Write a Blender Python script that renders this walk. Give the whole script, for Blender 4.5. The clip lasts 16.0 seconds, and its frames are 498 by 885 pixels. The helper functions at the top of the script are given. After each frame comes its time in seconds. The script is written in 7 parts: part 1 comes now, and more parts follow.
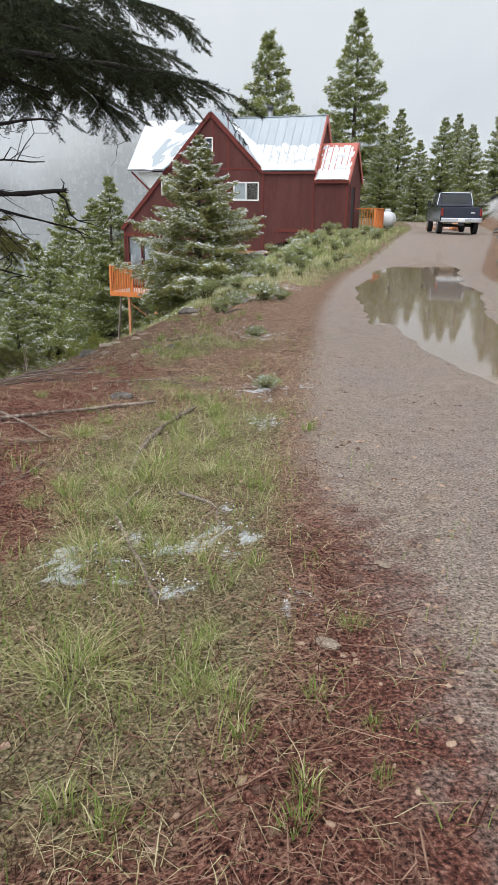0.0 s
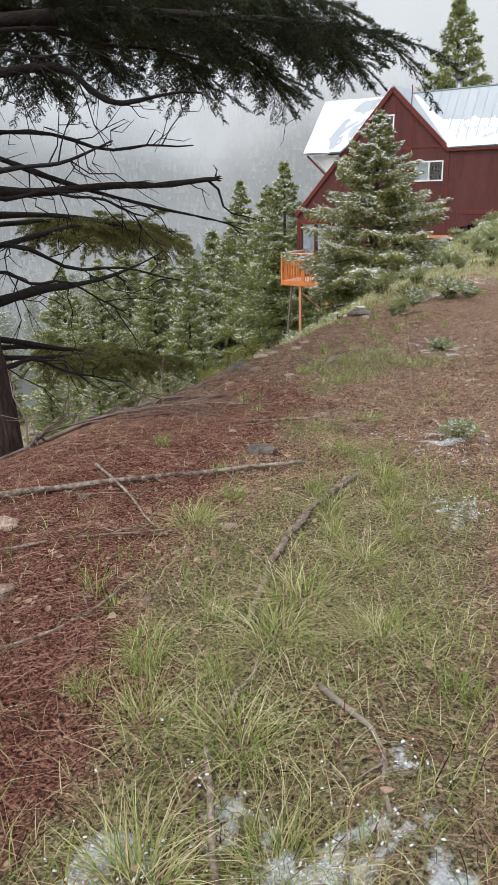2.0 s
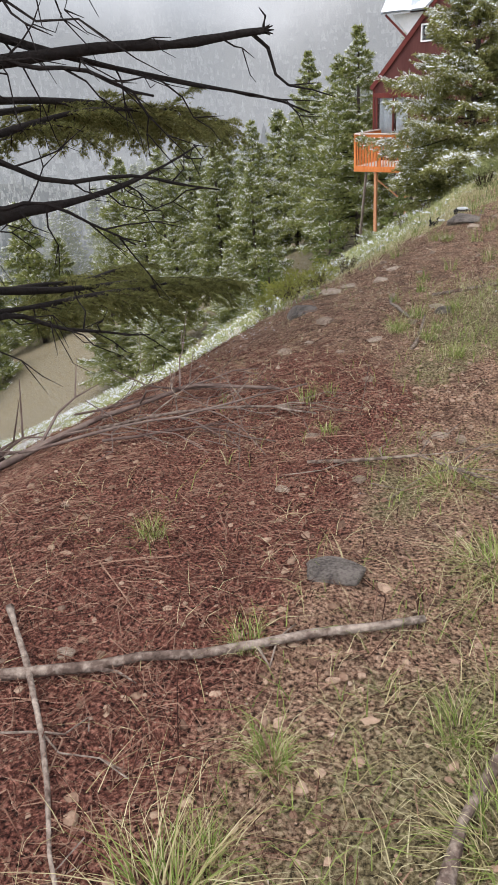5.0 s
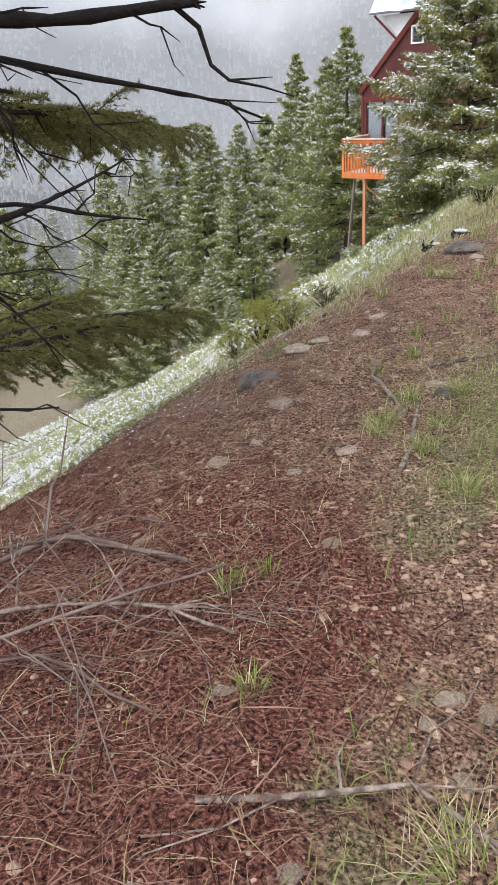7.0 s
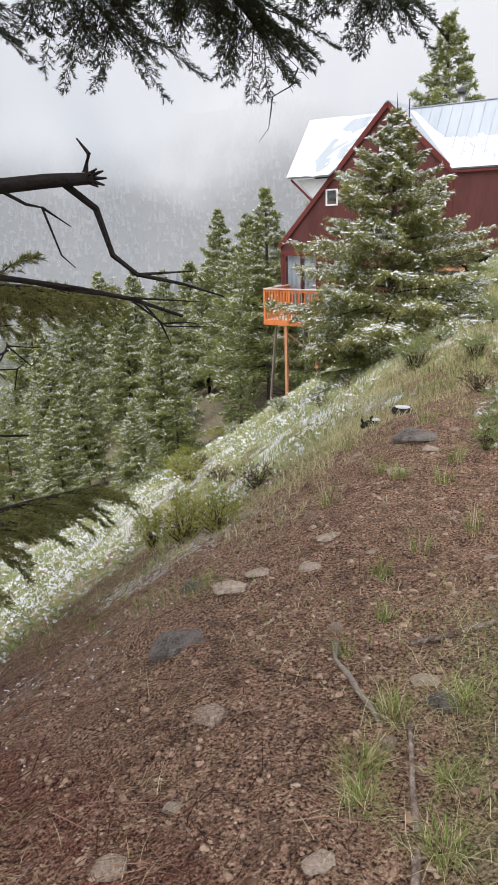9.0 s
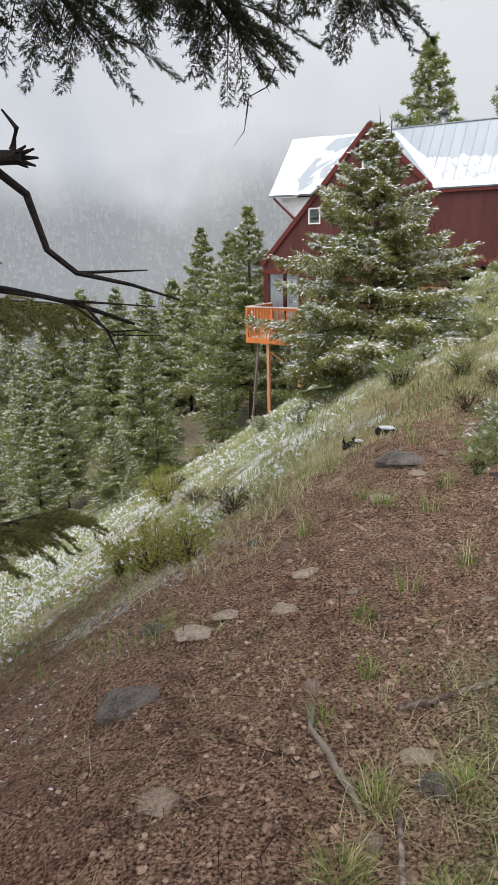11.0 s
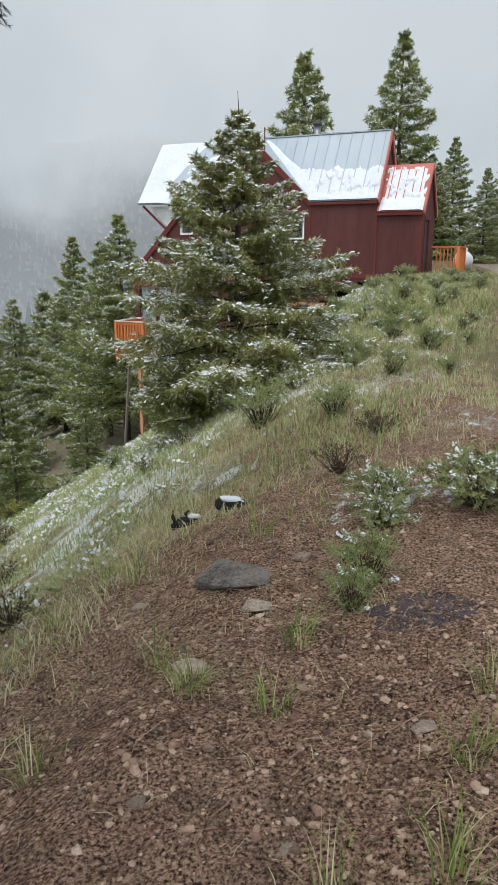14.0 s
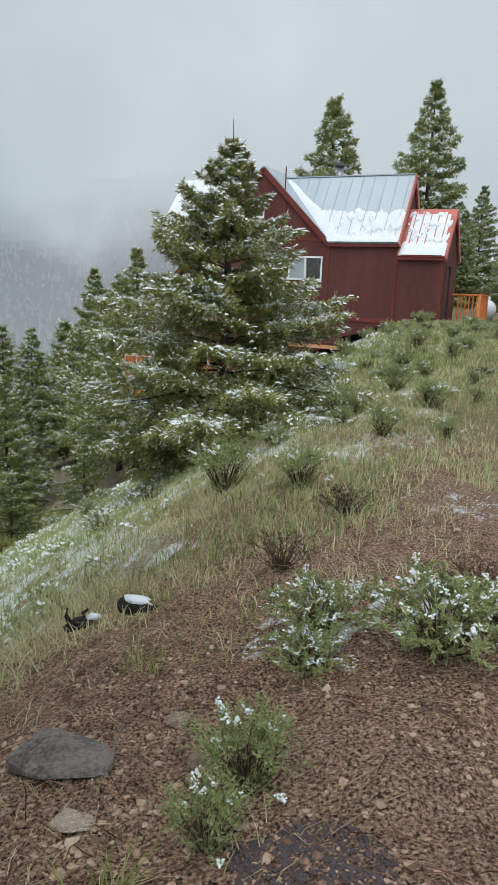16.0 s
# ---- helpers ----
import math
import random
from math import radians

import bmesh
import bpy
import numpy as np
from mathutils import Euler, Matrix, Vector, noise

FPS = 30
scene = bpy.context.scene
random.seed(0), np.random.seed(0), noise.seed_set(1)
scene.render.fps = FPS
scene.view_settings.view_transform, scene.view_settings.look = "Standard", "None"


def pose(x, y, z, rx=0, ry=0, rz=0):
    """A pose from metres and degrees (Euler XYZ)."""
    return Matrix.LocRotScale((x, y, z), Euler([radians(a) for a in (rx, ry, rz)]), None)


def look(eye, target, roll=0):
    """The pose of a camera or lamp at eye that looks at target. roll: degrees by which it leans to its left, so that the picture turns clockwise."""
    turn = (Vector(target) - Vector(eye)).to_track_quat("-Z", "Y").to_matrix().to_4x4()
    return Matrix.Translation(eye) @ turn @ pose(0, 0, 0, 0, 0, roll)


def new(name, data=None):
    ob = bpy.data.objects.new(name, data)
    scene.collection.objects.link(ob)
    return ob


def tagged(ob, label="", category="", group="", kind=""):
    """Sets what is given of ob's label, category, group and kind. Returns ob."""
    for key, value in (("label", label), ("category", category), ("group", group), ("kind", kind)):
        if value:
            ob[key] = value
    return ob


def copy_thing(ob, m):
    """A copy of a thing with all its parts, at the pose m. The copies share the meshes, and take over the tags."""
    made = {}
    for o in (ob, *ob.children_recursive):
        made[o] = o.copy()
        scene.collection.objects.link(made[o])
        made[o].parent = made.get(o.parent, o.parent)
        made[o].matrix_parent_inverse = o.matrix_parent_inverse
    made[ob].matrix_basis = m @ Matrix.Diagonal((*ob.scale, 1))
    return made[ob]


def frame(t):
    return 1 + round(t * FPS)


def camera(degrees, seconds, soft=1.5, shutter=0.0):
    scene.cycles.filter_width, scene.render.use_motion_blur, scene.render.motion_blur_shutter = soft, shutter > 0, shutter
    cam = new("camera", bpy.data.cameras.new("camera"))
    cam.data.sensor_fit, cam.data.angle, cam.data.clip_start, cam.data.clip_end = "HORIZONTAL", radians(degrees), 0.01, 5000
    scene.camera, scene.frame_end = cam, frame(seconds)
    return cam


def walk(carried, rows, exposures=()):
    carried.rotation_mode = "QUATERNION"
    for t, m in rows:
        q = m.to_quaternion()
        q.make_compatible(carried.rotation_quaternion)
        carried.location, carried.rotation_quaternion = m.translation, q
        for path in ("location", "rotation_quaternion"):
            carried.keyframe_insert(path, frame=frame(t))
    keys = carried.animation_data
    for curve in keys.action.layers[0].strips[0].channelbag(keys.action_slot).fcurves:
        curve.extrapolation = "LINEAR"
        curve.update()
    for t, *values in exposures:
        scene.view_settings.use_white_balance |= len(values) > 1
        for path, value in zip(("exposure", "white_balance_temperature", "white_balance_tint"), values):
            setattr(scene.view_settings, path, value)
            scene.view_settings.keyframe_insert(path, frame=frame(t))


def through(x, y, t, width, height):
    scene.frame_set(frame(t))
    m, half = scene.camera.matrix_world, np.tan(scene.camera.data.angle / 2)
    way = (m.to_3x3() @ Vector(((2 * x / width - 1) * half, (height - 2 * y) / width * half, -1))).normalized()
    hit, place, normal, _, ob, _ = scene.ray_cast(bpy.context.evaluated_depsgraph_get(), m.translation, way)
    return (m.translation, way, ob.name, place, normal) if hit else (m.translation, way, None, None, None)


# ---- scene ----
cam = camera(37.9, 16.0)
PATH = [
    (0, (0.233, 0.070, 1.288), (0.234, 1.974, 0.677), 0.8),
    (0.5, (0.268, 0.469, 1.267), (0.145, 2.375, 0.673), -0.7),
    (1, (0.257, 0.854, 1.304), (0.008, 2.756, 0.736), -0.8),
    (1.5, (0.286, 1.171, 1.331), (-0.121, 3.024, 0.698), -0.7),
    (2, (0.136, 1.592, 1.312), (-0.318, 3.429, 0.666), -1.4),
    (2.5, (0.038, 1.990, 1.365), (-0.472, 3.819, 0.737), -1.9),
    (3, (-0.092, 2.335, 1.376), (-0.708, 4.085, 0.629), -3.4),
    (3.5, (-0.240, 2.654, 1.373), (-0.838, 4.385, 0.569), -4.9),
    (3.7, (-0.260, 2.766, 1.357), (-0.850, 4.495, 0.543), -5.0),
    (5.8, (-0.424, 4.372, 1.136), (-1.056, 6.024, 0.202), -3.9),
    (6, (-0.447, 4.511, 1.110), (-1.069, 6.197, 0.232), -4.1),
    (6.5, (-0.515, 4.918, 1.077), (-1.084, 6.645, 0.244), -3.7),
    (7, (-0.529, 5.278, 1.148), (-1.125, 6.963, 0.249), -4.0),
    (7.5, (-0.718, 5.653, 1.185), (-1.279, 7.366, 0.319), -5.0),
    (8, (-0.806, 5.941, 1.229), (-1.275, 7.733, 0.474), -3.6),
    (8.5, (-0.803, 6.232, 1.281), (-1.278, 8.059, 0.621), -2.8),
    (9, (-0.852, 6.435, 1.304), (-1.267, 8.304, 0.726), -1.9),
    (9.2, (-0.872, 6.499, 1.315), (-1.257, 8.380, 0.756), -1.3),
    (11.5, (-0.858, 7.163, 1.162), (-1.219, 9.058, 0.637), -1.4),
    (12, (-0.795, 7.671, 1.121), (-1.068, 9.586, 0.613), -0.4),
    (12.5, (-0.670, 7.946, 1.133), (-0.922, 9.877, 0.674), 1.8),
    (13, (-0.705, 8.274, 1.097), (-1.027, 10.201, 0.669), 0.1),
    (13.5, (-0.690, 8.572, 1.094), (-0.880, 10.512, 0.647), -0.3),
    (14, (-0.597, 8.876, 1.098), (-0.662, 10.811, 0.599), -0.0),
    (14.5, (-0.569, 9.192, 1.105), (-0.544, 11.136, 0.635), -0.5),
    (15, (-0.406, 9.450, 1.128), (-0.346, 11.399, 0.686), 0.1),
    (15.5, (-0.206, 9.668, 1.134), (-0.207, 11.615, 0.676), 2.1),
    (16, (-0.117, 9.921, 1.117), (-0.241, 11.876, 0.715), 2.5),
]
walk(cam, [(t, look(eye, aim, roll)) for t, eye, aim, roll in PATH], exposures=[(0, 0.30, 6480, 9), (3.5, 0.36, 6720, 12), (7, 0.62, 6450, 15), (9, 0.46, 6680, 14), (11.5, 0.22, 6600, 11), (13, 0.10, 6450, 9), (16, 0.0, 6250, 4)])
# ---------------------------------------------------------------- light
world = bpy.data.worlds.new("overcast")
scene.world = world
world.use_nodes = True
wn, wl = world.node_tree.nodes, world.node_tree.links
wn.clear()
w_out = wn.new("ShaderNodeOutputWorld")
w_sky = wn.new("ShaderNodeTexSky")
w_sky.sky_type, w_sky.sun_disc = "NISHITA", False
w_sky.sun_elevation, w_sky.sun_rotation = radians(55), radians(200)
w_bg = wn.new("ShaderNodeBackground")
w_bg.inputs["Strength"].default_value = 0.06
w_cloud = wn.new("ShaderNodeBackground")
w_cloud.inputs["Strength"].default_value = 0.78
# a cloud deck: grey, brighter towards the zenith, with soft billows
w_tc = wn.new("ShaderNodeTexCoord")
w_sep = wn.new("ShaderNodeSeparateXYZ")
w_ramp = wn.new("ShaderNodeValToRGB")
w_ramp.color_ramp.elements[0].color = (0.655, 0.70, 0.745, 1)
w_ramp.color_ramp.elements[0].position = 0.0
w_ramp.color_ramp.elements[1].color = (1.72, 1.74, 1.76, 1)
w_ramp.color_ramp.elements[1].position = 0.9
w_noise = wn.new("ShaderNodeTexNoise")
w_noise.inputs["Scale"].default_value = 2.2
w_noise.inputs["Detail"].default_value = 4
w_map = wn.new("ShaderNodeMapping")
w_map.inputs["Scale"].default_value = (1, 1, 2.6)
w_mr = wn.new("ShaderNodeMapRange")
w_mr.inputs["To Min"].default_value, w_mr.inputs["To Max"].default_value = 0.70, 1.28
w_mul = wn.new("ShaderNodeMix")
w_mul.data_type, w_mul.blend_type = "RGBA", "MULTIPLY"
w_mul.inputs["Factor"].default_value = 1.0
w_add = wn.new("ShaderNodeAddShader")
wl.new(w_tc.outputs["Generated"], w_sep.inputs[0])
wl.new(w_sep.outputs["Z"], w_ramp.inputs[0])
wl.new(w_tc.outputs["Generated"], w_map.inputs[0])
wl.new(w_map.outputs[0], w_noise.inputs["Vector"])
wl.new(w_noise.outputs["Fac"], w_mr.inputs["Value"])
wl.new(w_ramp.outputs[0], w_mul.inputs["A"])
wl.new(w_mr.outputs[0], w_mul.inputs["B"])
wl.new(w_mul.outputs["Result"], w_cloud.inputs["Color"])
wl.new(w_sky.outputs[0], w_bg.inputs["Color"])
wl.new(w_bg.outputs[0], w_add.inputs[0])
wl.new(w_cloud.outputs[0], w_add.inputs[1])
wl.new(w_add.outputs[0], w_out.inputs[0])

sun_data = bpy.data.lights.new("sun", "SUN")
sun_data.energy, sun_data.angle, sun_data.color = 1.4, radians(35), (1.0, 0.96, 0.9)
sun = new("sun", sun_data)
sun.matrix_world = look((0, 0, 30), (5, 14, 0))

# ---------------------------------------------------------------- materials


def material(name, colours, rough=0.85, scale=6.0, bump=0.25, bump_scale=60.0, metal=0.0, island=0.0, spec=0.10, big=0.6, coord="Object", stretch=(1, 1, 1), through=0.0):
    """Two scales of noise between the colours, a fine bump, and, where asked, a tone for each loose piece."""
    m = bpy.data.materials.new(name)
    m.use_nodes = True
    nt = m.node_tree
    bsdf = nt.nodes["Principled BSDF"]
    tc = nt.nodes.new("ShaderNodeTexCoord")
    mp = nt.nodes.new("ShaderNodeMapping")
    mp.inputs["Scale"].default_value = stretch
    nt.links.new(tc.outputs[coord], mp.inputs[0])
    n1 = nt.nodes.new("ShaderNodeTexNoise")
    n1.inputs["Scale"].default_value, n1.inputs["Detail"].default_value = scale, 8
    n1.inputs["Roughness"].default_value = 0.65
    n2 = nt.nodes.new("ShaderNodeTexNoise")
    n2.inputs["Scale"].default_value, n2.inputs["Detail"].default_value = scale * 0.13, 3
    for n in (n1, n2):
        nt.links.new(mp.outputs[0], n.inputs["Vector"])
    mix = nt.nodes.new("ShaderNodeMath")
    mix.operation = "MULTIPLY_ADD"
    mix.inputs[1].default_value = big
    nt.links.new(n2.outputs["Fac"], mix.inputs[0])
    sub = nt.nodes.new("ShaderNodeMath")
    sub.operation = "MULTIPLY"
    sub.inputs[1].default_value = 1.0 - big * 0.6
    nt.links.new(n1.outputs["Fac"], sub.inputs[0])
    nt.links.new(sub.outputs[0], mix.inputs[2])
    last = mix.outputs[0]
    if island:
        g = nt.nodes.new("ShaderNodeNewGeometry")
        ad = nt.nodes.new("ShaderNodeMath")
        ad.operation = "MULTIPLY_ADD"
        ad.inputs[1].default_value = island
        nt.links.new(g.outputs["Random Per Island"], ad.inputs[0])
        nt.links.new(last, ad.inputs[2])
        off = nt.nodes.new("ShaderNodeMath")
        off.operation = "SUBTRACT"
        off.inputs[1].default_value = island * 0.5
        nt.links.new(ad.outputs[0], off.inputs[0])
        last = off.outputs[0]
    ramp = nt.nodes.new("ShaderNodeValToRGB")
    els = ramp.color_ramp.elements
    while len(els) < len(colours):
        els.new(0.5)
    for i, c in enumerate(colours):
        els[i].position = 0.28 + 0.44 * i / max(1, len(colours) - 1)
        els[i].color = (*c, 1)
    nt.links.new(last, ramp.inputs[0])
    nt.links.new(ramp.outputs[0], bsdf.inputs["Base Color"])
    bsdf.inputs["Roughness"].default_value = rough
    bsdf.inputs["Metallic"].default_value = metal
    bsdf.inputs["Specular IOR Level"].default_value = spec
    if through:
        tl = nt.nodes.new("ShaderNodeBsdfTranslucent")
        nt.links.new(ramp.outputs[0], tl.inputs["Color"])
        ms = nt.nodes.new("ShaderNodeMixShader")
        ms.inputs[0].default_value = through
        nt.links.new(bsdf.outputs[0], ms.inputs[1])
        nt.links.new(tl.outputs[0], ms.inputs[2])
        nt.links.new(ms.outputs[0], nt.nodes["Material Output"].inputs["Surface"])
    if bump:
        n3 = nt.nodes.new("ShaderNodeTexNoise")
        n3.inputs["Scale"].default_value, n3.inputs["Detail"].default_value = bump_scale, 5
        nt.links.new(mp.outputs[0], n3.inputs["Vector"])
        b = nt.nodes.new("ShaderNodeBump")
        b.inputs["Strength"].default_value, b.inputs["Distance"].default_value = bump, 0.02
        nt.links.new(n3.outputs["Fac"], b.inputs["Height"])
        nt.links.new(b.outputs[0], bsdf.inputs["Normal"])
    return m


def plain(name, colour, rough=0.5, metal=0.0, spec=0.5):
    return material(name, [tuple(c * 0.86 for c in colour), tuple(min(1, c * 1.12) for c in colour)], rough, 9.0, 0.06, 80.0, metal, 0.0, spec)


M_RED = material("red_siding_paint", [(0.068, 0.025, 0.024), (0.088, 0.033, 0.030), (0.112, 0.044, 0.039)], 0.62, 3.0, 0.15, 40, stretch=(5, 5, 0.6))
M_REDTRIM = material("red_trim_paint", [(0.09, 0.024, 0.02), (0.15, 0.04, 0.034)], 0.55, 6.0, 0.12, 60)
M_REDMETAL = material("red_roof_metal", [(0.34, 0.09, 0.07), (0.46, 0.16, 0.13)], 0.45, 4.0, 0.05, 30)
M_METAL = material("galvanised_roof_metal", [(0.28, 0.33, 0.37), (0.38, 0.42, 0.46)], 0.5, 2.0, 0.04, 30, 0.15, spec=0.3, stretch=(1, 0.3, 0.3))
M_SNOW = material("snow", [(0.50, 0.53, 0.57), (0.66, 0.68, 0.71)], 0.75, 9.0, 0.5, 35, spec=0.2)
M_FROST = material("frosted_needles", [(0.34, 0.38, 0.26), (0.66, 0.68, 0.63), (0.84, 0.85, 0.84)], 0.7, 2.0, 0, island=0.7, through=0.2)
M_BRUSH = material("dark_red_brush", [(0.035, 0.020, 0.017), (0.085, 0.055, 0.047), (0.19, 0.145, 0.125)], 0.85, 10, 0.4, 45)
M_CEDAR = material("orange_stained_cedar", [(0.42, 0.11, 0.03), (0.56, 0.17, 0.05), (0.66, 0.23, 0.08)], 0.6, 7.0, 0.2, 50, stretch=(1, 1, 0.2))
M_CEDARPALE = material("pale_weathered_wood", [(0.42, 0.34, 0.29), (0.60, 0.50, 0.44)], 0.7, 7.0, 0.2, 50)
M_POST = material("fresh_wood_post", [(0.40, 0.17, 0.09), (0.55, 0.27, 0.15)], 0.65, 6.0, 0.2, 50, stretch=(1, 1, 0.2))
M_OLDWOOD = material("grey_old_wood", [(0.12, 0.10, 0.08), (0.23, 0.19, 0.16)], 0.85, 8.0, 0.4, 40)
M_WHITE = plain("white_window_frame", (0.74, 0.74, 0.72), 0.45)
M_CURTAIN = material("pale_curtain", [(0.52, 0.54, 0.58), (0.68, 0.69, 0.71)], 0.8, 5.0, 0.2, 20, stretch=(6, 6, 0.3))
# near-black colour for the shade in the doorway and the crawl space
M_INNERSHADE = plain("dark_inner_shade", (0.025, 0.025, 0.028), 0.8)
M_BLACK = plain("black_plastic", (0.02, 0.02, 0.022), 0.55)
M_CHROME = plain("chrome", (0.62, 0.63, 0.65), 0.22, 0.9)
M_TRUCK = plain("dark_blue_car_paint", (0.012, 0.016, 0.03), 0.2, 0.0, 0.6)
M_TAIL = plain("red_tail_light", (0.16, 0.012, 0.012), 0.25)
M_TYRE = material("tyre_rubber", [(0.015, 0.015, 0.016), (0.035, 0.034, 0.033)], 0.85, 20, 0.3, 90)
M_TANK = plain("white_tank_paint", (0.52, 0.53, 0.54), 0.4)
M_STEEL = plain("stove_pipe_steel", (0.22, 0.23, 0.24), 0.4, 0.7)
M_PLATE = plain("number_plate", (0.7, 0.7, 0.68), 0.4)

M_BARK = material("furrowed_bark", [(0.010, 0.007, 0.006), (0.036, 0.024, 0.021), (0.095, 0.066, 0.058)], 0.9, 16.0, 1.0, 14, stretch=(1.6, 1.6, 0.35), big=0.3)
M_LIMB = material("dark_wet_bark", [(0.012, 0.010, 0.010), (0.030, 0.025, 0.023)], 0.8, 16.0, 0.8, 40)
M_FIRTRUNK = material("fir_bark", [(0.045, 0.035, 0.03), (0.10, 0.08, 0.07)], 0.9, 9.0, 0.6, 25)
M_PINE = material("dark_conifer_needles", [(0.010, 0.014, 0.008), (0.020, 0.027, 0.013), (0.044, 0.052, 0.024)], 0.6, 1.6, 0, island=0.35)
M_FIR = material("fir_needles", [(0.060, 0.085, 0.020), (0.125, 0.155, 0.045), (0.22, 0.25, 0.085)], 0.6, 1.1, 0, island=0.4, through=0.35)
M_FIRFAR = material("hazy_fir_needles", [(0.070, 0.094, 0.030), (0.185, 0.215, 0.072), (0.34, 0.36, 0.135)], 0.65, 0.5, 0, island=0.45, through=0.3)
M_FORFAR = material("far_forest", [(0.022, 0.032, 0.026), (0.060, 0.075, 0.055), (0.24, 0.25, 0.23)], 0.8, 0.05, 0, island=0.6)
M_GRASS = material("fresh_grass", [(0.075, 0.115, 0.025), (0.165, 0.225, 0.055), (0.31, 0.37, 0.115)], 0.55, 1.5, 0, island=0.4, through=0.4)
M_DRYGRASS = material("dry_grass", [(0.26, 0.215, 0.105), (0.43, 0.375, 0.20), (0.62, 0.57, 0.36)], 0.7, 1.5, 0, island=0.4, through=0.4)
M_SAGE = material("sage_leaves", [(0.125, 0.155, 0.060), (0.255, 0.290, 0.120), (0.43, 0.455, 0.23)], 0.7, 3, 0, island=0.4, through=0.4)
M_YELLOWBUSH = material("yellow_green_leaves", [(0.14, 0.17, 0.03), (0.25, 0.27, 0.06), (0.36, 0.36, 0.10)], 0.6, 2, 0, island=0.4, through=0.4)
M_BROWNSTEM = material("dark_dry_stems", [(0.035, 0.022, 0.016), (0.08, 0.055, 0.04)], 0.85, 6, 0.2, 50, island=0.3)
M_TWIG = material("litter_twigs", [(0.030, 0.012, 0.009), (0.115, 0.048, 0.034), (0.27, 0.165, 0.118)], 0.8, 3.0, 0, island=0.7)
M_DEADWOOD = material("dead_branch_wood", [(0.030, 0.021, 0.017), (0.125, 0.090, 0.074), (0.36, 0.30, 0.25)], 0.85, 30, 1.0, 45, big=0.35)
M_YOUNG = material("young_fir_needles", [(0.070, 0.080, 0.026), (0.190, 0.200, 0.068), (0.37, 0.37, 0.145)], 0.6, 1.1, 0, island=0.45, through=0.3)
M_OLIVE = material("olive_needles", [(0.055, 0.065, 0.022), (0.115, 0.120, 0.040), (0.20, 0.195, 0.07)], 0.6, 1.6, 0, island=0.4, through=0.3)
M_STONE = material("tan_stone", [(0.14, 0.095, 0.070), (0.32, 0.24, 0.185), (0.52, 0.43, 0.35)], 0.75, 5.0, 1.0, 9, island=0.2, big=0.3)
M_STONEGREY = material("grey_lichen_stone", [(0.028, 0.024, 0.024), (0.11, 0.095, 0.088), (0.30, 0.265, 0.235)], 0.75, 11.0, 1.0, 30)
M_CHIP = material("pale_stone_chips", [(0.085, 0.052, 0.039), (0.20, 0.138, 0.104), (0.43, 0.335, 0.26)], 0.7, 16.0, 0.6, 60, island=0.45)
M_GRAVEL = material("gravel", [(0.080, 0.045, 0.032), (0.185, 0.114, 0.080), (0.36, 0.255, 0.185)], 0.7, 14.0, 0.5, 70, island=0.55)

# ---------------------------------------------------------------- terrain


def vnoise(x, y, seed=0):
    """Smooth value noise on a unit lattice, for arrays, 0 to 1."""
    x, y = np.asarray(x, float), np.asarray(y, float)
    ix, iy = np.floor(x), np.floor(y)
    fx, fy = x - ix, y - iy
    fx, fy = fx * fx * (3 - 2 * fx), fy * fy * (3 - 2 * fy)

    def h(a, b):
        s = np.sin(a * 127.1 + b * 311.7 + seed * 74.7) * 43758.5453
        return s - np.floor(s)
    return (h(ix, iy) * (1 - fx) + h(ix + 1, iy) * fx) * (1 - fy) + (h(ix, iy + 1) * (1 - fx) + h(ix + 1, iy + 1) * fx) * fy


def fbm(x, y, seed=0, octaves=4):
    total, amp, norm = 0, 1.0, 0
    for k in range(octaves):
        total = total + amp * vnoise(x * 2 ** k + 13.7 * k, y * 2 ** k - 7.3 * k, seed + k)
        norm += amp
        amp *= 0.5
    return total / norm


def smooth(a, b, v):
    t = np.clip((v - a) / (b - a), 0, 1)
    return t * t * (3 - 2 * t)


def soft_interp(v, xs, ys, r=1.2):
    return sum(np.interp(v + k * r, xs, ys) for k in (-1, -0.5, 0, 0.5, 1)) / 5


def road_left(y):
    """x of the road's left edge."""
    return soft_interp(y, [-60, 0, 3, 7, 12, 18, 22, 33, 45, 80], [0.5, 0.45, 0.28, 0.66, 1.2, 2.3, 3.4, 6.6, 9.5, 14])


def road_right(y):
    return road_left(y) + soft_interp(y, [0, 14, 20, 40], [4.2, 4.0, 3.6, 4.6])


PUDDLE_Z = -0.262


def puddle_depth(x, y):
    """Above 0 inside the puddles on the road."""
    c = road_left(y) + soft_interp(y, [6, 9, 14, 20, 24], [2.3, 2.0, 1.75, 1.9, 2.1])
    half = soft_interp(y, [6.2, 8, 11, 15, 20, 24, 26], [0.15, 0.55, 0.75, 1.35, 1.25, 0.6, -0.4], 0.8)
    return half - np.abs(x - c) + 0.9 * (fbm(x * 0.7, y * 0.45, 31) - 0.5)


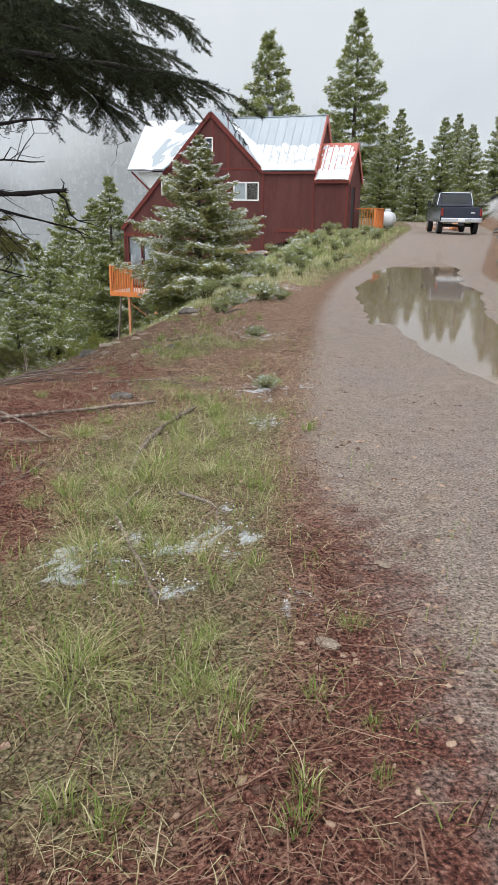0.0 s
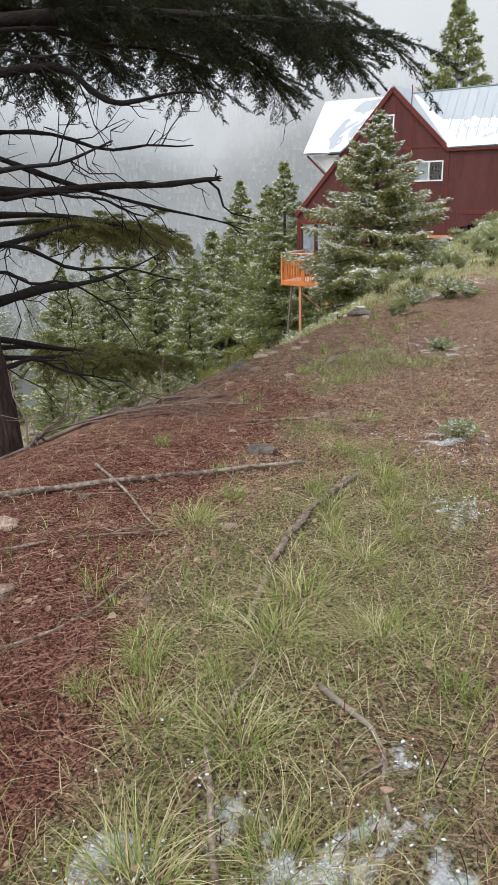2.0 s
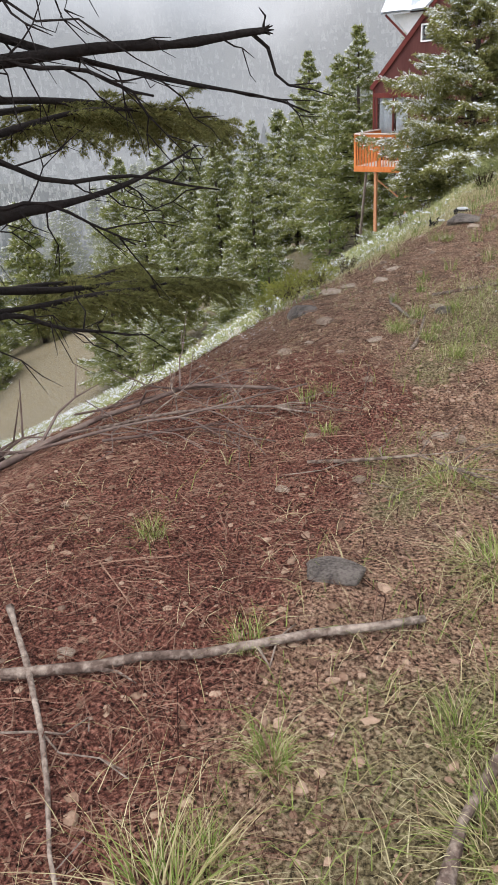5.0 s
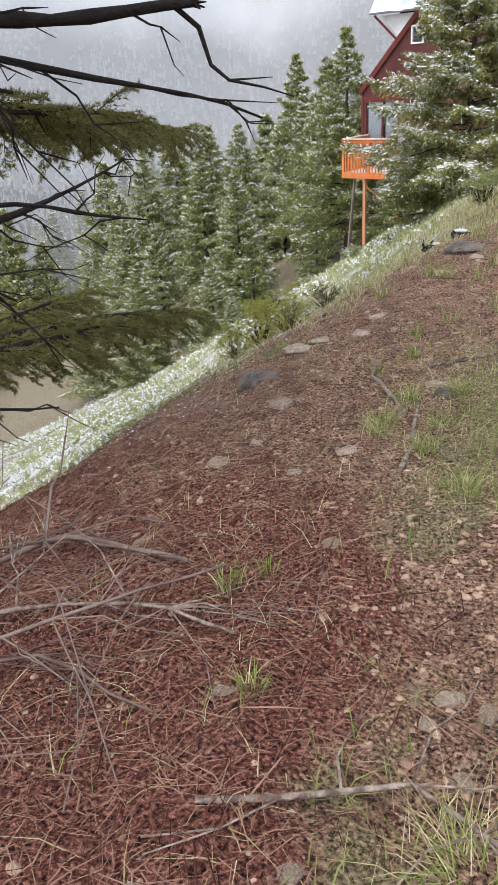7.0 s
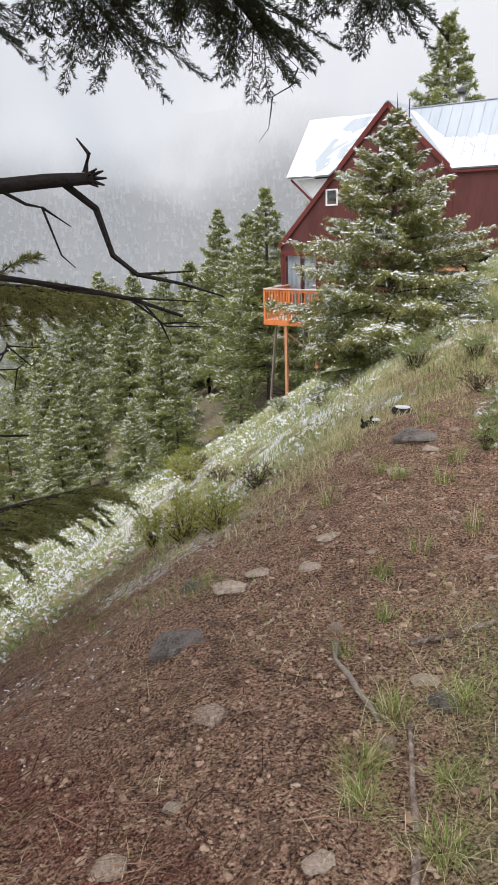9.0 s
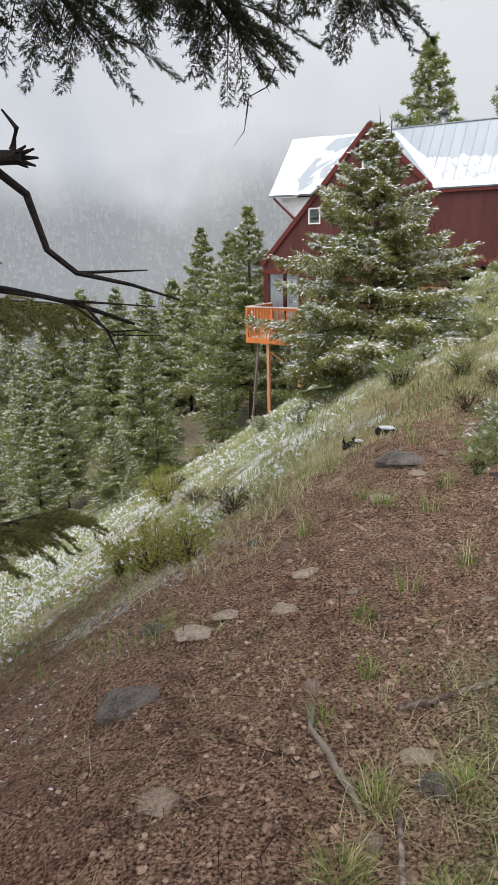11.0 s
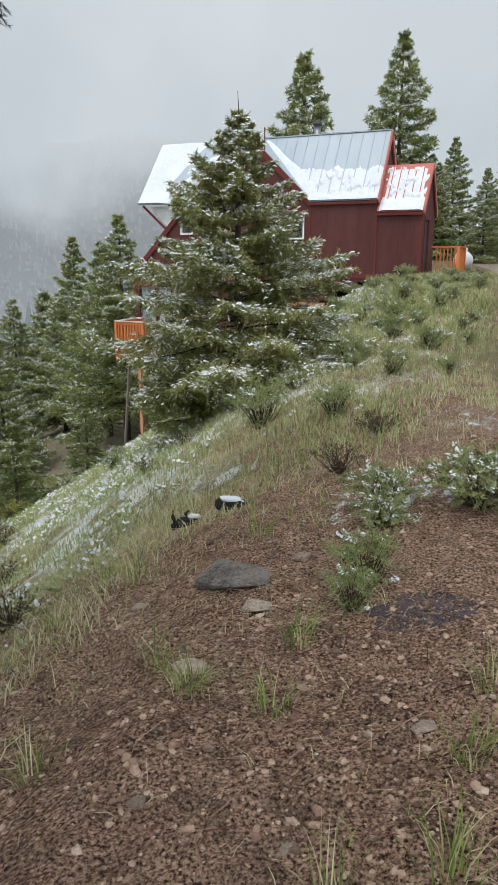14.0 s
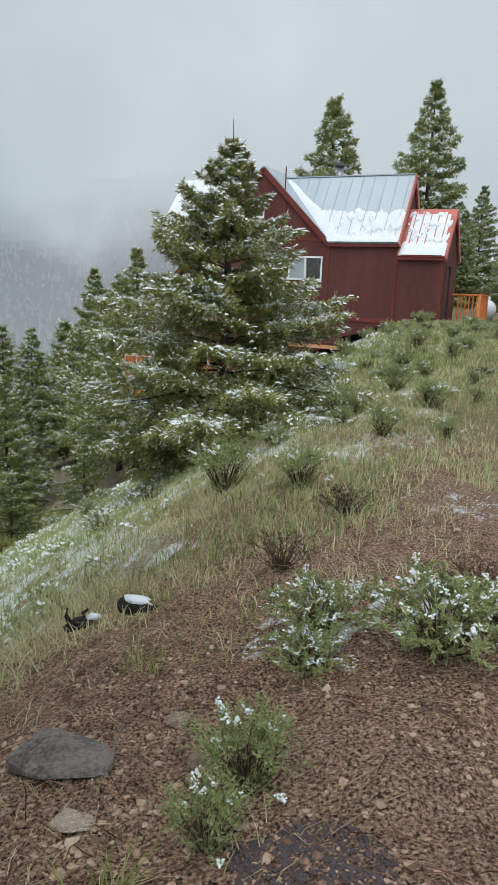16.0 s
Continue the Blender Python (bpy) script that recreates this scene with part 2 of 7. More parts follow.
def height(x, y):
    x, y = np.asarray(x, float), np.asarray(y, float)
    u = road_left(y) - x
    z = soft_interp(y, [-80, 0, 2, 4, 7, 10, 22, 33, 40, 60, 140], [1.5, 0.03, 0.0, -0.08, -0.19, -0.24, -0.22, 0.40, 0.34, 0.8, 3.0])
    z = z + 0.10 * np.exp(-((u - 0.9) / 0.7) ** 2) * smooth(8, 12, y) * smooth(30, 22, y)
    u0 = np.interp(y, [0, 8, 14, 22, 37, 60], [3.2, 3.0, 2.3, 2.9, 4.2, 3.5])
    slope = np.interp(y, [6, 14, 22, 37, 60], [0.78, 0.66, 0.64, 0.76, 0.62])
    k = 0.42
    drop = slope * k * np.logaddexp(0, (u - u0) / k)
    drop = np.where(drop > 9, 9 + (drop - 9) * 0.8, drop)
    drop = 85 * (1 - np.exp(-drop / 85))
    z = z - drop
    # the shoulder lies lower towards the slope's edge, and the track higher at the start
    z = z - smooth(0.9, 1.6, u) * smooth(6.4, 8.0, y) * smooth(22, 15, y) * (0.055 + 0.075 * smooth(2.0, 2.5, u) * smooth(9.0, 11.5, y))
    z = z - 0.04 * smooth(1.2, 1.8, u) * smooth(7.0, 8.0, y) * smooth(11.0, 9.8, y)
    z = z + 0.06 * smooth(0.6, 0.0, u) * smooth(5.5, 3.5, y)
    # bank beside the road and the rising wood behind it
    v = x - road_right(y)
    z = z + (0.62 * np.minimum(np.maximum(v, 0), 3.2) + 0.13 * np.clip(v - 3.2, 0, 60)) * smooth(6, 18, y)
    # the mountain across the valley
    far = -0.32 * x + 0.95 * y
    lift = np.maximum(far - 430, 0)
    z = z + 0.66 * lift * smooth(0, 160, lift) * smooth(1300, 800, lift) * smooth(600, 150, x)
    big = smooth(60, 200, np.hypot(x, y))
    z = z + big * 26 * (fbm(x / 90, y / 90, 5) - 0.5)
    # unevenness underfoot
    near = smooth(60, 25, np.hypot(x, y - 8))
    on_road = smooth(0.3, -0.5, u) * smooth(0.3, -0.4, v)
    z = z + near * (1 - on_road) * (0.16 * (fbm(x * 0.9, y * 0.9, 1) - 0.5) + 0.05 * (fbm(x * 4, y * 4, 2) - 0.5))
    z = z + near * (0.014 + 0.030 * (1 - on_road)) * (fbm(x * 11, y * 11, 3, 3) - 0.5)
    # wheel ruts and puddles
    z = z - on_road * near * 0.025 * (np.exp(-((u + 1.0) / 0.3) ** 2) + np.exp(-((u + 2.7) / 0.3) ** 2))
    p = puddle_depth(x, y)
    z = np.where(on_road > 0.05, z + (np.minimum(z, PUDDLE_Z - 0.03 * np.clip(p, 0, 1)) - z) * smooth(-0.25, 0.12, p) * smooth(0.05, 0.5, on_road), z)
    return z


def ground_z(x, y):
    return float(height(np.array([x]), np.array([y]))[0])


def cover(x, y):
    """Shares of grass, litter, snow and wetness on the ground."""
    u = road_left(y) - x
    n = fbm(x * 1.3, y * 1.3, 11)
    n2 = fbm(x * 5, y * 5, 12)
    n3 = fbm(x * 13, y * 13, 19)
    away = np.hypot(x + 1, y - 8)
    n, n2 = 0.5 + (n - 0.5) * smooth(40, 22, away), 0.5 + (n2 - 0.5) * smooth(14, 7, away)
    verge = smooth(-0.25, 0.2, u) * smooth(1.35, 0.7, u + 0.9 * (n - 0.5)) * smooth(5.8, 4.6, y - 1.0 * (n - 0.5)) * smooth(1.2, 2.4, y + u * 0.6)
    verge2 = smooth(0.1, 0.7, u) * smooth(1.9, 1.2, u) * smooth(5.2, 6.0, y) * smooth(10.0, 8.9, y) * smooth(0.42, 0.56, n) * 0.8
    upper = smooth(14, 18, y) * smooth(-0.3, 0.3, u) * smooth(0.36, 0.52, n + 0.05)
    slope_g = smooth(2.2, 3.2, u) * smooth(9, 13, y) * 0.55 * smooth(0.3, 0.6, n)
    strip = smooth(24, 32, y) * smooth(1.0, 0.2, np.abs(u - 0.3)) * 0.9
    start = 0.35 * smooth(3.4, 2.2, y) * smooth(0.0, 0.45, u) * smooth(0.45, 0.62, n)
    grass = np.clip(verge + verge2 + upper + slope_g + strip + start, 0, 1)
    litter = smooth(0.9, 1.7, u) * smooth(8.6, 6.8, y + 1.5 * (n - 0.5) - 0.5 * (u - 2)) * smooth(2.6, 3.6, y + 0.4 * u)
    litter = np.clip(litter + 0.8 * smooth(3.2, 2.0, y) * smooth(0.2, 0.8, u) + 0.7 * smooth(4.6, 2.6, y + 0.9 * (n - 0.5)) * smooth(-1.1, -0.1, u), 0, 1) * (1 - 0.8 * grass)
    far = np.hypot(x + 1, y - 8)
    snow = smooth(2.6, 3.4, u) * smooth(7.5, 10.5, y) * smooth(0.34, 0.56, 0.5 + (fbm(x * 0.8, y * 0.8, 14) - 0.5) * smooth(30, 16, away))
    snow = snow + smooth(1.3, 2.6, u) * smooth(13, 16, y) * smooth(30, 24, y) * smooth(0.46, 0.58, fbm(x * 1.1, y * 1.1, 15)) * 0.9
    snow = snow * (0.10 + 0.35 * smooth(24, 14, away)) + smooth(3.6, 6, u) * smooth(6, 9, far) * 0.20
    snow = snow * smooth(120, 60, far) + 0.22 * smooth(100, 160, far) * smooth(0.5, 0.62, fbm(x / 40, y / 40, 16))
    snow = snow + smooth(0.2, 1.2, x - road_right(y)) * smooth(8, 20, y) * 0.6
    for sx, sy, r in ((-0.2, 2.68, 0.32), (-0.38, 2.66, 0.22), (0.02, 2.82, 0.22), (0.32, 4.75, 0.16), (0.38, 6.0, 0.36), (0.29, 8.9, 0.4), (0.45, 2.2, 0.09), (0.26, 2.9, 0.07), (-0.05, 2.3, 0.1), (0.06, 12.8, 0.35), (0.5, 12.9, 0.3), (0.2, 16.2, 0.5), (0.65, 16.7, 0.5), (-0.6, 15.6, 0.4), (-0.95, 14.7, 0.35), (-0.2, 17.5, 0.5), (0.95, 18.2, 0.5), (-0.75, 17.0, 0.4), (0.9, 14.4, 0.3), (-1.5, 15.4, 0.4), (1.5, 20.5, 0.6), (0.3, 19.4, 0.5)):
        snow = snow + 0.62 * smooth(1.0, 0.35, np.hypot(x - sx, y - sy) / r + 3.2 * (n2 - 0.5) + 3.0 * (n3 - 0.5))
    snow = np.clip(snow, 0, 1) * smooth(0.40, 0.62, n2 + 0.1)
    wet = smooth(0.35, -0.7, u) * smooth(-0.3, 0.4, road_right(y) - x)
    return grass, litter, snow, wet


def grid_axis(a, b, step, left, right, growth):
    mid = list(np.arange(a, b, step))
    lo, hi, s = [], [], step
    v = a
    while v > left:
        s *= growth
        v -= s
        lo.append(v)
    v, s = mid[-1], step
    while v < right:
        s *= growth
        v += s
        hi.append(v)
    return np.array(lo[::-1] + mid + hi)


def link_mesh(name, verts, faces, mats, parent=None, smooth_faces=False, face_mats=None):
    """One mesh object from arrays of points and of triangles or quads."""
    verts, faces = np.asarray(verts, np.float32), np.asarray(faces, np.int32)
    me = bpy.data.meshes.new(name)
    n, k = faces.shape
    me.vertices.add(len(verts))
    me.vertices.foreach_set("co", verts.ravel())
    me.loops.add(n * k)
    me.loops.foreach_set("vertex_index", faces.ravel())
    me.polygons.add(n)
    me.polygons.foreach_set("loop_start", np.arange(0, n * k, k, dtype=np.int32))
    me.polygons.foreach_set("use_smooth", np.full(n, smooth_faces))
    for m in (mats if isinstance(mats, (list, tuple)) else [mats]):
        me.materials.append(m)
    if face_mats is not None:
        me.polygons.foreach_set("material_index", np.asarray(face_mats, np.int32))
    me.update(calc_edges=True)
    me.validate()
    ob = new(name, me)
    if parent:
        ob.parent = parent
    return ob


def ground_material():
    m = bpy.data.materials.new("mountain_ground")
    m.use_nodes = True
    nt = m.node_tree
    L = nt.links.new
    bsdf = nt.nodes["Principled BSDF"]
    tc = nt.nodes.new("ShaderNodeTexCoord")

    def noise_at(scale, detail=6, rough=0.65):
        n = nt.nodes.new("ShaderNodeTexNoise")
        n.inputs["Scale"].default_value, n.inputs["Detail"].default_value, n.inputs["Roughness"].default_value = scale, detail, rough
        L(tc.outputs["Object"], n.inputs["Vector"])
        return n.outputs["Fac"]

    def ramp(fac, *cols, lo=0.3, hi=0.7):
        r = nt.nodes.new("ShaderNodeValToRGB")
        e = r.color_ramp.elements
        while len(e) < len(cols):
            e.new(0.5)
        for i, c in enumerate(cols):
            e[i].position, e[i].color = lo + (hi - lo) * i / (len(cols) - 1), (*c, 1)
        L(fac, r.inputs[0])
        return r.outputs[0]

    def mixed(fac, a, b):
        x = nt.nodes.new("ShaderNodeMix")
        x.data_type = "RGBA"
        L(fac, x.inputs["Factor"])
        L(a, x.inputs["A"])
        L(b, x.inputs["B"])
        return x.outputs["Result"]

    def share(name, grain, amount=0.6, lo=0.25, hi=0.75):
        at = nt.nodes.new("ShaderNodeAttribute")
        at.attribute_name = name
        s = nt.nodes.new("ShaderNodeMath")
        s.operation = "MULTIPLY_ADD"
        L(grain, s.inputs[0])
        s.inputs[1].default_value = amount
        L(at.outputs["Fac"], s.inputs[2])
        o = nt.nodes.new("ShaderNodeMapRange")
        o.interpolation_type = "SMOOTHSTEP"
        o.inputs["From Min"].default_value, o.inputs["From Max"].default_value = lo + amount * 0.5, hi + amount * 0.5
        L(s.outputs[0], o.inputs["Value"])
        return o.outputs[0]
    fine, mid, broad, speck = noise_at(82, 9, 0.72), noise_at(9, 6), noise_at(0.8, 4), noise_at(190, 4)
    clump, drift = noise_at(11, 8, 0.75), noise_at(24, 8, 0.8)
    v = nt.nodes.new("ShaderNodeTexVoronoi")
    v.inputs["Scale"].default_value = 74
    L(tc.outputs["Object"], v.inputs["Vector"])
    v2 = nt.nodes.new("ShaderNodeTexVoronoi")
    v2.inputs["Scale"].default_value = 105
    L(tc.outputs["Object"], v2.inputs["Vector"])
    sp = nt.nodes.new("ShaderNodeSeparateColor")
    L(v2.outputs["Color"], sp.inputs[0])
    pebble = ramp(sp.outputs[0], (0.034, 0.017, 0.011), (0.130, 0.072, 0.047), (0.22, 0.132, 0.088), (0.55, 0.41, 0.30), lo=0.15, hi=1.0)
    # shade between the pebbles, painted as near-black cell edges
    gap_shade = ramp(v2.outputs["Distance"], (0, 0, 0), (1, 1, 1), lo=0.36, hi=0.56)
    pebble = mixed(gap_shade, pebble, ramp(fine, (0.007, 0.004, 0.002), (0.041, 0.022, 0.014)))
    # the dark first stop puts the shade of pores and crevices into the soil colour
    soil = ramp(fine, (0.018, 0.009, 0.006), (0.35, 0.202, 0.135), (0.66, 0.45, 0.315), lo=0.405, hi=0.595)
    soil = mixed(ramp(mid, (0.0, 0.0, 0.0), (0.65, 0.65, 0.65), lo=0.45, hi=0.62), soil, pebble)
    soil = mixed(ramp(broad, (0, 0, 0), (0.750, 0.750, 0.750), lo=0.4, hi=0.66), soil, ramp(fine, (0.036, 0.019, 0.012), (0.33, 0.200, 0.135), (0.62, 0.45, 0.32), lo=0.40, hi=0.60))
    litter = ramp(fine, (0.012, 0.004, 0.003), (0.200, 0.072, 0.052), (0.50, 0.245, 0.180), lo=0.395, hi=0.62)
    grass = ramp(fine, (0.030, 0.022, 0.012), (0.23, 0.185, 0.098), (0.48, 0.41, 0.26), lo=0.38, hi=0.62)
    wetc = ramp(fine, (0.045, 0.030, 0.022), (0.48, 0.375, 0.305), (0.74, 0.63, 0.54), lo=0.38, hi=0.62)
    wetc = mixed(ramp(mid, (0, 0, 0), (0.25, 0.25, 0.25), lo=0.42, hi=0.58), wetc, pebble)
    wetc = mixed(ramp(broad, (0, 0, 0), (0.750, 0.750, 0.750), lo=0.42, hi=0.62), wetc, ramp(fine, (0.11, 0.08, 0.066), (0.42, 0.33, 0.29), (0.66, 0.56, 0.51), lo=0.40, hi=0.60))
    snowc = ramp(mid, (0.72, 0.76, 0.80), (0.88, 0.9, 0.92))
    f_wet, f_grass, f_litter, f_snow = share("wet", mid, 0.5), share("grass", clump, 1.6), share("litter", mid, 0.9), share("snow", drift, 2.2)
    col = mixed(f_wet, soil, wetc)
    col = mixed(f_litter, col, litter)
    col = mixed(f_grass, col, grass)
    col = mixed(share("wood", mid, 0.8), col, ramp(fine, (0.022, 0.028, 0.022), (0.055, 0.062, 0.045), (0.13, 0.13, 0.10)))
    col = mixed(f_snow, col, snowc)
    L(col, bsdf.inputs["Base Color"])
    ro = nt.nodes.new("ShaderNodeMapRange")
    ro.inputs["To Min"].default_value, ro.inputs["To Max"].default_value = 0.85, 0.42
    L(f_wet, ro.inputs["Value"])
    L(ro.outputs[0], bsdf.inputs["Roughness"])
    bsdf.inputs["Specular IOR Level"].default_value = 0.16
    hs = nt.nodes.new("ShaderNodeMath")
    hs.operation = "MULTIPLY_ADD"
    L(fine, hs.inputs[0])
    hs.inputs[1].default_value = 0.8
    L(v.outputs["Distance"], hs.inputs[2])
    b = nt.nodes.new("ShaderNodeBump")
    b.inputs["Strength"].default_value, b.inputs["Distance"].default_value = 1.0, 0.042
    L(hs.outputs[0], b.inputs["Height"])
    L(b.outputs[0], bsdf.inputs["Normal"])
    return m


def build_ground():
    xs = grid_axis(-3.6, 3.0, 0.045, -1400, 900, 1.036)
    ys = grid_axis(0.4, 13.0, 0.045, -300, 1500, 1.045)
    X, Y = np.meshgrid(xs, ys)
    x, y = X.ravel(), Y.ravel()
    g, l, s, w = cover(x, y)
    z = height(x, y) + 0.010 * s * smooth(25, 15, np.hypot(x, y))
    nx, ny = len(xs), len(ys)
    i = (np.arange(ny - 1)[:, None] * nx + np.arange(nx - 1)[None, :]).ravel()
    ob = link_mesh("ground", np.c_[x, y, z], np.c_[i, i + 1, i + nx + 1, i + nx], ground_material(), None, True)
    wood = smooth(55, 110, np.hypot(x, y - 8)) * (x < road_left(y))
    for name, val in (("wood", wood), ("grass", g), ("litter", l), ("snow", s), ("wet", w)):
        a = ob.data.attributes.new(name, "FLOAT", "POINT")
        a.data.foreach_set("value", val.astype(np.float32))
    tagged(ob, "wet reddish mountain soil with needle litter, thin grass and patches of snow", "ground", kind="structure")


build_ground()


def build_water():
    m = bpy.data.materials.new("muddy_water")
    m.use_nodes = True
    b = m.node_tree.nodes["Principled BSDF"]
    n = m.node_tree.nodes.new("ShaderNodeTexNoise")
    n.inputs["Scale"].default_value = 0.6
    r = m.node_tree.nodes.new("ShaderNodeValToRGB")
    r.color_ramp.elements[0].color, r.color_ramp.elements[1].color = (0.13, 0.095, 0.065, 1), (0.22, 0.165, 0.115, 1)
    t = m.node_tree.nodes.new("ShaderNodeTexCoord")
    m.node_tree.links.new(t.outputs["Object"], n.inputs["Vector"])
    m.node_tree.links.new(n.outputs["Fac"], r.inputs[0])
    m.node_tree.links.new(r.outputs[0], b.inputs["Base Color"])
    b.inputs["Roughness"].default_value, b.inputs["IOR"].default_value = 0.05, 1.33
    b.inputs["Specular IOR Level"].default_value = 0.5
    ys, xs = np.arange(5.5, 27, 0.25), np.arange(0.8, 9, 0.25)
    X, Y = np.meshgrid(xs, ys)
    ok = ((puddle_depth(X, Y) > -0.45) & (X > road_left(Y) + 0.15) & (X < road_right(Y) - 0.1)).ravel()
    nx = len(xs)
    i = (np.arange(len(ys) - 1)[:, None] * nx + np.arange(nx - 1)[None, :]).ravel()
    F = np.c_[i, i + 1, i + nx + 1, i + nx]
    F = F[ok[F].all(1)]
    used = np.unique(F)
    back = np.full(len(ok), -1)
    back[used] = np.arange(len(used))
    V = np.c_[X.ravel(), Y.ravel(), np.full(X.size, PUDDLE_Z)][used]
    tagged(link_mesh("water", V, back[F], m), "muddy brown puddle lying on the gravel road", "puddle", kind="structure")


build_water()

# ---------------------------------------------------------------- building blocks


def box(bm, x0, x1, y0, y1, z0, z1, m=None, bevel=0.0):
    pts = [(x, y, z) for z in (z0, z1) for y in (y0, y1) for x in (x0, x1)]
    vs = [bm.verts.new(m @ Vector(p) if m else p) for p in pts]
    fs = [bm.faces.new([vs[i] for i in f]) for f in ((0, 2, 3, 1), (4, 5, 7, 6), (0, 1, 5, 4), (2, 6, 7, 3), (0, 4, 6, 2), (1, 3, 7, 5))]
    if bevel:
        bmesh.ops.bevel(bm, geom=list({e for f in fs for e in f.edges}), offset=bevel, segments=2, affect="EDGES", profile=0.6)
    return bm


def plate(bm, outline, axis, a, b):
    """A slab: an outline in two axes, from a to b along the third ('y': outline in x, z; 'z': in x, y; 'x': in y, z)."""
    def p(u, v, w):
        return {"y": (u, w, v), "z": (u, v, w), "x": (w, u, v)}[axis]
    lo = [bm.verts.new(p(u, v, a)) for u, v in outline]
    hi = [bm.verts.new(p(u, v, b)) for u, v in outline]
    n = len(outline)
    bm.faces.new(lo)
    bm.faces.new(hi[::-1])
    for i in range(n):
        bm.faces.new((lo[i], hi[i], hi[(i + 1) % n], lo[(i + 1) % n]))
    bmesh.ops.recalc_face_normals(bm, faces=bm.faces)
    return bm


def beam(bm, p, q, w, h, bevel=0.0):
    """A bar of section w by h from p to q."""
    p, q = Vector(p), Vector(q)
    d = q - p
    m = Matrix.Translation(p) @ d.to_track_quat("Y", "Z").to_matrix().to_4x4()
    return box(bm, -w / 2, w / 2, 0, d.length, -h / 2, h / 2, m, bevel)


def tube(bm, path, radii, sides=7):
    """A tapering tube along a path, closed at both ends."""
    rings = []
    for i, (p, r) in enumerate(zip(path, radii)):
        d = (Vector(path[min(i + 1, len(path) - 1)]) - Vector(path[max(i - 1, 0)])).normalized()
        q = d.to_track_quat("Z", "Y")
        rings.append([bm.verts.new(Vector(p) + q @ Vector((r * math.cos(a), r * math.sin(a), 0))) for a in (2 * math.pi * k / sides for k in range(sides))])
    for a, b in zip(rings, rings[1:]):
        for k in range(sides):
            bm.faces.new((a[k], a[(k + 1) % sides], b[(k + 1) % sides], b[k]))
    bm.faces.new(rings[0][::-1])
    bm.faces.new(rings[-1])
    return bm


def part(name, bm, mat, parent=None, label="", smooth_faces=False):
    me = bpy.data.meshes.new(name)
    bm.to_mesh(me)
    bm.free()
    for m in (mat if isinstance(mat, (list, tuple)) else [mat]):
        me.materials.append(m)
    if smooth_faces:
        me.polygons.foreach_set("use_smooth", np.full(len(me.polygons), True))
    ob = new(name, me)
    if parent:
        ob.parent = parent
    if label:
        tagged(ob, label)
    return ob


def thing(name, m, label, category, group=""):
    ob = new(name)
    ob.matrix_basis = m
    ob.empty_display_size = 0.2
    return tagged(ob, label, category, group)


def simple(name, bm, mat, parent, label="", **kw):
    return part(name, bm, mat, parent, label, **kw)


# ---------------------------------------------------------------- the cabin
HOUSE = pose(0.779, 38.502, 0, 0, 0, -21.9)
S_LEFT, Z_LEFT, S_APEX, Z_APEX, Z_EAVE, S_WING, S_PORCH = -8.15, 0.31, -2.85, 5.92, 3.15, 2.66, 4.37
DEPTH = 7.2


def roof_sheet(outline3, thick):
    """A thick sheet from four corners: eave a, eave b, ridge b, ridge a."""
    bm = bmesh.new()
    a, b, c, d = (Vector(p) for p in outline3)
    n = (b - a).cross(d - a).normalized() * thick
    lo = [bm.verts.new(p) for p in (a, b, c, d)]
    hi = [bm.verts.new(p + n) for p in (a, b, c, d)]
    bm.faces.new(lo[::-1])
    bm.faces.new(hi)
    for i in range(4):
        bm.faces.new((lo[i], lo[(i + 1) % 4], hi[(i + 1) % 4], hi[i]))
    return bm


def roof_ribs(a, b, c, d, count, lift):
    bm = bmesh.new()
    a, b, c, d = (Vector(p) for p in (a, b, c, d))
    n = (b - a).cross(d - a).normalized() * lift
    for i in range(count + 1):
        t = i / count
        beam(bm, a.lerp(b, t) + n, d.lerp(c, t) + n, 0.035, 0.02)
    return bm


def roof_snow(a, b, c, d, keep, lift, nu=70, nv=50):
    """Snow lying on a roof sheet where keep(u, v) allows, u along the eave, v up to the ridge."""
    a, b, c, d = (np.array(p, float) for p in (a, b, c, d))
    U, V = np.meshgrid(np.linspace(0.004, 0.996, nu), np.linspace(0.004, 0.99, nv))
    u, v = U.ravel()[:, None], V.ravel()[:, None]
    P = (a * (1 - u) + b * u) * (1 - v) + (d * (1 - u) + c * u) * v
    n = np.cross(b - a, d - a)
    n /= np.linalg.norm(n)
    amount = np.clip(keep(u[:, 0], v[:, 0]), 0, 1)
    P = P + n * (lift + amount[:, None] * 0.05)
    i = (np.arange(nv - 1)[:, None] * nu + np.arange(nu - 1)[None, :]).ravel()
    F = np.c_[i, i + 1, i + nu + 1, i + nu]
    F = F[(amount[F] > 0.02).any(1)]
    used = np.unique(F)
    back = np.full(len(P), -1)
    back[used] = np.arange(len(used))
    return P[used], back[F]


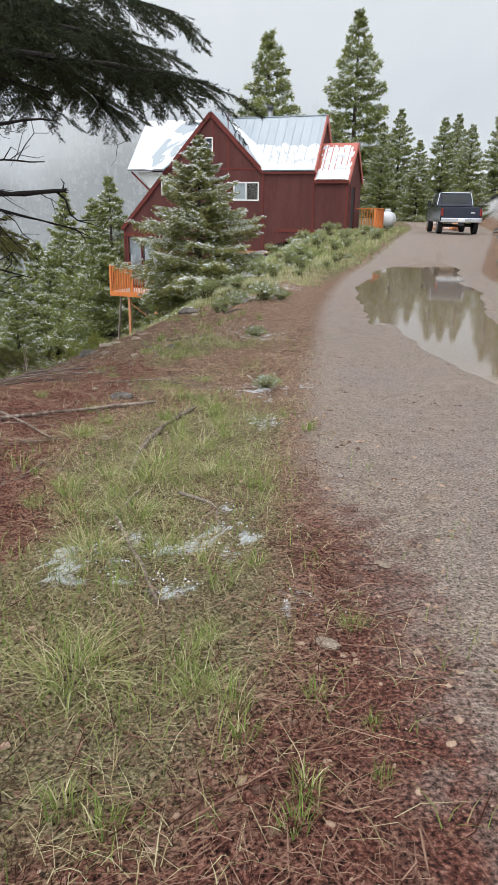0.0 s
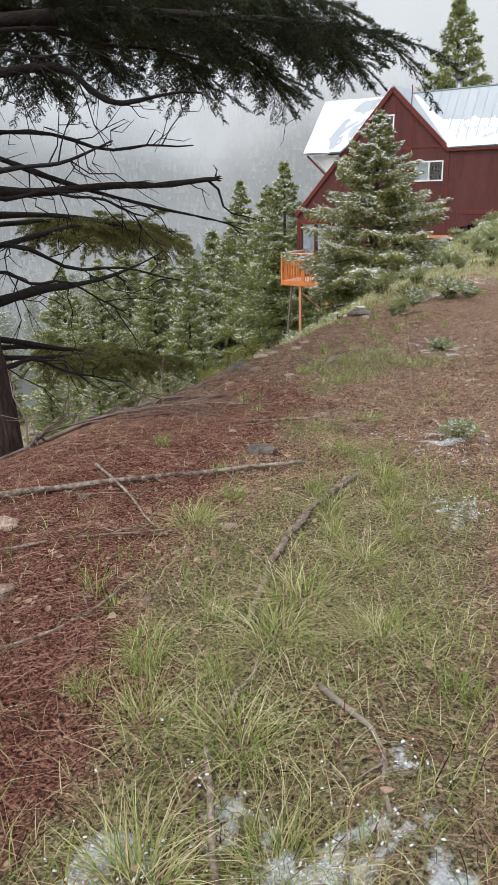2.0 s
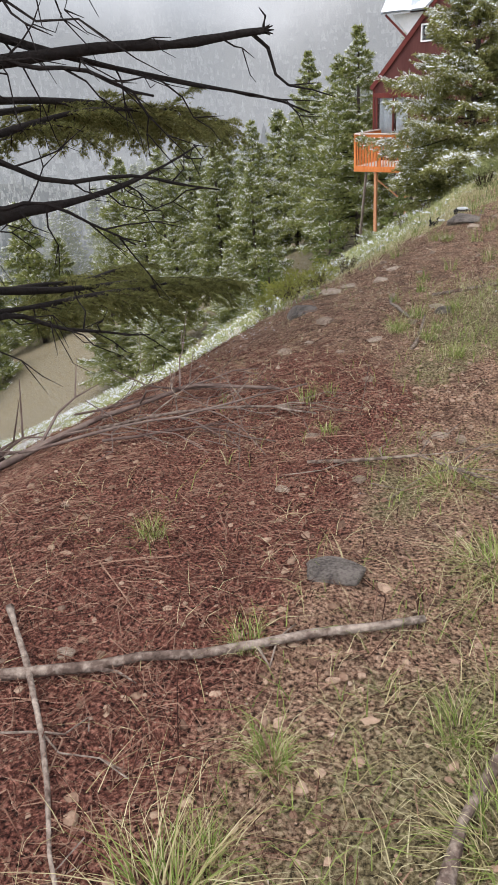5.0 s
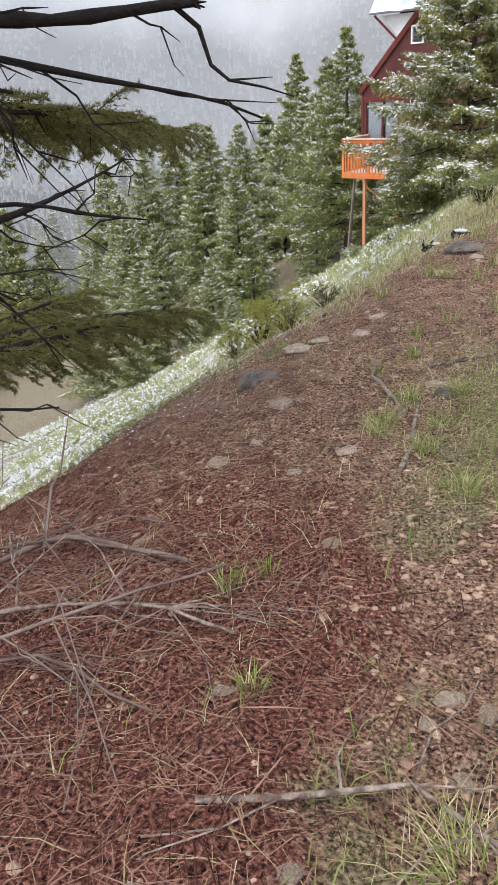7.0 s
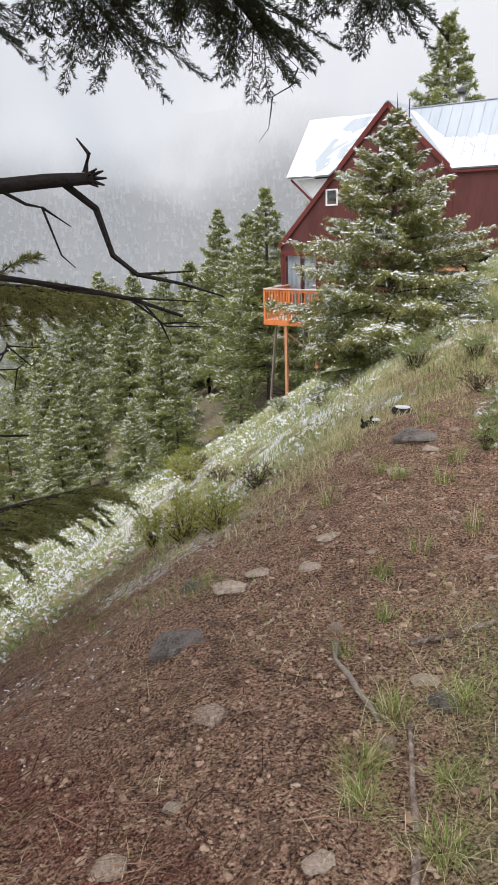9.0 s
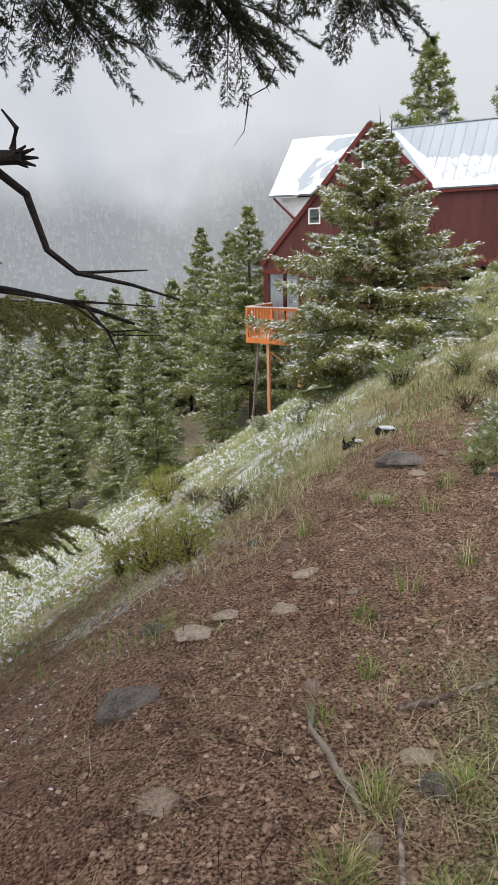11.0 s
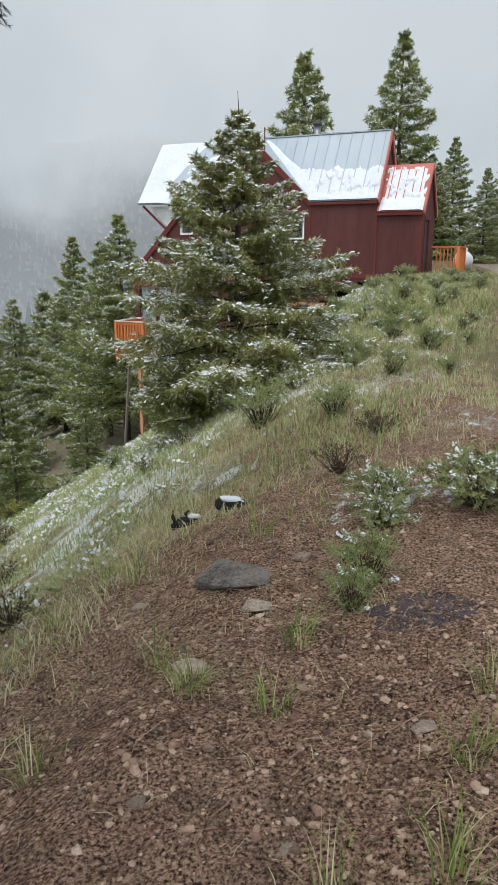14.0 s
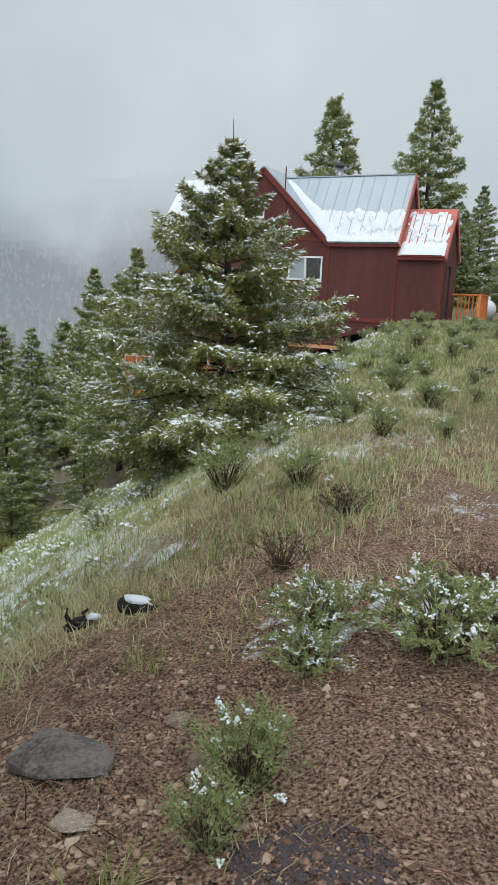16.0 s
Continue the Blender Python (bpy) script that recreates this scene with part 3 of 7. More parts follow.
def build_cabin():
    h = thing("house", HOUSE, "dark red plywood cabin with a steep snow-patched metal roof", "house")
    t = 0.14
    # front wall: window and glass door are real openings between its plates
    def gable(s):
        return Z_EAVE + (Z_APEX - Z_EAVE) * min(1, (0 - s) / (0 - S_APEX)) if s > S_APEX else Z_LEFT + (Z_APEX - Z_LEFT) * (s - S_LEFT) / (S_APEX - S_LEFT)
    W0, W1, WZ0, WZ1 = -1.62, -0.22, 1.72, 2.62   # window
    V0, V1, VZ0, VZ1 = -5.75, -5.15, 1.95, 2.65   # small window
    D0, D1, DZ0, DZ1 = -7.95, -6.2, -2.9, -0.15   # glass door
    A0, A1, AZ0, AZ1 = -3.2, -2.75, 4.05, 4.75
    plates = [
        [(S_LEFT, -3.3), (D0, -3.3), (D0, gable(D0)), (S_LEFT, Z_LEFT)],
        [(D0, DZ1), (D1, DZ1), (D1, gable(D1)), (D0, gable(D0))],
        [(D0, -3.3), (D1, -3.3), (D1, DZ0), (D0, DZ0)],
        [(D1, -3.2), (V0, -3.1), (V0, gable(V0)), (D1, gable(D1))],
        [(V0, -3.1), (V1, -2.9), (V1, VZ0), (V0, VZ0)],
        [(V0, VZ1), (V1, VZ1), (V1, gable(V1)), (V0, gable(V0))],
        [(V1, -2.9), (A0, -2.0), (A0, gable(A0)), (V1, gable(V1))],
        [(A0, -2.0), (A1, -1.8), (A1, AZ0), (A0, AZ0)],
        [(A0, AZ1), (A1, AZ1), (A1, gable(A1)), (S_APEX, Z_APEX), (A0, gable(A0))],
        [(A1, -1.8), (W0, -1.4), (W0, gable(W0)), (A1, gable(A1))],
        [(W0, -1.4), (W1, -0.95), (W1, WZ0), (W0, WZ0)],
        [(W0, WZ1), (W1, WZ1), (W1, gable(W1)), (W0, gable(W0))],
        [(W1, -0.95), (0.0, -0.8), (0.0, Z_EAVE), (W1, gable(W1))],
        [(0.0, -0.75), (0.75, -0.6), (0.75, Z_EAVE), (0.0, Z_EAVE)],
        [(0.75, -0.35), (2.0, -0.05), (2.0, Z_EAVE), (0.75, Z_EAVE)],
        [(2.0, 0.12), (S_WING, 0.12), (S_WING, Z_EAVE), (2.0, Z_EAVE)],
        [(S_WING, 0.3), (S_PORCH, 0.3), (S_PORCH, 2.68), (S_WING, 2.68)],
    ]
    for pl in plates:
        simple("wall_panel", plate(bmesh.new(), pl, "y", 0, t), M_RED, h)
    # battens over the seams, corner boards and the floor band
    for s, z0, z1 in ((0.0, -0.75, Z_EAVE), (-1.9, 0.4, 4.85), (-2.72, 3.9, 5.6), (2.64, 0.3, 2.68), (S_PORCH - 0.05, 0.3, 2.64), (S_LEFT + 0.05, -3.3, 0.2)):
        simple("batten", box(bmesh.new(), s - 0.045, s + 0.045, -0.028, 0, z0, z1, bevel=0.006), M_REDTRIM, h)
    simple("floor_band", box(bmesh.new(), 0.75, S_PORCH, -0.03, 0, 0.24, 0.40, bevel=0.006), M_REDTRIM, h)
    simple("floor_band", box(bmesh.new(), S_LEFT + 0.02, -6.1, -0.035, 0, -0.16, 0.0, bevel=0.006), M_REDTRIM, h)
    simple("mid_band", box(bmesh.new(), -3.6, -0.1, -0.02, 0, 3.2, 3.29), M_REDTRIM, h)
    simple("skirt_board", box(bmesh.new(), -1.6, 0.7, -0.05, 0, -0.86, -0.72), M_POST, h, "bare orange board")
    # side and back walls, floor, crawl space piers
    simple("side_wall", plate(bmesh.new(), [(t, 0.3), (3.2, 0.3), (3.2, 2.7), (1.6, 5.6), (t, 3.1)], "x", S_WING - t, S_WING - 0.002), M_RED, h)
    simple("side_wall", box(bmesh.new(), S_LEFT, S_LEFT + t, t, DEPTH, -3.3, 0.3), M_RED, h)
    simple("back_wall", plate(bmesh.new(), [(S_LEFT, -3.3), (S_WING, -0.2), (S_WING, 2.9), (0, Z_EAVE), (S_APEX, Z_APEX - 0.1), (S_LEFT, Z_LEFT)], "y", DEPTH, DEPTH + t), M_RED, h)
    simple("floor_slab", box(bmesh.new(), S_LEFT + t, S_PORCH - t, t, DEPTH, 0.12, 0.3), M_OLDWOOD, h)
    for s in (0.9, 1.75, 2.6, 3.4, 4.2):
        simple("pier", box(bmesh.new(), s - 0.09, s + 0.09, 0.25, 0.43, -1.6, 0.2, bevel=0.01), M_OLDWOOD, h)
    # dark sheet added behind the piers for the shade under the floor
    simple("crawl_shade", box(bmesh.new(), 0.75, S_PORCH, 1.4, 1.5, -1.8, 0.12), M_INNERSHADE, h)
    # windows
    def window(a, b, z0, z1, mullion, frame_mat=M_WHITE):
        fr = bmesh.new()
        f = 0.06
        for x0, x1, y0, y1 in ((a, b, z0, z0 + f), (a, b, z1 - f, z1), (a, a + f, z0 + f, z1 - f), (b - f, b, z0 + f, z1 - f)) + (((mullion - 0.03, mullion + 0.03, z0 + f, z1 - f),) if mullion else ()):
            box(fr, x0, x1, -0.03, 0.09, y0, y1)
        w = simple("window", fr, frame_mat, h, "white-framed window" if frame_mat == M_WHITE else "red-framed glass door")
        cuts = [a + f, mullion, b - f] if mullion else [a + f, b - f]
        for x0, x1 in zip(cuts, cuts[1:]):
            simple("pane", box(bmesh.new(), x0, x1, 0.02, 0.03, z0 + f, z1 - f), M_GLASS, w)
        return w
    w = window(W0, W1, WZ0, WZ1, -0.92)
    simple("blind", box(bmesh.new(), W0 + 0.06, -0.92, 0.07, 0.08, WZ0 + 0.06, WZ1 - 0.06), M_CURTAIN, w, "drawn pale blind")
    window(V0, V1, VZ0, VZ1, 0)
    window(A0, A1, AZ0, AZ1, 0)
    d = window(D0, D1, DZ0, DZ1, -7.05, M_REDTRIM)
    for x0 in (D0 + 0.1, -6.95):
        bm = bmesh.new()
        for k in range(9):
            tube(bm, [(x0 + k * 0.075, 0.2, DZ0 + 0.08), (x0 + k * 0.075, 0.2, DZ1 - 0.08)], [0.045, 0.04], 6)
        simple("curtain", bm, M_CURTAIN, d, "pale hanging curtain", smooth_faces=True)
    # roof of the right wing
    D = 1.62
    ov = 0.10
    ze = Z_EAVE - 0.05
    def sheet(name, mat, a, b, c, e, thick=0.05, ribs=0):
        r = simple(name, roof_sheet((a, b, c, e), thick), mat, h)
        if ribs:
            simple("standing_seam", roof_ribs(a, b, c, e, ribs, thick + 0.008), mat, r)
        return r
    right = [(0.0, -0.09, ze), (S_WING + 0.04, -0.09, ze), (S_WING + 0.04, D, 5.72), (S_APEX + 0.1, D, 5.72)]
    r = sheet("roof_slope", M_METAL, *right)
    bm = bmesh.new()
    for i in range(12):
        s = -2.45 + i * 0.45
        v0 = max(0.0, -s / 2.75) + 0.01
        p, q = ((s, -0.09 + (D + 0.09) * v - 0.05, ze + (5.72 - ze) * v + 0.04) for v in (v0, 0.99))
        beam(bm, p, q, 0.03, 0.02)
    simple("standing_seam", bm, M_METAL, r)
    def keep_r(u, v):
        s = S_WING * u * (1 - v) + (S_APEX * (1 - u) + S_WING * u) * v
        off = s + 2.75 * v
        edge = 0.46 + 0.5 * smooth(0.75, 0.1, off) + 0.16 * (fbm(s * 2.5, v * 1.5, 41) - 0.5)
        bare = smooth(0.36, 0.46, fbm(s * 5, v * 8, 42)) * smooth(0.03, 0.14, v) * smooth(0.3, 0.8, off)
        return smooth(edge + 0.02, edge - 0.05, v) * (1 - 0.95 * bare) * smooth(1.0, 0.985, u)
    V, F = roof_snow(*right, keep_r, 0.055, 130, 70)
    tagged(link_mesh("snow_cover", V, F, M_SNOW, r, True), "thin melting snow")
    sheet("roof_slope", M_METAL, (S_WING + 0.04, 2 * D + 0.1, ze), (-0.2, 2 * D + 0.1, ze), (S_APEX + 0.1, D + 0.001, 5.72), (S_WING + 0.04, D + 0.001, 5.72))
    simple("ridge_cap", beam(bmesh.new(), (S_APEX + 0.2, D, 5.78), (S_WING + 0.06, D, 5.78), 0.16, 0.04), M_METAL, h)
    bm = bmesh.new()
    beam(bm, (S_WING + 0.07, -0.12, ze - 0.05), (S_WING + 0.07, D, 5.70), 0.05, 0.22)
    beam(bm, (S_WING + 0.07, 2 * D + 0.1, ze - 0.05), (S_WING + 0.07, D, 5.70), 0.05, 0.22)
    simple("rake_board", bm, M_REDMETAL, h, "red metal rake trim")
    simple("eave_board", beam(bmesh.new(), (0.02, -0.1, ze - 0.06), (S_WING + 0.04, -0.1, ze - 0.06), 0.04, 0.1), M_REDTRIM, h)
    # gable roof running back, steep on both sides
    zg = 0.03
    sheet("gable_roof", M_METAL, (S_APEX, -0.06, Z_APEX + zg), (S_APEX, DEPTH + 0.3, Z_APEX + zg), (S_LEFT - 0.06, DEPTH + 0.3, Z_LEFT + zg - 0.05), (S_LEFT - 0.06, -0.06, Z_LEFT + zg - 0.05))
    sheet("gable_roof", M_METAL, (0.05, -0.06, Z_EAVE + zg - 0.05), (0.05, DEPTH + 0.3, Z_EAVE + zg - 0.05), (S_APEX, DEPTH + 0.3, Z_APEX + zg), (S_APEX, -0.06, Z_APEX + zg))
    bm = bmesh.new()
    beam(bm, (S_LEFT - 0.06, -0.08, Z_LEFT - 0.12), (S_APEX, -0.08, Z_APEX - 0.08), 0.04, 0.2)
    beam(bm, (0.06, -0.08, Z_EAVE - 0.12), (S_APEX, -0.08, Z_APEX - 0.08), 0.04, 0.2)
    simple("barge_board", bm, M_REDTRIM, h)
    # left wing roof, reaching out past the gable on a brace
    sl = -7.45
    left = [(sl, -0.52, Z_EAVE), (-5.45, -0.30, Z_EAVE), (S_APEX - 0.15, D, 5.74), (sl + 0.05, D, 5.74)]
    r = sheet("wing_roof", M_METAL, *left, ribs=7)
    def keep_l(u, v):
        bare = smooth(0.44, 0.54, fbm(u * 6, v * 6, 51)) * smooth(0.45, 0.66, u + 0.12 * v)
        return 1 - 0.97 * bare
    V, F = roof_snow(*left, keep_l, 0.055, 90, 70)
    tagged(link_mesh("snow_cover", V, F, M_SNOW, r, True), "unbroken white snow")
    sheet("wing_roof", M_METAL, (-5.5, 2 * D + 0.5, Z_EAVE), (sl, 2 * D + 0.5, Z_EAVE), (sl + 0.05, D + 0.001, 5.74), (S_APEX - 0.15, D + 0.001, 5.74))
    simple("soffit", plate(bmesh.new(), [(sl + 0.2, Z_EAVE - 0.03), (-5.5, Z_EAVE - 0.03), (-6.35, 2.2)], "y", 0.06, 0.1), M_WHITE, h, "pale triangular panel under the eave")
    simple("roof_brace", beam(bmesh.new(), (sl + 0.12, -0.35, Z_EAVE - 0.03), (-6.35, 0.0, 2.1), 0.09, 0.09), M_REDTRIM, h)
    simple("wing_wall", plate(bmesh.new(), [(t, 2.2), (2 * D, 2.2), (2 * D, 3.2), (D, 5.6), (t, 3.2)], "x", -6.4, -6.3), M_RED, h)
    # entrance lean-to
    p0, p1, dp = S_WING + 0.05, S_PORCH + 0.06, 1.23
    pr = [(p0, -0.12, 2.66), (p1, -0.12, 2.66), (p1, dp, 4.42), (p0, dp, 4.42)]
    r = sheet("porch_roof", M_REDMETAL, *pr, ribs=6)
    def keep_p(u, v):
        bare = smooth(0.28, 0.42, fbm(u * 9, v * 9, 61))
        edge = smooth(0.03, 0.10, u) * smooth(0.97, 0.9, u) * smooth(0.97, 0.88, v)
        return edge * (1 - 0.98 * bare * smooth(0.16, 0.3, v))
    V, F = roof_snow(*pr, keep_p, 0.055, 90, 70)
    tagged(link_mesh("snow_cover", V, F, M_SNOW, r, True), "thin patchy snow")
    sheet("porch_roof", M_REDMETAL, (p1, 2 * dp + 0.1, 2.66), (p0, 2 * dp + 0.1, 2.66), (p0, dp + 0.001, 4.42), (p1, dp + 0.001, 4.42))
    simple("eave_board", beam(bmesh.new(), (p0, -0.12, 2.60), (p1, -0.12, 2.60), 0.04, 0.1), M_REDTRIM, h)
    bm = bmesh.new()
    beam(bm, (p1 + 0.02, -0.14, 2.58), (p1 + 0.02, dp, 4.38), 0.04, 0.16)
    beam(bm, (p1 + 0.02, 2 * dp + 0.1, 2.58), (p1 + 0.02, dp, 4.38), 0.04, 0.16)
    simple("rake_board", bm, M_REDMETAL, h)
    # its end wall, with a dark open doorway
    for ol in ([(t, 0.3), (0.5, 0.3), (0.5, 3.2), (t, 2.7)], [(1.4, 0.3), (2 * dp, 0.3), (2 * dp, 2.7), (1.4, 4.1)], [(0.5, 2.4), (1.4, 2.4), (1.4, 4.0), (dp, 4.3), (0.5, 3.25)]):
        simple("end_wall", plate(bmesh.new(), ol, "x", S_PORCH - t, S_PORCH), M_RED, h)
    # this panel paints the darkness inside the open doorway
    simple("door", box(bmesh.new(), S_PORCH - 0.1, S_PORCH - 0.06, 0.52, 1.38, 0.32, 2.38, bevel=0.008), M_INNERSHADE, h, "near-black panel standing for the shade in the open doorway")
    simple("door_casing", box(bmesh.new(), S_PORCH, S_PORCH + 0.03, 0.40, 0.5, 0.3, 2.5), M_REDTRIM, h)
    # stove pipe
    c = (-0.45, 2.0)
    zc = 5.4
    pipe = simple("chimney", tube(bmesh.new(), [(c[0], c[1], zc - 0.6), (c[0], c[1], zc + 0.78)], [0.13, 0.13], 16), M_STEEL, h, "grey steel stove pipe", smooth_faces=True)
    simple("chimney_cap", tube(bmesh.new(), [(c[0], c[1], zc + 0.80), (c[0], c[1], zc + 0.86), (c[0], c[1], zc + 1.0)], [0.2, 0.19, 0.06], 16), M_BLACK, pipe)
    # vent mast at the meeting of the roofs
    simple("vent_mast", tube(bmesh.new(), [(-1.9, -0.05, 4.6), (-1.9, -0.05, 5.92)], [0.025, 0.025], 8), M_REDTRIM, h)


M_GLASS = bpy.data.materials.new("window_glass")
M_GLASS.use_nodes = True
_b = M_GLASS.node_tree.nodes["Principled BSDF"]
_b.inputs["Base Color"].default_value = (0.85, 0.9, 0.92, 1)
_b.inputs["Roughness"].default_value = 0.03
_b.inputs["Transmission Weight"].default_value = 1.0
build_cabin()


def build_deck():
    d = thing("deck", HOUSE, "small orange cedar deck with rails, on tall wooden posts", "deck")
    a, b, f, k, z, top = -7.75, -5.0, -2.15, -0.02, -2.98, -1.56
    n = 18
    for i in range(n):
        x0 = a + (b - a) * i / n
        simple("floor_board", box(bmesh.new(), x0 + 0.004, x0 + (b - a) / n - 0.004, f, k, z, z + 0.035), M_CEDARPALE, d)
    for x0, x1, y0, y1 in ((a, b, f - 0.045, f - 0.002), (a, b, k - 0.04, k), (a - 0.045, a - 0.002, f, k), (b + 0.002, b + 0.045, f, k)):
        simple("rim_joist", box(bmesh.new(), x0, x1, y0, y1, z - 0.2, z + 0.04, bevel=0.005), M_CEDAR, d)
    for p, q in (((a, f, top), (b, f, top)), ((a, f, top), (a, k, top)), ((b, f, top), (b, k, top))):
        simple("top_rail", beam(bmesh.new(), p, q, 0.14, 0.045, 0.006), M_CEDARPALE, d, "pale cap rail")
        simple("lower_rail", beam(bmesh.new(), (p[0], p[1], top - 0.09), (q[0], q[1], top - 0.09), 0.04, 0.09), M_CEDAR, d)
    bars = [(a + 0.15 * i, f - 0.03) for i in range(int((b - a) / 0.15) + 1)] + [(a - 0.03, f + 0.13 * i) for i in range(1, 16)] + [(b + 0.03, f + 0.13 * i) for i in range(1, 16)]
    first = None
    for x, y in bars:
        if first is None:
            first = simple("baluster", box(bmesh.new(), -0.018, 0.018, -0.018, 0.018, z - 0.12, top - 0.03), M_CEDAR, d)
            first.location = (x, y, 0)
        else:
            o = first.copy()
            scene.collection.objects.link(o)
            o.location = (x, y, 0)
    for x, y in ((a, f), (b, f), (a, k), (b, k), (a + 1.3, f)):
        simple("rail_post", box(bmesh.new(), x - 0.05, x + 0.05, y - 0.05, y + 0.05, z - 0.2, top, bevel=0.006), M_CEDAR, d)
    def base(x, y):
        w = HOUSE @ Vector((x, y, 0))
        return ground_z(w.x, w.y) - 0.1
    for x, y, mat in ((a + 1.05, f + 0.1, M_POST), (b - 0.1, f + 0.1, M_POST), (a + 1.1, k - 0.3, M_OLDWOOD)):
        simple("post", beam(bmesh.new(), (x, y, base(x, y)), (x, y, z - 0.03), 0.13, 0.13, 0.008), mat, d)
    simple("prop", beam(bmesh.new(), (a - 0.15, f + 0.4, base(a - 0.15, f + 0.4)), (a + 0.55, f + 0.1, z - 0.1), 0.09, 0.09), M_OLDWOOD, d, "dark leaning prop")
    simple("brace", beam(bmesh.new(), (a + 1.05, f + 0.1, z - 0.5), (a + 2.1, f + 0.7, z - 1.5), 0.08, 0.05), M_POST, d)
    simple("joist", beam(bmesh.new(), (a + 0.02, f + 0.12, z - 0.1), (b - 0.02, f + 0.12, z - 0.1), 0.06, 0.18), M_OLDWOOD, d)


build_deck()


def build_entrance_deck():
    d = thing("entrance_deck", HOUSE, "low wooden entrance deck with an orange railing", "deck")
    a, b, f, k, z, top = S_PORCH + 0.03, S_PORCH + 1.35, 0.35, 2.2, 0.42, 1.42
    for i in range(9):
        y0 = f + (k - f) * i / 9
        simple("floor_board", box(bmesh.new(), a, b, y0 + 0.004, y0 + (k - f) / 9 - 0.004, z - 0.04, z), M_CEDARPALE, d)
    for x in (a + 0.2, b - 0.06):
        for y in (f + 0.1, k - 0.1):
            w = HOUSE @ Vector((x, y, 0))
            simple("post", box(bmesh.new(), x - 0.05, x + 0.05, y - 0.05, y + 0.05, ground_z(w.x, w.y) - 0.1, top if x > a + 0.5 else z - 0.04), M_CEDAR, d)
    for y in (k - 0.1, f + 1.0):
        simple("rail", beam(bmesh.new(), (a + 0.1, y, top), (b, y, top), 0.09, 0.05), M_CEDAR, d)
    simple("rail", beam(bmesh.new(), (b - 0.06, f + 0.1, top), (b - 0.06, k - 0.1, top), 0.09, 0.05), M_CEDAR, d)
    for i in range(11):
        y = f + 0.2 + i * 0.14
        simple("baluster", box(bmesh.new(), b - 0.08, b - 0.04, y - 0.02, y + 0.02, z - 0.02, top - 0.02), M_CEDAR, d)
    for i in range(8):
        x = a + 0.2 + i * 0.14
        simple("baluster", box(bmesh.new(), x - 0.02, x + 0.02, k - 0.12, k - 0.08, z - 0.02, top - 0.02), M_CEDAR, d)
    w = HOUSE @ Vector((a + 0.4, f - 0.25, 0))
    simple("step", box(bmesh.new(), a + 0.05, a + 0.9, f - 0.35, f - 0.02, ground_z(w.x, w.y) - 0.05, z - 0.16, bevel=0.01), M_CEDARPALE, d, "snow-dusted step")


build_entrance_deck()

# ---------------------------------------------------------------- conifers


def unit(v):
    return v / np.maximum(np.linalg.norm(v, axis=-1, keepdims=True), 1e-9)


def needles(rng, origin, way, length, per, blade, width, droop=0.15):
    """Needle blades along twigs: arrays of twig starts, directions and lengths; returns triangle points."""
    n = len(origin)
    t = rng.uniform(0.05, 1.0, (n, per, 1))
    o, d = origin[:, None, :], way[:, None, :]
    pos = o + d * length[:, None, None] * t
    pos[..., 2] -= droop * length[:, None] * (t[..., 0] ** 2)
    side = unit(np.cross(d, rng.normal(0, 1, (n, per, 3))))
    nd = unit(d * 0.75 + side * rng.uniform(0.5, 1.0, (n, per, 1)))
    perp = unit(np.cross(nd, rng.normal(0, 1, (n, per, 3))))
    bl = blade * rng.uniform(0.6, 1.25, (n, per, 1))
    a, b, c = pos - perp * width / 2, pos + perp * width / 2, pos + nd * bl
    return np.stack([a, b, c], 2).reshape(-1, 3)


def snow_lumps(rng, origin, way, length, width, lift):
    """Small rounded loads of snow lying along twigs."""
    n = len(origin)
    side = unit(np.cross(way, np.array([0, 0, 1.0])))
    w = (width * rng.uniform(0.6, 1.3, n))[:, None]
    l = length[:, None]
    ring = []
    for a in np.arange(6) * math.pi / 3:
        k = rng.uniform(0.7, 1.2, (n, 1))
        ring.append(origin + way * l * (0.55 + 0.5 * math.cos(a) * k) + side * w * math.sin(a) * k - np.array([0, 0, 1.0]) * lift * 0.3)
    top = [origin + way * l * q + np.array([0, 0, 1.0]) * lift * rng.uniform(0.6, 1.2, (n, 1)) for q in (0.35, 0.75)]
    V = np.stack(ring + top, 1).reshape(-1, 3)
    i = np.arange(n)[:, None] * 8
    F = np.concatenate([i + np.array([f]) for f in ((0, 1, 7), (1, 2, 6), (1, 6, 7), (2, 3, 6), (3, 4, 6), (4, 5, 6), (5, 7, 6), (5, 0, 7))])
    return V, F


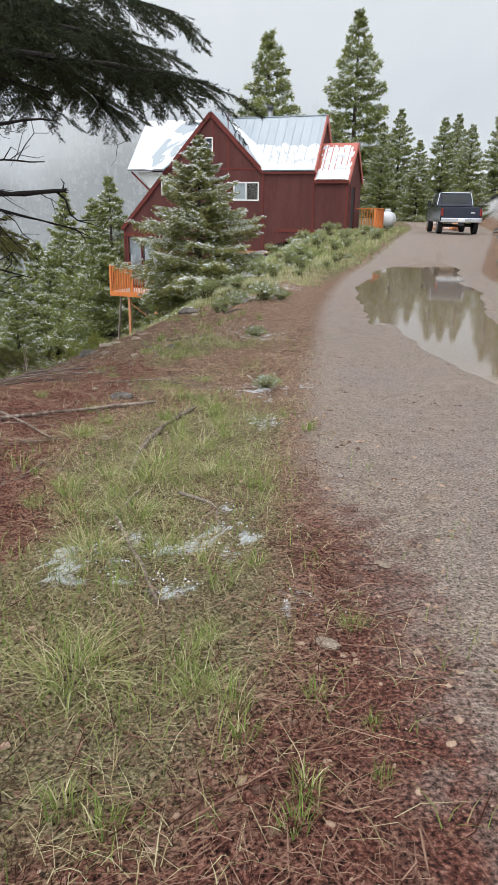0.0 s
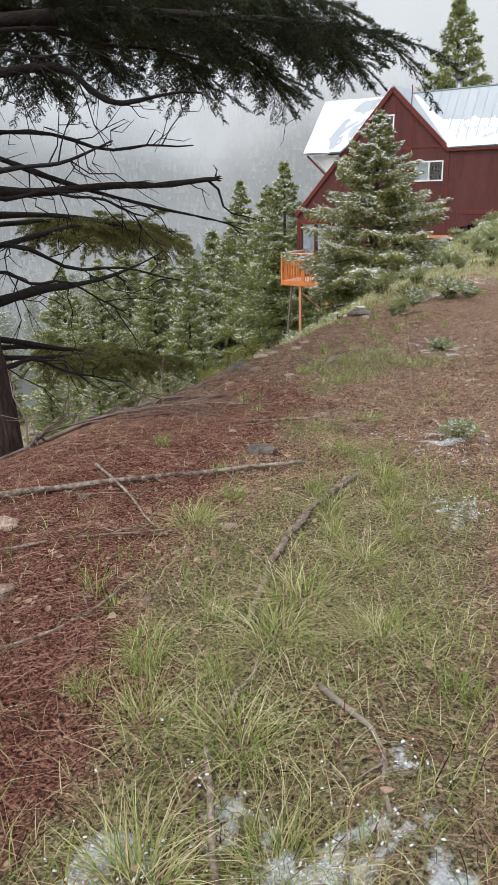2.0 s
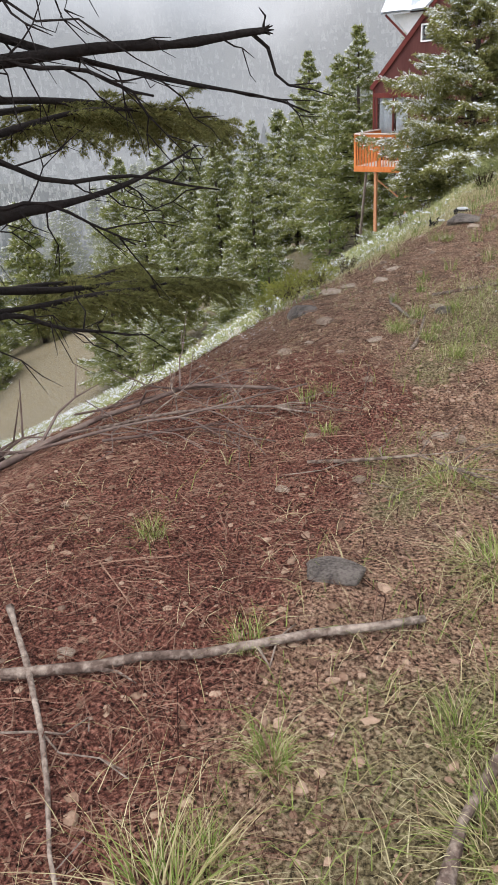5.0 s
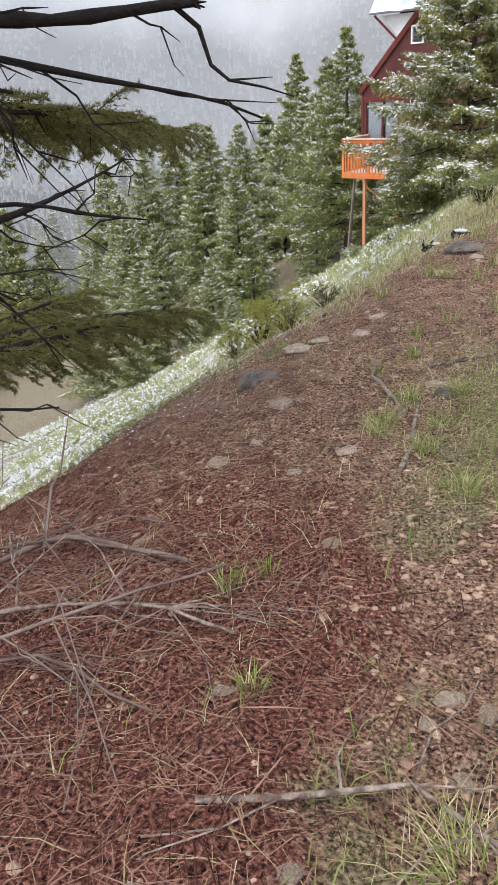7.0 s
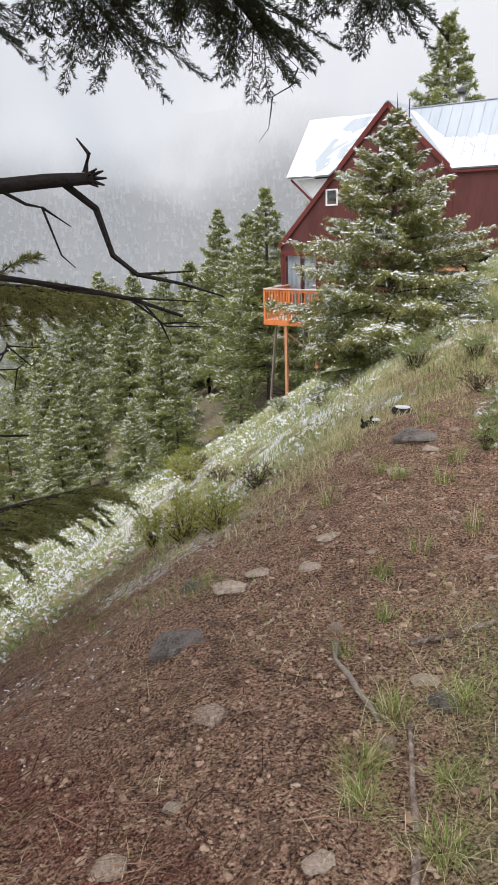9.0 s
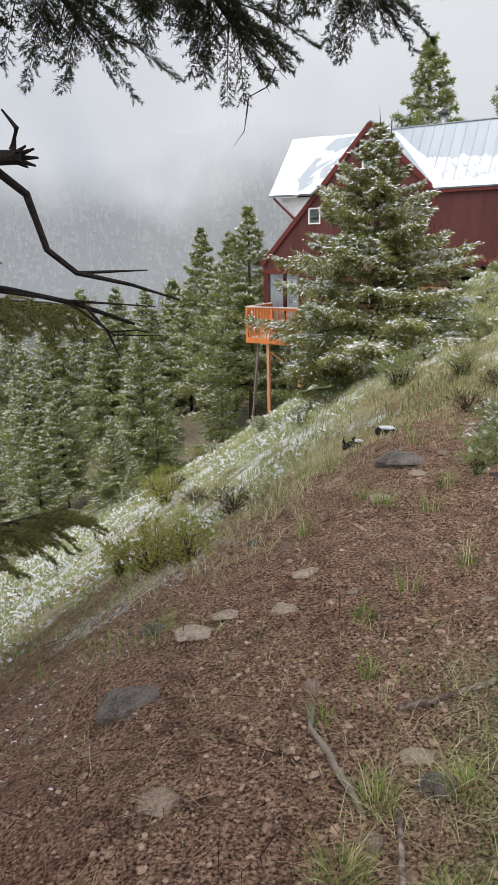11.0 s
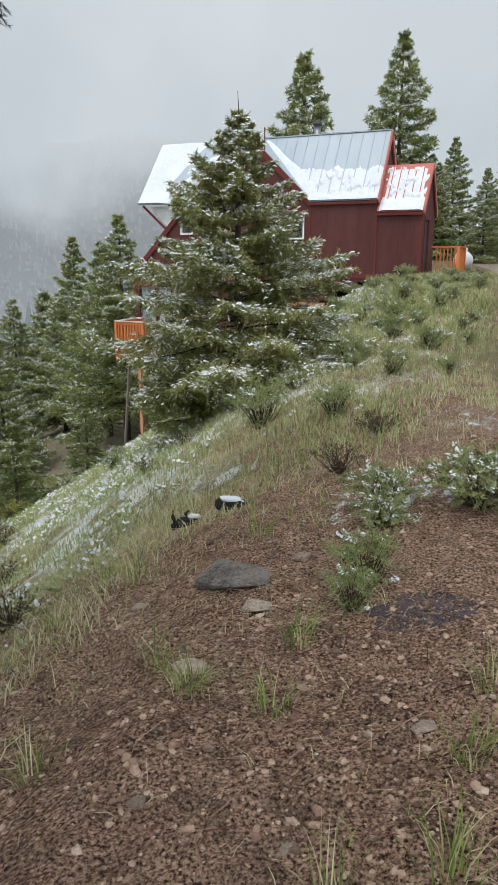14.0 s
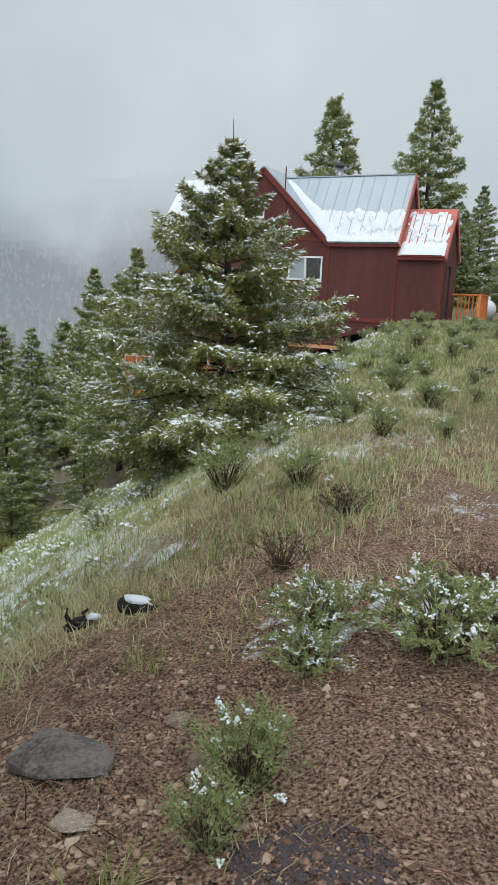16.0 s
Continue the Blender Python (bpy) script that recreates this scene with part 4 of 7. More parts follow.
def crown_geometry(rng, H, R, limbs, spacing, per, blade, width, start=0.08, shape=0.85, snow=0.5, lean=(0, 0), skirt=1.0):
    tw_o, tw_d, tw_l, wood = [], [], [], []
    for k in range(limbs):
        level = (k // 5 + rng.uniform(-0.55, 0.55) + 0.5) * 5 / limbs
        f = start + (1 - start) * min(0.995, max(0.0, level)) ** 1.1
        z = H * f
        reach = R * (1 - f) ** shape * (rng.uniform(0.55, 0.95) if k % 5 > 2 else rng.uniform(0.85, 1.22)) + 0.012 * R
        reach *= skirt + (1 - skirt) * float(smooth(0.0, 0.26, f))
        az = (k % 5) * 1.2566 + (k // 5) * 2.399 + rng.uniform(-0.4, 0.4)
        rise = 0.62 * f + 0.02 + rng.uniform(-0.12, 0.14)
        n = max(3, int(reach / spacing))
        t = np.linspace(0, 1, n + 1)
        horiz = np.array([math.cos(az), math.sin(az), 0])
        bend = rng.uniform(-0.12, 0.12)
        tang = np.array([-horiz[1], horiz[0], 0])
        pts = horiz * (reach * t)[:, None] + tang * (bend * reach * t ** 2)[:, None]
        pts[:, 2] = z + reach * (rise * t - 0.42 * t ** 2 + 0.26 * t ** 3)
        pts[:, 0] += lean[0] * f
        pts[:, 1] += lean[1] * f
        wood.append((pts, 0.012 * H * 0.22 * (1 - f) + 0.006))
        d = unit(np.gradient(pts, axis=0))
        sel = t > 0.16 + 0.10 * rng.uniform()
        for sgn in (-1, 1):
            o = pts[sel]
            ln = reach * 0.40 * (1.08 - t[sel]) ** 0.6 * rng.uniform(0.5, 1.2, sel.sum()) + blade * (0.25 + 0.75 * min(1, 3.5 * (1 - f)))
            sd = unit(np.cross(d[sel], np.array([0, 0, 1.0]))) * sgn
            w = unit(d[sel] * 0.75 + sd * 0.8 + np.array([0, 0, -0.20]) + rng.normal(0, 0.14, (sel.sum(), 3)) * np.array([1, 1, 0.6]))
            tw_o.append(o)
            tw_d.append(w)
            tw_l.append(ln)
        tw_o.append(pts[-2:-1])
        tw_d.append(d[-1:])
        tw_l.append(np.array([reach * 0.16 + blade]))
    o, d, l = np.concatenate(tw_o), np.concatenate(tw_d), np.concatenate(tw_l)
    # second order: side shoots on the twigs
    m = 2
    oo = np.concatenate([o] + [o + d * (l * q)[:, None] for q in (0.35, 0.65)])
    dd = np.concatenate([d] + [unit(d + rng.normal(0, 0.6, d.shape) * np.array([1, 1, 0.45]) - np.array([0, 0, 0.12])) for _ in range(m)])
    ll = np.concatenate([l] + [l * 0.55 for _ in range(m)])
    tri = needles(rng, oo, dd, ll, per, blade, width)
    k = int(len(o) * snow * 1.2)
    # snow holds on the outer ends of the boughs, in drifts
    hold = np.hypot(oo[:, 0], oo[:, 1]) / (R * np.maximum(1 - oo[:, 2] / H, 0.06)) + 0.9 * fbm(oo[:, 0] * 2.2 / R + oo[:, 2] * 3 / R, oo[:, 1] * 2.2 / R, 3)
    best = np.argsort(-hold + rng.normal(0, 0.25, len(oo)))[:max(k, int(len(oo) * 0.5))]
    i = best[rng.integers(0, len(best), k)]
    P = oo[i] + dd[i] * (ll[i] * rng.uniform(0.15, 1.0, k))[:, None]
    P[:, 2] += blade * 0.15
    SV, SF = snow_lumps(rng, P, unit(dd[i] * np.array([1, 1, 0.6])), blade * rng.uniform(0.5, 1.7, k), blade * 0.22, blade * 0.2)
    return tri, SV, SF, wood


def fir(name, seed, H, R, limbs, spacing, per, blade, width, label, mat=None, snow=0.5, start=0.08, shape=0.85, bare=0.0, skirt=1.0, group=""):
    rng = np.random.default_rng(seed)
    root = thing(name, Matrix(), label, "tree", group)
    tri, SV, SF, wood = crown_geometry(rng, H, R, limbs, spacing, per, blade, width, start, shape, snow, skirt=skirt)
    r0 = 0.016 * H + 0.02
    zs = np.linspace(-0.4, H, 9)
    bm = tube(bmesh.new(), [(0, 0, z) for z in zs], [r0 * (1 - max(z, 0) / H) ** 0.8 + 0.008 for z in zs], 9)
    part("trunk", bm, M_FIRTRUNK, root, smooth_faces=True)
    bm = bmesh.new()
    for pts, r in wood[::1 if limbs < 160 else 2]:
        p = pts[::max(1, len(pts) // 4)]
        tube(bm, [tuple(q) for q in p], [r * (1 - 0.8 * i / len(p)) for i in range(len(p))], 4)
    for k in range(int(bare)):
        a, z = rng.uniform(0, 6.28), H * rng.uniform(0.03, start + 0.05)
        ln = R * rng.uniform(0.2, 0.5)
        tube(bm, [(0, 0, z), (ln * math.cos(a), ln * math.sin(a), z - 0.1 * ln)], [0.02, 0.006], 4)
    tagged(part("limbwork", bm, M_LIMB, root), kind="stuff")
    # needles towards the ends of the boughs carry frost, in drifts
    T = tri.reshape(-1, 3, 3)
    c = T.mean(1)
    out = np.hypot(c[:, 0], c[:, 1]) / (R * np.maximum(1 - c[:, 2] / H, 0.05) ** shape)
    drift = fbm(c[:, 0] * 13 / R + 40, c[:, 1] * 13 / R + c[:, 2] * 22 / R, seed, 3)
    rise = (T[:, 2, 2] - 0.5 * (T[:, 0, 2] + T[:, 1, 2])) / blade
    iced = rng.uniform(0, 1, len(T)) < 1.6 * snow * smooth(-0.15, 0.35, rise) * smooth(0.35, 0.85, out) * (0.05 + 0.95 * smooth(0.44, 0.60, drift))
    green, white = T[~iced].reshape(-1, 3), T[iced].reshape(-1, 3)
    link_mesh("crown", green, np.arange(len(green)).reshape(-1, 3), mat or M_FIR, root)
    if snow:
        tagged(link_mesh("frosted_needles", white, np.arange(len(white)).reshape(-1, 3), M_FROST, root), "needle tips white with fresh snow", kind="stuff")
    if snow > 0.5 and H < 8:
        tagged(link_mesh("snow_load", SV, SF, M_SNOW, root, True), "fresh snow on the boughs", kind="stuff")
    return root


def stand(x, y, rot=0.0, s=1.0, sink=0.0):
    return Matrix.LocRotScale((x, y, ground_z(x, y) - sink), Euler((0, 0, rot)), (s, s, s))


# the snowy young fir between the road and the cabin
young = fir("fir_tree", 7, 5.0, 2.75, 175, 0.046, 18, 0.070, 0.017, "bushy young green fir with snow on its boughs, on the slope", mat=M_YOUNG, snow=0.62, start=0.015, shape=0.97, skirt=0.5)
young.matrix_basis = stand(-1.12, 19.7, 0.4, 0.87, 0.36)
bm = tube(bmesh.new(), [(0, 0, 4.4), (0.03, 0, 4.95), (0.01, 0.02, 5.32)], [0.02, 0.013, 0.004], 5)
for k in range(7):
    a = k * 2.4
    tube(bm, [(0.015, 0, 4.5 + k * 0.07), (0.22 * math.cos(a), 0.22 * math.sin(a), 4.62 + k * 0.08)], [0.008, 0.003], 4)
part("leader_shoot", bm, M_FIRTRUNK, young)

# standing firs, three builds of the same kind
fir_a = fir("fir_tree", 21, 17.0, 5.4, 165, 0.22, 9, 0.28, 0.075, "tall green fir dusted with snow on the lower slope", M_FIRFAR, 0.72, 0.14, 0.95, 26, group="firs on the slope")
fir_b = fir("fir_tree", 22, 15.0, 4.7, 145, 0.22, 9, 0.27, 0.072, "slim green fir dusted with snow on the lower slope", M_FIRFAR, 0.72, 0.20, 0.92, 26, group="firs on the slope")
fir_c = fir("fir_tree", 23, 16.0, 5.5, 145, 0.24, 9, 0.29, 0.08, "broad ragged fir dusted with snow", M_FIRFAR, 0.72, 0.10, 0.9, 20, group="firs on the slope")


def tip_at(ob, H, x, y, tip, rot):
    """Stand a fir so that its tip reaches the height given."""
    g = ground_z(x, y)
    s = (tip - g) / H
    return Matrix.LocRotScale((x, y, g - 0.2), Euler((0, 0, rot)), (s * 0.97, s * 0.97, s))


def place(src, H, spots, first=False):
    for i, (x, y, tip, rot) in enumerate(spots):
        m = tip_at(src, H, x, y, tip, rot)
        if first and i == 0:
            src.matrix_basis = m
        else:
            o = copy_thing(src, Matrix())
            o.matrix_basis = m


place(fir_a, 17.0, [(-15.5, 64.0, 2.5, 0.3), (-8.6, 47.5, 3.2, 1.9), (-21.5, 58.0, -3.4, 2.6), (-12.6, 40.0, -2.6, 4.0), (-30, 66, -4.0, 5.0), (-17.5, 38.0, -6.5, 0.8)], True)
place(fir_b, 15.0, [(-20.4, 64.0, -2.0, 0.1), (-10.6, 52.0, 2.0, 2.2), (-16.2, 51.0, -4.2, 3.1), (-26, 72, -2.4, 4.5), (-24, 50.0, -6.5, 1.2), (-13.4, 57, -0.6, 5.6), (-33, 80, -3, 0.6), (-19.5, 45, -6.0, 2.9), (-28.5, 58, -6.2, 3.6)], True)
place(fir_c, 16.0, [(1.4, 63.5, 14.6, 0.5), (-11.5, 33.0, -5.2, 1.1), (-9.2, 29.0, -5.4, 2.3), (-36, 70, -5, 4.1), (-14.2, 30.5, -7.2, 5.2), (-22.5, 41.5, -8.4, 0.2)], True)
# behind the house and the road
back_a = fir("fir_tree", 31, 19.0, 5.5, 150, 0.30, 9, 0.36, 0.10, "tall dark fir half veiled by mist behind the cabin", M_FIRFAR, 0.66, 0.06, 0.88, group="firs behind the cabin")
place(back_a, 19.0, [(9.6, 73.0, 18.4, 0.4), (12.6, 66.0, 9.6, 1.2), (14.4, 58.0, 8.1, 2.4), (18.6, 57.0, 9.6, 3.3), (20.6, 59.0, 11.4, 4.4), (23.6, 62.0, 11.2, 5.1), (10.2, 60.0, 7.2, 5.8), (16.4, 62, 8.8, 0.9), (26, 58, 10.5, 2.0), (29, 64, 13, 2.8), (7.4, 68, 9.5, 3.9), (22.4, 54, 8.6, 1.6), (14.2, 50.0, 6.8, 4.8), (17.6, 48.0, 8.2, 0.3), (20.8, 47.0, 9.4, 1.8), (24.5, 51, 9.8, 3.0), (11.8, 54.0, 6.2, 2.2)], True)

# small bright saplings beside the deck posts
sap = fir("sapling", 41, 2.3, 0.95, 60, 0.085, 8, 0.085, 0.02, "bright green fir sapling with snow by the deck posts", M_FIR, 0.25, 0.05, 0.8, group="saplings")
sap.matrix_basis = stand(-4.1, 35.2, 0.3, 1.25)
copy_thing(sap, Matrix()).matrix_basis = stand(-6.9, 32.5, 1.7, 1.0)
copy_thing(sap, Matrix()).matrix_basis = stand(-10.0, 34.0, 2.9, 1.2)


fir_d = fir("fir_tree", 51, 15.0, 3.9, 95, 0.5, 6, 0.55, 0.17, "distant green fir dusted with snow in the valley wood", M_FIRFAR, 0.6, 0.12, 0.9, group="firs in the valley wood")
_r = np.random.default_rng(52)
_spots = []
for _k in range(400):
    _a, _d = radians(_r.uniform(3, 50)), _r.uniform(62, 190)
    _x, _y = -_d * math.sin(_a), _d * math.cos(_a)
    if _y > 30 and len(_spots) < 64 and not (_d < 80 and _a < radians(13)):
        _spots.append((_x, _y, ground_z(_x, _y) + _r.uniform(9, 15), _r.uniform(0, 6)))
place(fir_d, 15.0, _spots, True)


def far_forest():
    """Thousands of far trees on the mountain and the valley floor, as ragged spires."""
    rng = np.random.default_rng(5)
    n = 34000
    ang = rng.uniform(radians(-10), radians(58), n)
    r = 165 + 1000 * rng.uniform(0, 1, n) ** 0.8
    x, y = -r * np.sin(ang), r * np.cos(ang)
    keep = (fbm(x / 60, y / 60, 77) > 0.30) | (r < 250)
    x, y, r = x[keep], y[keep], r[keep]
    n = len(x)
    z = height(x, y)
    H = rng.uniform(6, 11, n)
    W = H * rng.uniform(0.2, 0.32, n)
    V, F = [], []
    sides = 4
    tiers = 3
    off = 0
    for k in range(tiers):
        a = rng.uniform(0, 6.28, n)
        z0 = z + H * (0.06 + 0.26 * k)
        z1 = z + H * min(1.0, 0.5 + 0.26 * k)
        w = W * (1 - 0.27 * k)
        ring = [np.stack([x + w * rng.uniform(0.7, 1.2, n) * np.cos(a + 6.283 * q / sides), y + w * rng.uniform(0.7, 1.2, n) * np.sin(a + 6.283 * q / sides), z0 + rng.uniform(-0.05, 0.03, n) * H], 1) for q in range(sides)]
        pts = np.stack(ring + [np.stack([x, y, z1], 1)], 1)
        V.append(pts.reshape(-1, 3))
        base = off + np.arange(n)[:, None] * (sides + 1)
        for q in range(sides):
            F.append(base + np.array([[q, (q + 1) % sides, sides]]))
        off += n * (sides + 1)
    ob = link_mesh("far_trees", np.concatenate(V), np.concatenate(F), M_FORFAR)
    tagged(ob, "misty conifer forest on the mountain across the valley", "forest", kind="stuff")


far_forest()


def mist_glow_sheet(y, x0, x1, z0, z1, low, high, density, seed, name="backdrop"):
    """A see-through glowing sheet that stands in for cloud and haze in the valley; its cover thickens with height."""
    m = bpy.data.materials.new("mist")
    m.use_nodes = True
    nt = m.node_tree
    nt.nodes.clear()
    out = nt.nodes.new("ShaderNodeOutputMaterial")
    tr = nt.nodes.new("ShaderNodeBsdfTransparent")
    # the haze is painted: the sheet emits these cloud tones itself
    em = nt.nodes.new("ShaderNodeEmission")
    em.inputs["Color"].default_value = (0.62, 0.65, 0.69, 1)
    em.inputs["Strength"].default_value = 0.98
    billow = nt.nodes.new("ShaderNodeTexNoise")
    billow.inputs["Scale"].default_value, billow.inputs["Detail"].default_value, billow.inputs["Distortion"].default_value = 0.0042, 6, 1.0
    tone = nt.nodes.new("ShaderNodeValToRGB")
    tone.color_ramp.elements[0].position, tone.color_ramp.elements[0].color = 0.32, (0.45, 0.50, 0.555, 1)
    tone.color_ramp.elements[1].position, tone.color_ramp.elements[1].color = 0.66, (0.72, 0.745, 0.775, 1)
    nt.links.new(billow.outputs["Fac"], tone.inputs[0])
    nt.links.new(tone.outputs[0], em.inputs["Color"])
    mix = nt.nodes.new("ShaderNodeMixShader")
    tc = nt.nodes.new("ShaderNodeTexCoord")
    sep = nt.nodes.new("ShaderNodeSeparateXYZ")
    nt.links.new(tc.outputs["Object"], sep.inputs[0])
    n = nt.nodes.new("ShaderNodeTexNoise")
    n.noise_dimensions = "4D"
    n.inputs["W"].default_value = seed
    n.inputs["Scale"].default_value, n.inputs["Detail"].default_value, n.inputs["Distortion"].default_value = 0.011, 7, 0.5
    nt.links.new(tc.outputs["Object"], n.inputs["Vector"])
    nt.links.new(tc.outputs["Object"], billow.inputs["Vector"])
    wob = nt.nodes.new("ShaderNodeMath")
    wob.operation = "MULTIPLY_ADD"
    wob.inputs[1].default_value = (high - low) * 1.7
    nt.links.new(n.outputs["Fac"], wob.inputs[0])
    nt.links.new(sep.outputs["Z"], wob.inputs[2])
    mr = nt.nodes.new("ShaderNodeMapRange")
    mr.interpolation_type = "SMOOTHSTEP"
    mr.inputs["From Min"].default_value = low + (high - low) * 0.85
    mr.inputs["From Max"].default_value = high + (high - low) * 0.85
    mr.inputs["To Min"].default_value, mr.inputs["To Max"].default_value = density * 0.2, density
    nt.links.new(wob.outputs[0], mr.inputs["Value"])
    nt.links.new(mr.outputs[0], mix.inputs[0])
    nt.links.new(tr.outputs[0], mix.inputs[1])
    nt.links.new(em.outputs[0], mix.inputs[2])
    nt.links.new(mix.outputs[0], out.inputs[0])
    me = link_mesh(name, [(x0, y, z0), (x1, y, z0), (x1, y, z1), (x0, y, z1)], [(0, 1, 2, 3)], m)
    return tagged(me, "glowing sheet standing in for low cloud and mist across the valley", "mist", kind="structure")


# the two nearest sheets are added to pale the valley wood like haze
mist_glow_sheet(82.0, -400, 160, -90, 200, -60, 30, 0.20, 5.0)
mist_glow_sheet(130.0, -500, 200, -110, 260, -60, 60, 0.26, 6.0)
mist_glow_sheet(250.0, -700, 260, -130, 330, 12, 40, 0.16, 1.0)
mist_glow_sheet(420.0, -1100, 420, -150, 520, 14, 62, 1.0, 2.0)
mist_glow_sheet(620.0, -1300, 560, -150, 700, 0, 42, 1.0, 3.0)
mist_glow_sheet(850.0, -1700, 800, -150, 900, -20, 40, 1.0, 4.0)

# ---------------------------------------------------------------- the old tree the path passes under
TRUNK = (-3.68, 7.1)


def sag(p, q, n, drop, wobble, rng):
    """A gently crooked path from p to q."""
    p, q = np.array(p, float), np.array(q, float)
    t = np.linspace(0, 1, n)[:, None]
    out = p * (1 - t) + q * t
    out[:, 2] += -drop * 4 * t[:, 0] * (1 - t[:, 0])
    knots = rng.normal(0, wobble, (6, 3))
    k = np.stack([np.interp(t[:, 0] * 5, range(6), knots[:, c]) for c in range(3)], 1)
    k = (k + np.roll(k, 1, 0) + np.roll(k, -1, 0)) / 3
    return out + k * np.sin(np.pi * t)


def build_old_tree():
    rng = np.random.default_rng(12)
    tx, ty = TRUNK
    zb = ground_z(tx, ty)
    root = thing("old_conifer", pose(tx, ty, zb), "big old conifer with furrowed bark and dead lower limbs", "tree")
    base = np.array([tx, ty, zb])
    # trunk with flared, furrowed foot
    bm = bmesh.new()
    sides, rings = 72, 110
    vs = []
    for i in range(rings):
        z = -0.5 + 9.5 * (i / (rings - 1)) ** 1.3
        row = []
        for k in range(sides):
            a = 2 * math.pi * k / sides
            r = 0.27 * (1 - 0.055 * max(z, 0)) + 0.13 * math.exp(-max(z + 0.1, 0) / 0.32) * (1 + 0.35 * math.sin(a * 5 + 1))
            f = noise.noise(Vector((math.cos(a) * 2.3, math.sin(a) * 2.3, z * 1.1))) + 0.6 * noise.noise(Vector((math.cos(a) * 6, math.sin(a) * 6, z * 2.6)))
            r += 0.034 * f + 0.016 * noise.noise(Vector((math.cos(a) * 14, math.sin(a) * 14, z * 4)))
            row.append(bm.verts.new((r * math.cos(a), r * math.sin(a), z)))
        vs.append(row)
    for a, b in zip(vs, vs[1:]):
        for k in range(sides):
            bm.faces.new((a[k], a[(k + 1) % sides], b[(k + 1) % sides], b[k]))
    part("trunk", bm, M_BARK, root, smooth_faces=True)

    def local(pts):
        return [tuple(np.array(p) - base) for p in pts]

    def at(z):
        return (tx + 0.05, ty + 0.02, z)

    def limb(p, q, r0, r1, drop=0.1, wob=0.05, n=9, name="limb", label="", twigs=0, mat=None):
        path = sag(p, q, n, drop, wob, rng)
        radii = np.linspace(r0, r1, n) * (1 + 0.13 * rng.normal(0, 1, n))
        ob = part(name, tube(bmesh.new(), local(path), list(radii), 8), mat or M_LIMB, root, label, smooth_faces=True)
        for k in range(twigs):
            bm = bmesh.new()
            j = rng.integers(2, n - 1)
            d = unit(path[j + 1 if j + 1 < n else j] - path[j - 1])
            w = unit(d * 0.7 + rng.normal(0, 0.5, 3) + np.array([0, 0, -0.25]))
            ln = rng.uniform(0.25, 0.75)
            t0 = path[j] + w * ln * 0.25 + rng.normal(0, 0.02, 3)
            t1 = path[j] + w * ln * 0.5 + rng.normal(0, 0.035, 3)
            t2 = path[j] + w * ln * 0.78 + np.array([0, 0, -0.10 * ln]) + rng.normal(0, 0.03, 3)
            tube(bm, local([path[j], t0, t1, t2, t2 + w * ln * 0.2 + rng.normal(0, 0.03, 3)]), [0.007, 0.0055, 0.0045, 0.003, 0.0015], 5)
            t3 = t1 + unit(w + rng.normal(0, 0.6, 3)) * ln * 0.4
            tube(bm, local([t1, t3]), [0.005, 0.0015], 4)
            part("twig", bm, mat or M_LIMB, ob)
        return path, ob

    def foliage(paths, spacing, reach, per, blade, width, name="foliage", hang=0.35, mat=None):
        """Side boughs along the limbs, each a flat ragged spray of needled twigs, with gaps."""
        O, D, Ls = [], [], []
        wood = bmesh.new()
        down = np.array([0, 0, -1.0])
        for path, t0 in paths:
            n = len(path)
            seg = np.linalg.norm(np.diff(path, axis=0), axis=1).sum()
            m = max(5, int(seg * (1 - t0) / spacing))
            for q in range(m):
                ts = (t0 + (1 - t0) * (q + rng.uniform(0, 1)) / m) * (n - 1)
                i = min(int(ts), n - 2)
                P = path[i] * (1 - (ts - i)) + path[i + 1] * (ts - i)
                T = unit(path[i + 1] - path[i])
                sd = unit(np.cross(T, np.array([0, 0, 1.0]))) * (1 if q % 2 else -1)
                ahead = 1.0 if q > m - 4 else rng.uniform(0.25, 0.9)
                w = unit(T * ahead + sd * rng.uniform(0.3, 1.0) + down * hang * rng.uniform(-0.4, 1.3) + rng.normal(0, 0.12, 3))
                ln = reach * rng.uniform(0.35, 1.15)
                k = max(4, int(ln / 0.035))
                f = np.linspace(0.12, 1.0, k)
                spine = P + w * (ln * f)[:, None] + down * (0.28 * ln * f ** 2)[:, None]
                tube(wood, local([P, spine[k // 2], spine[-1]]), [0.007, 0.004, 0.0015], 4)
                lat = unit(np.cross(w, np.array([0, 0, 1.0])))
                for sgn in (-1, 1):
                    dd = unit(w * 0.85 + lat * sgn * rng.uniform(0.45, 1.0, (k, 1)) + rng.normal(0, 0.16, (k, 3)) + down * rng.uniform(0, 0.35, (k, 1)))
                    keep = rng.uniform(0, 1, k) < 0.86
                    O.append(spine[keep]), D.append(dd[keep])
                    Ls.append((0.16 * (1.15 - 0.75 * f) * rng.uniform(0.4, 1.2, k) + 0.02)[keep])
                O.append(spine[-1:]), D.append(w[None]), Ls.append(np.array([0.06]))
        O, D, Ls = np.concatenate(O), np.concatenate(D), np.concatenate(Ls)
        tri = needles(rng, O, D, Ls, per, blade, width) - base
        k = len(tri) // 3
        ob = link_mesh(name, tri, np.arange(k * 3).reshape(k, 3), mat or M_PINE, root)
        tagged(part("twigwork", wood, M_LIMB, ob), kind="stuff")
        return ob
    # broken limb with its hanging twig
    tip = np.array((-1.93, 8.92, 1.47))
    limb(at(1.40), tip, 0.044, 0.024, 0.03, 0.035, 16, "broken_limb", "dead limb broken off short", 3)
    bm = bmesh.new()
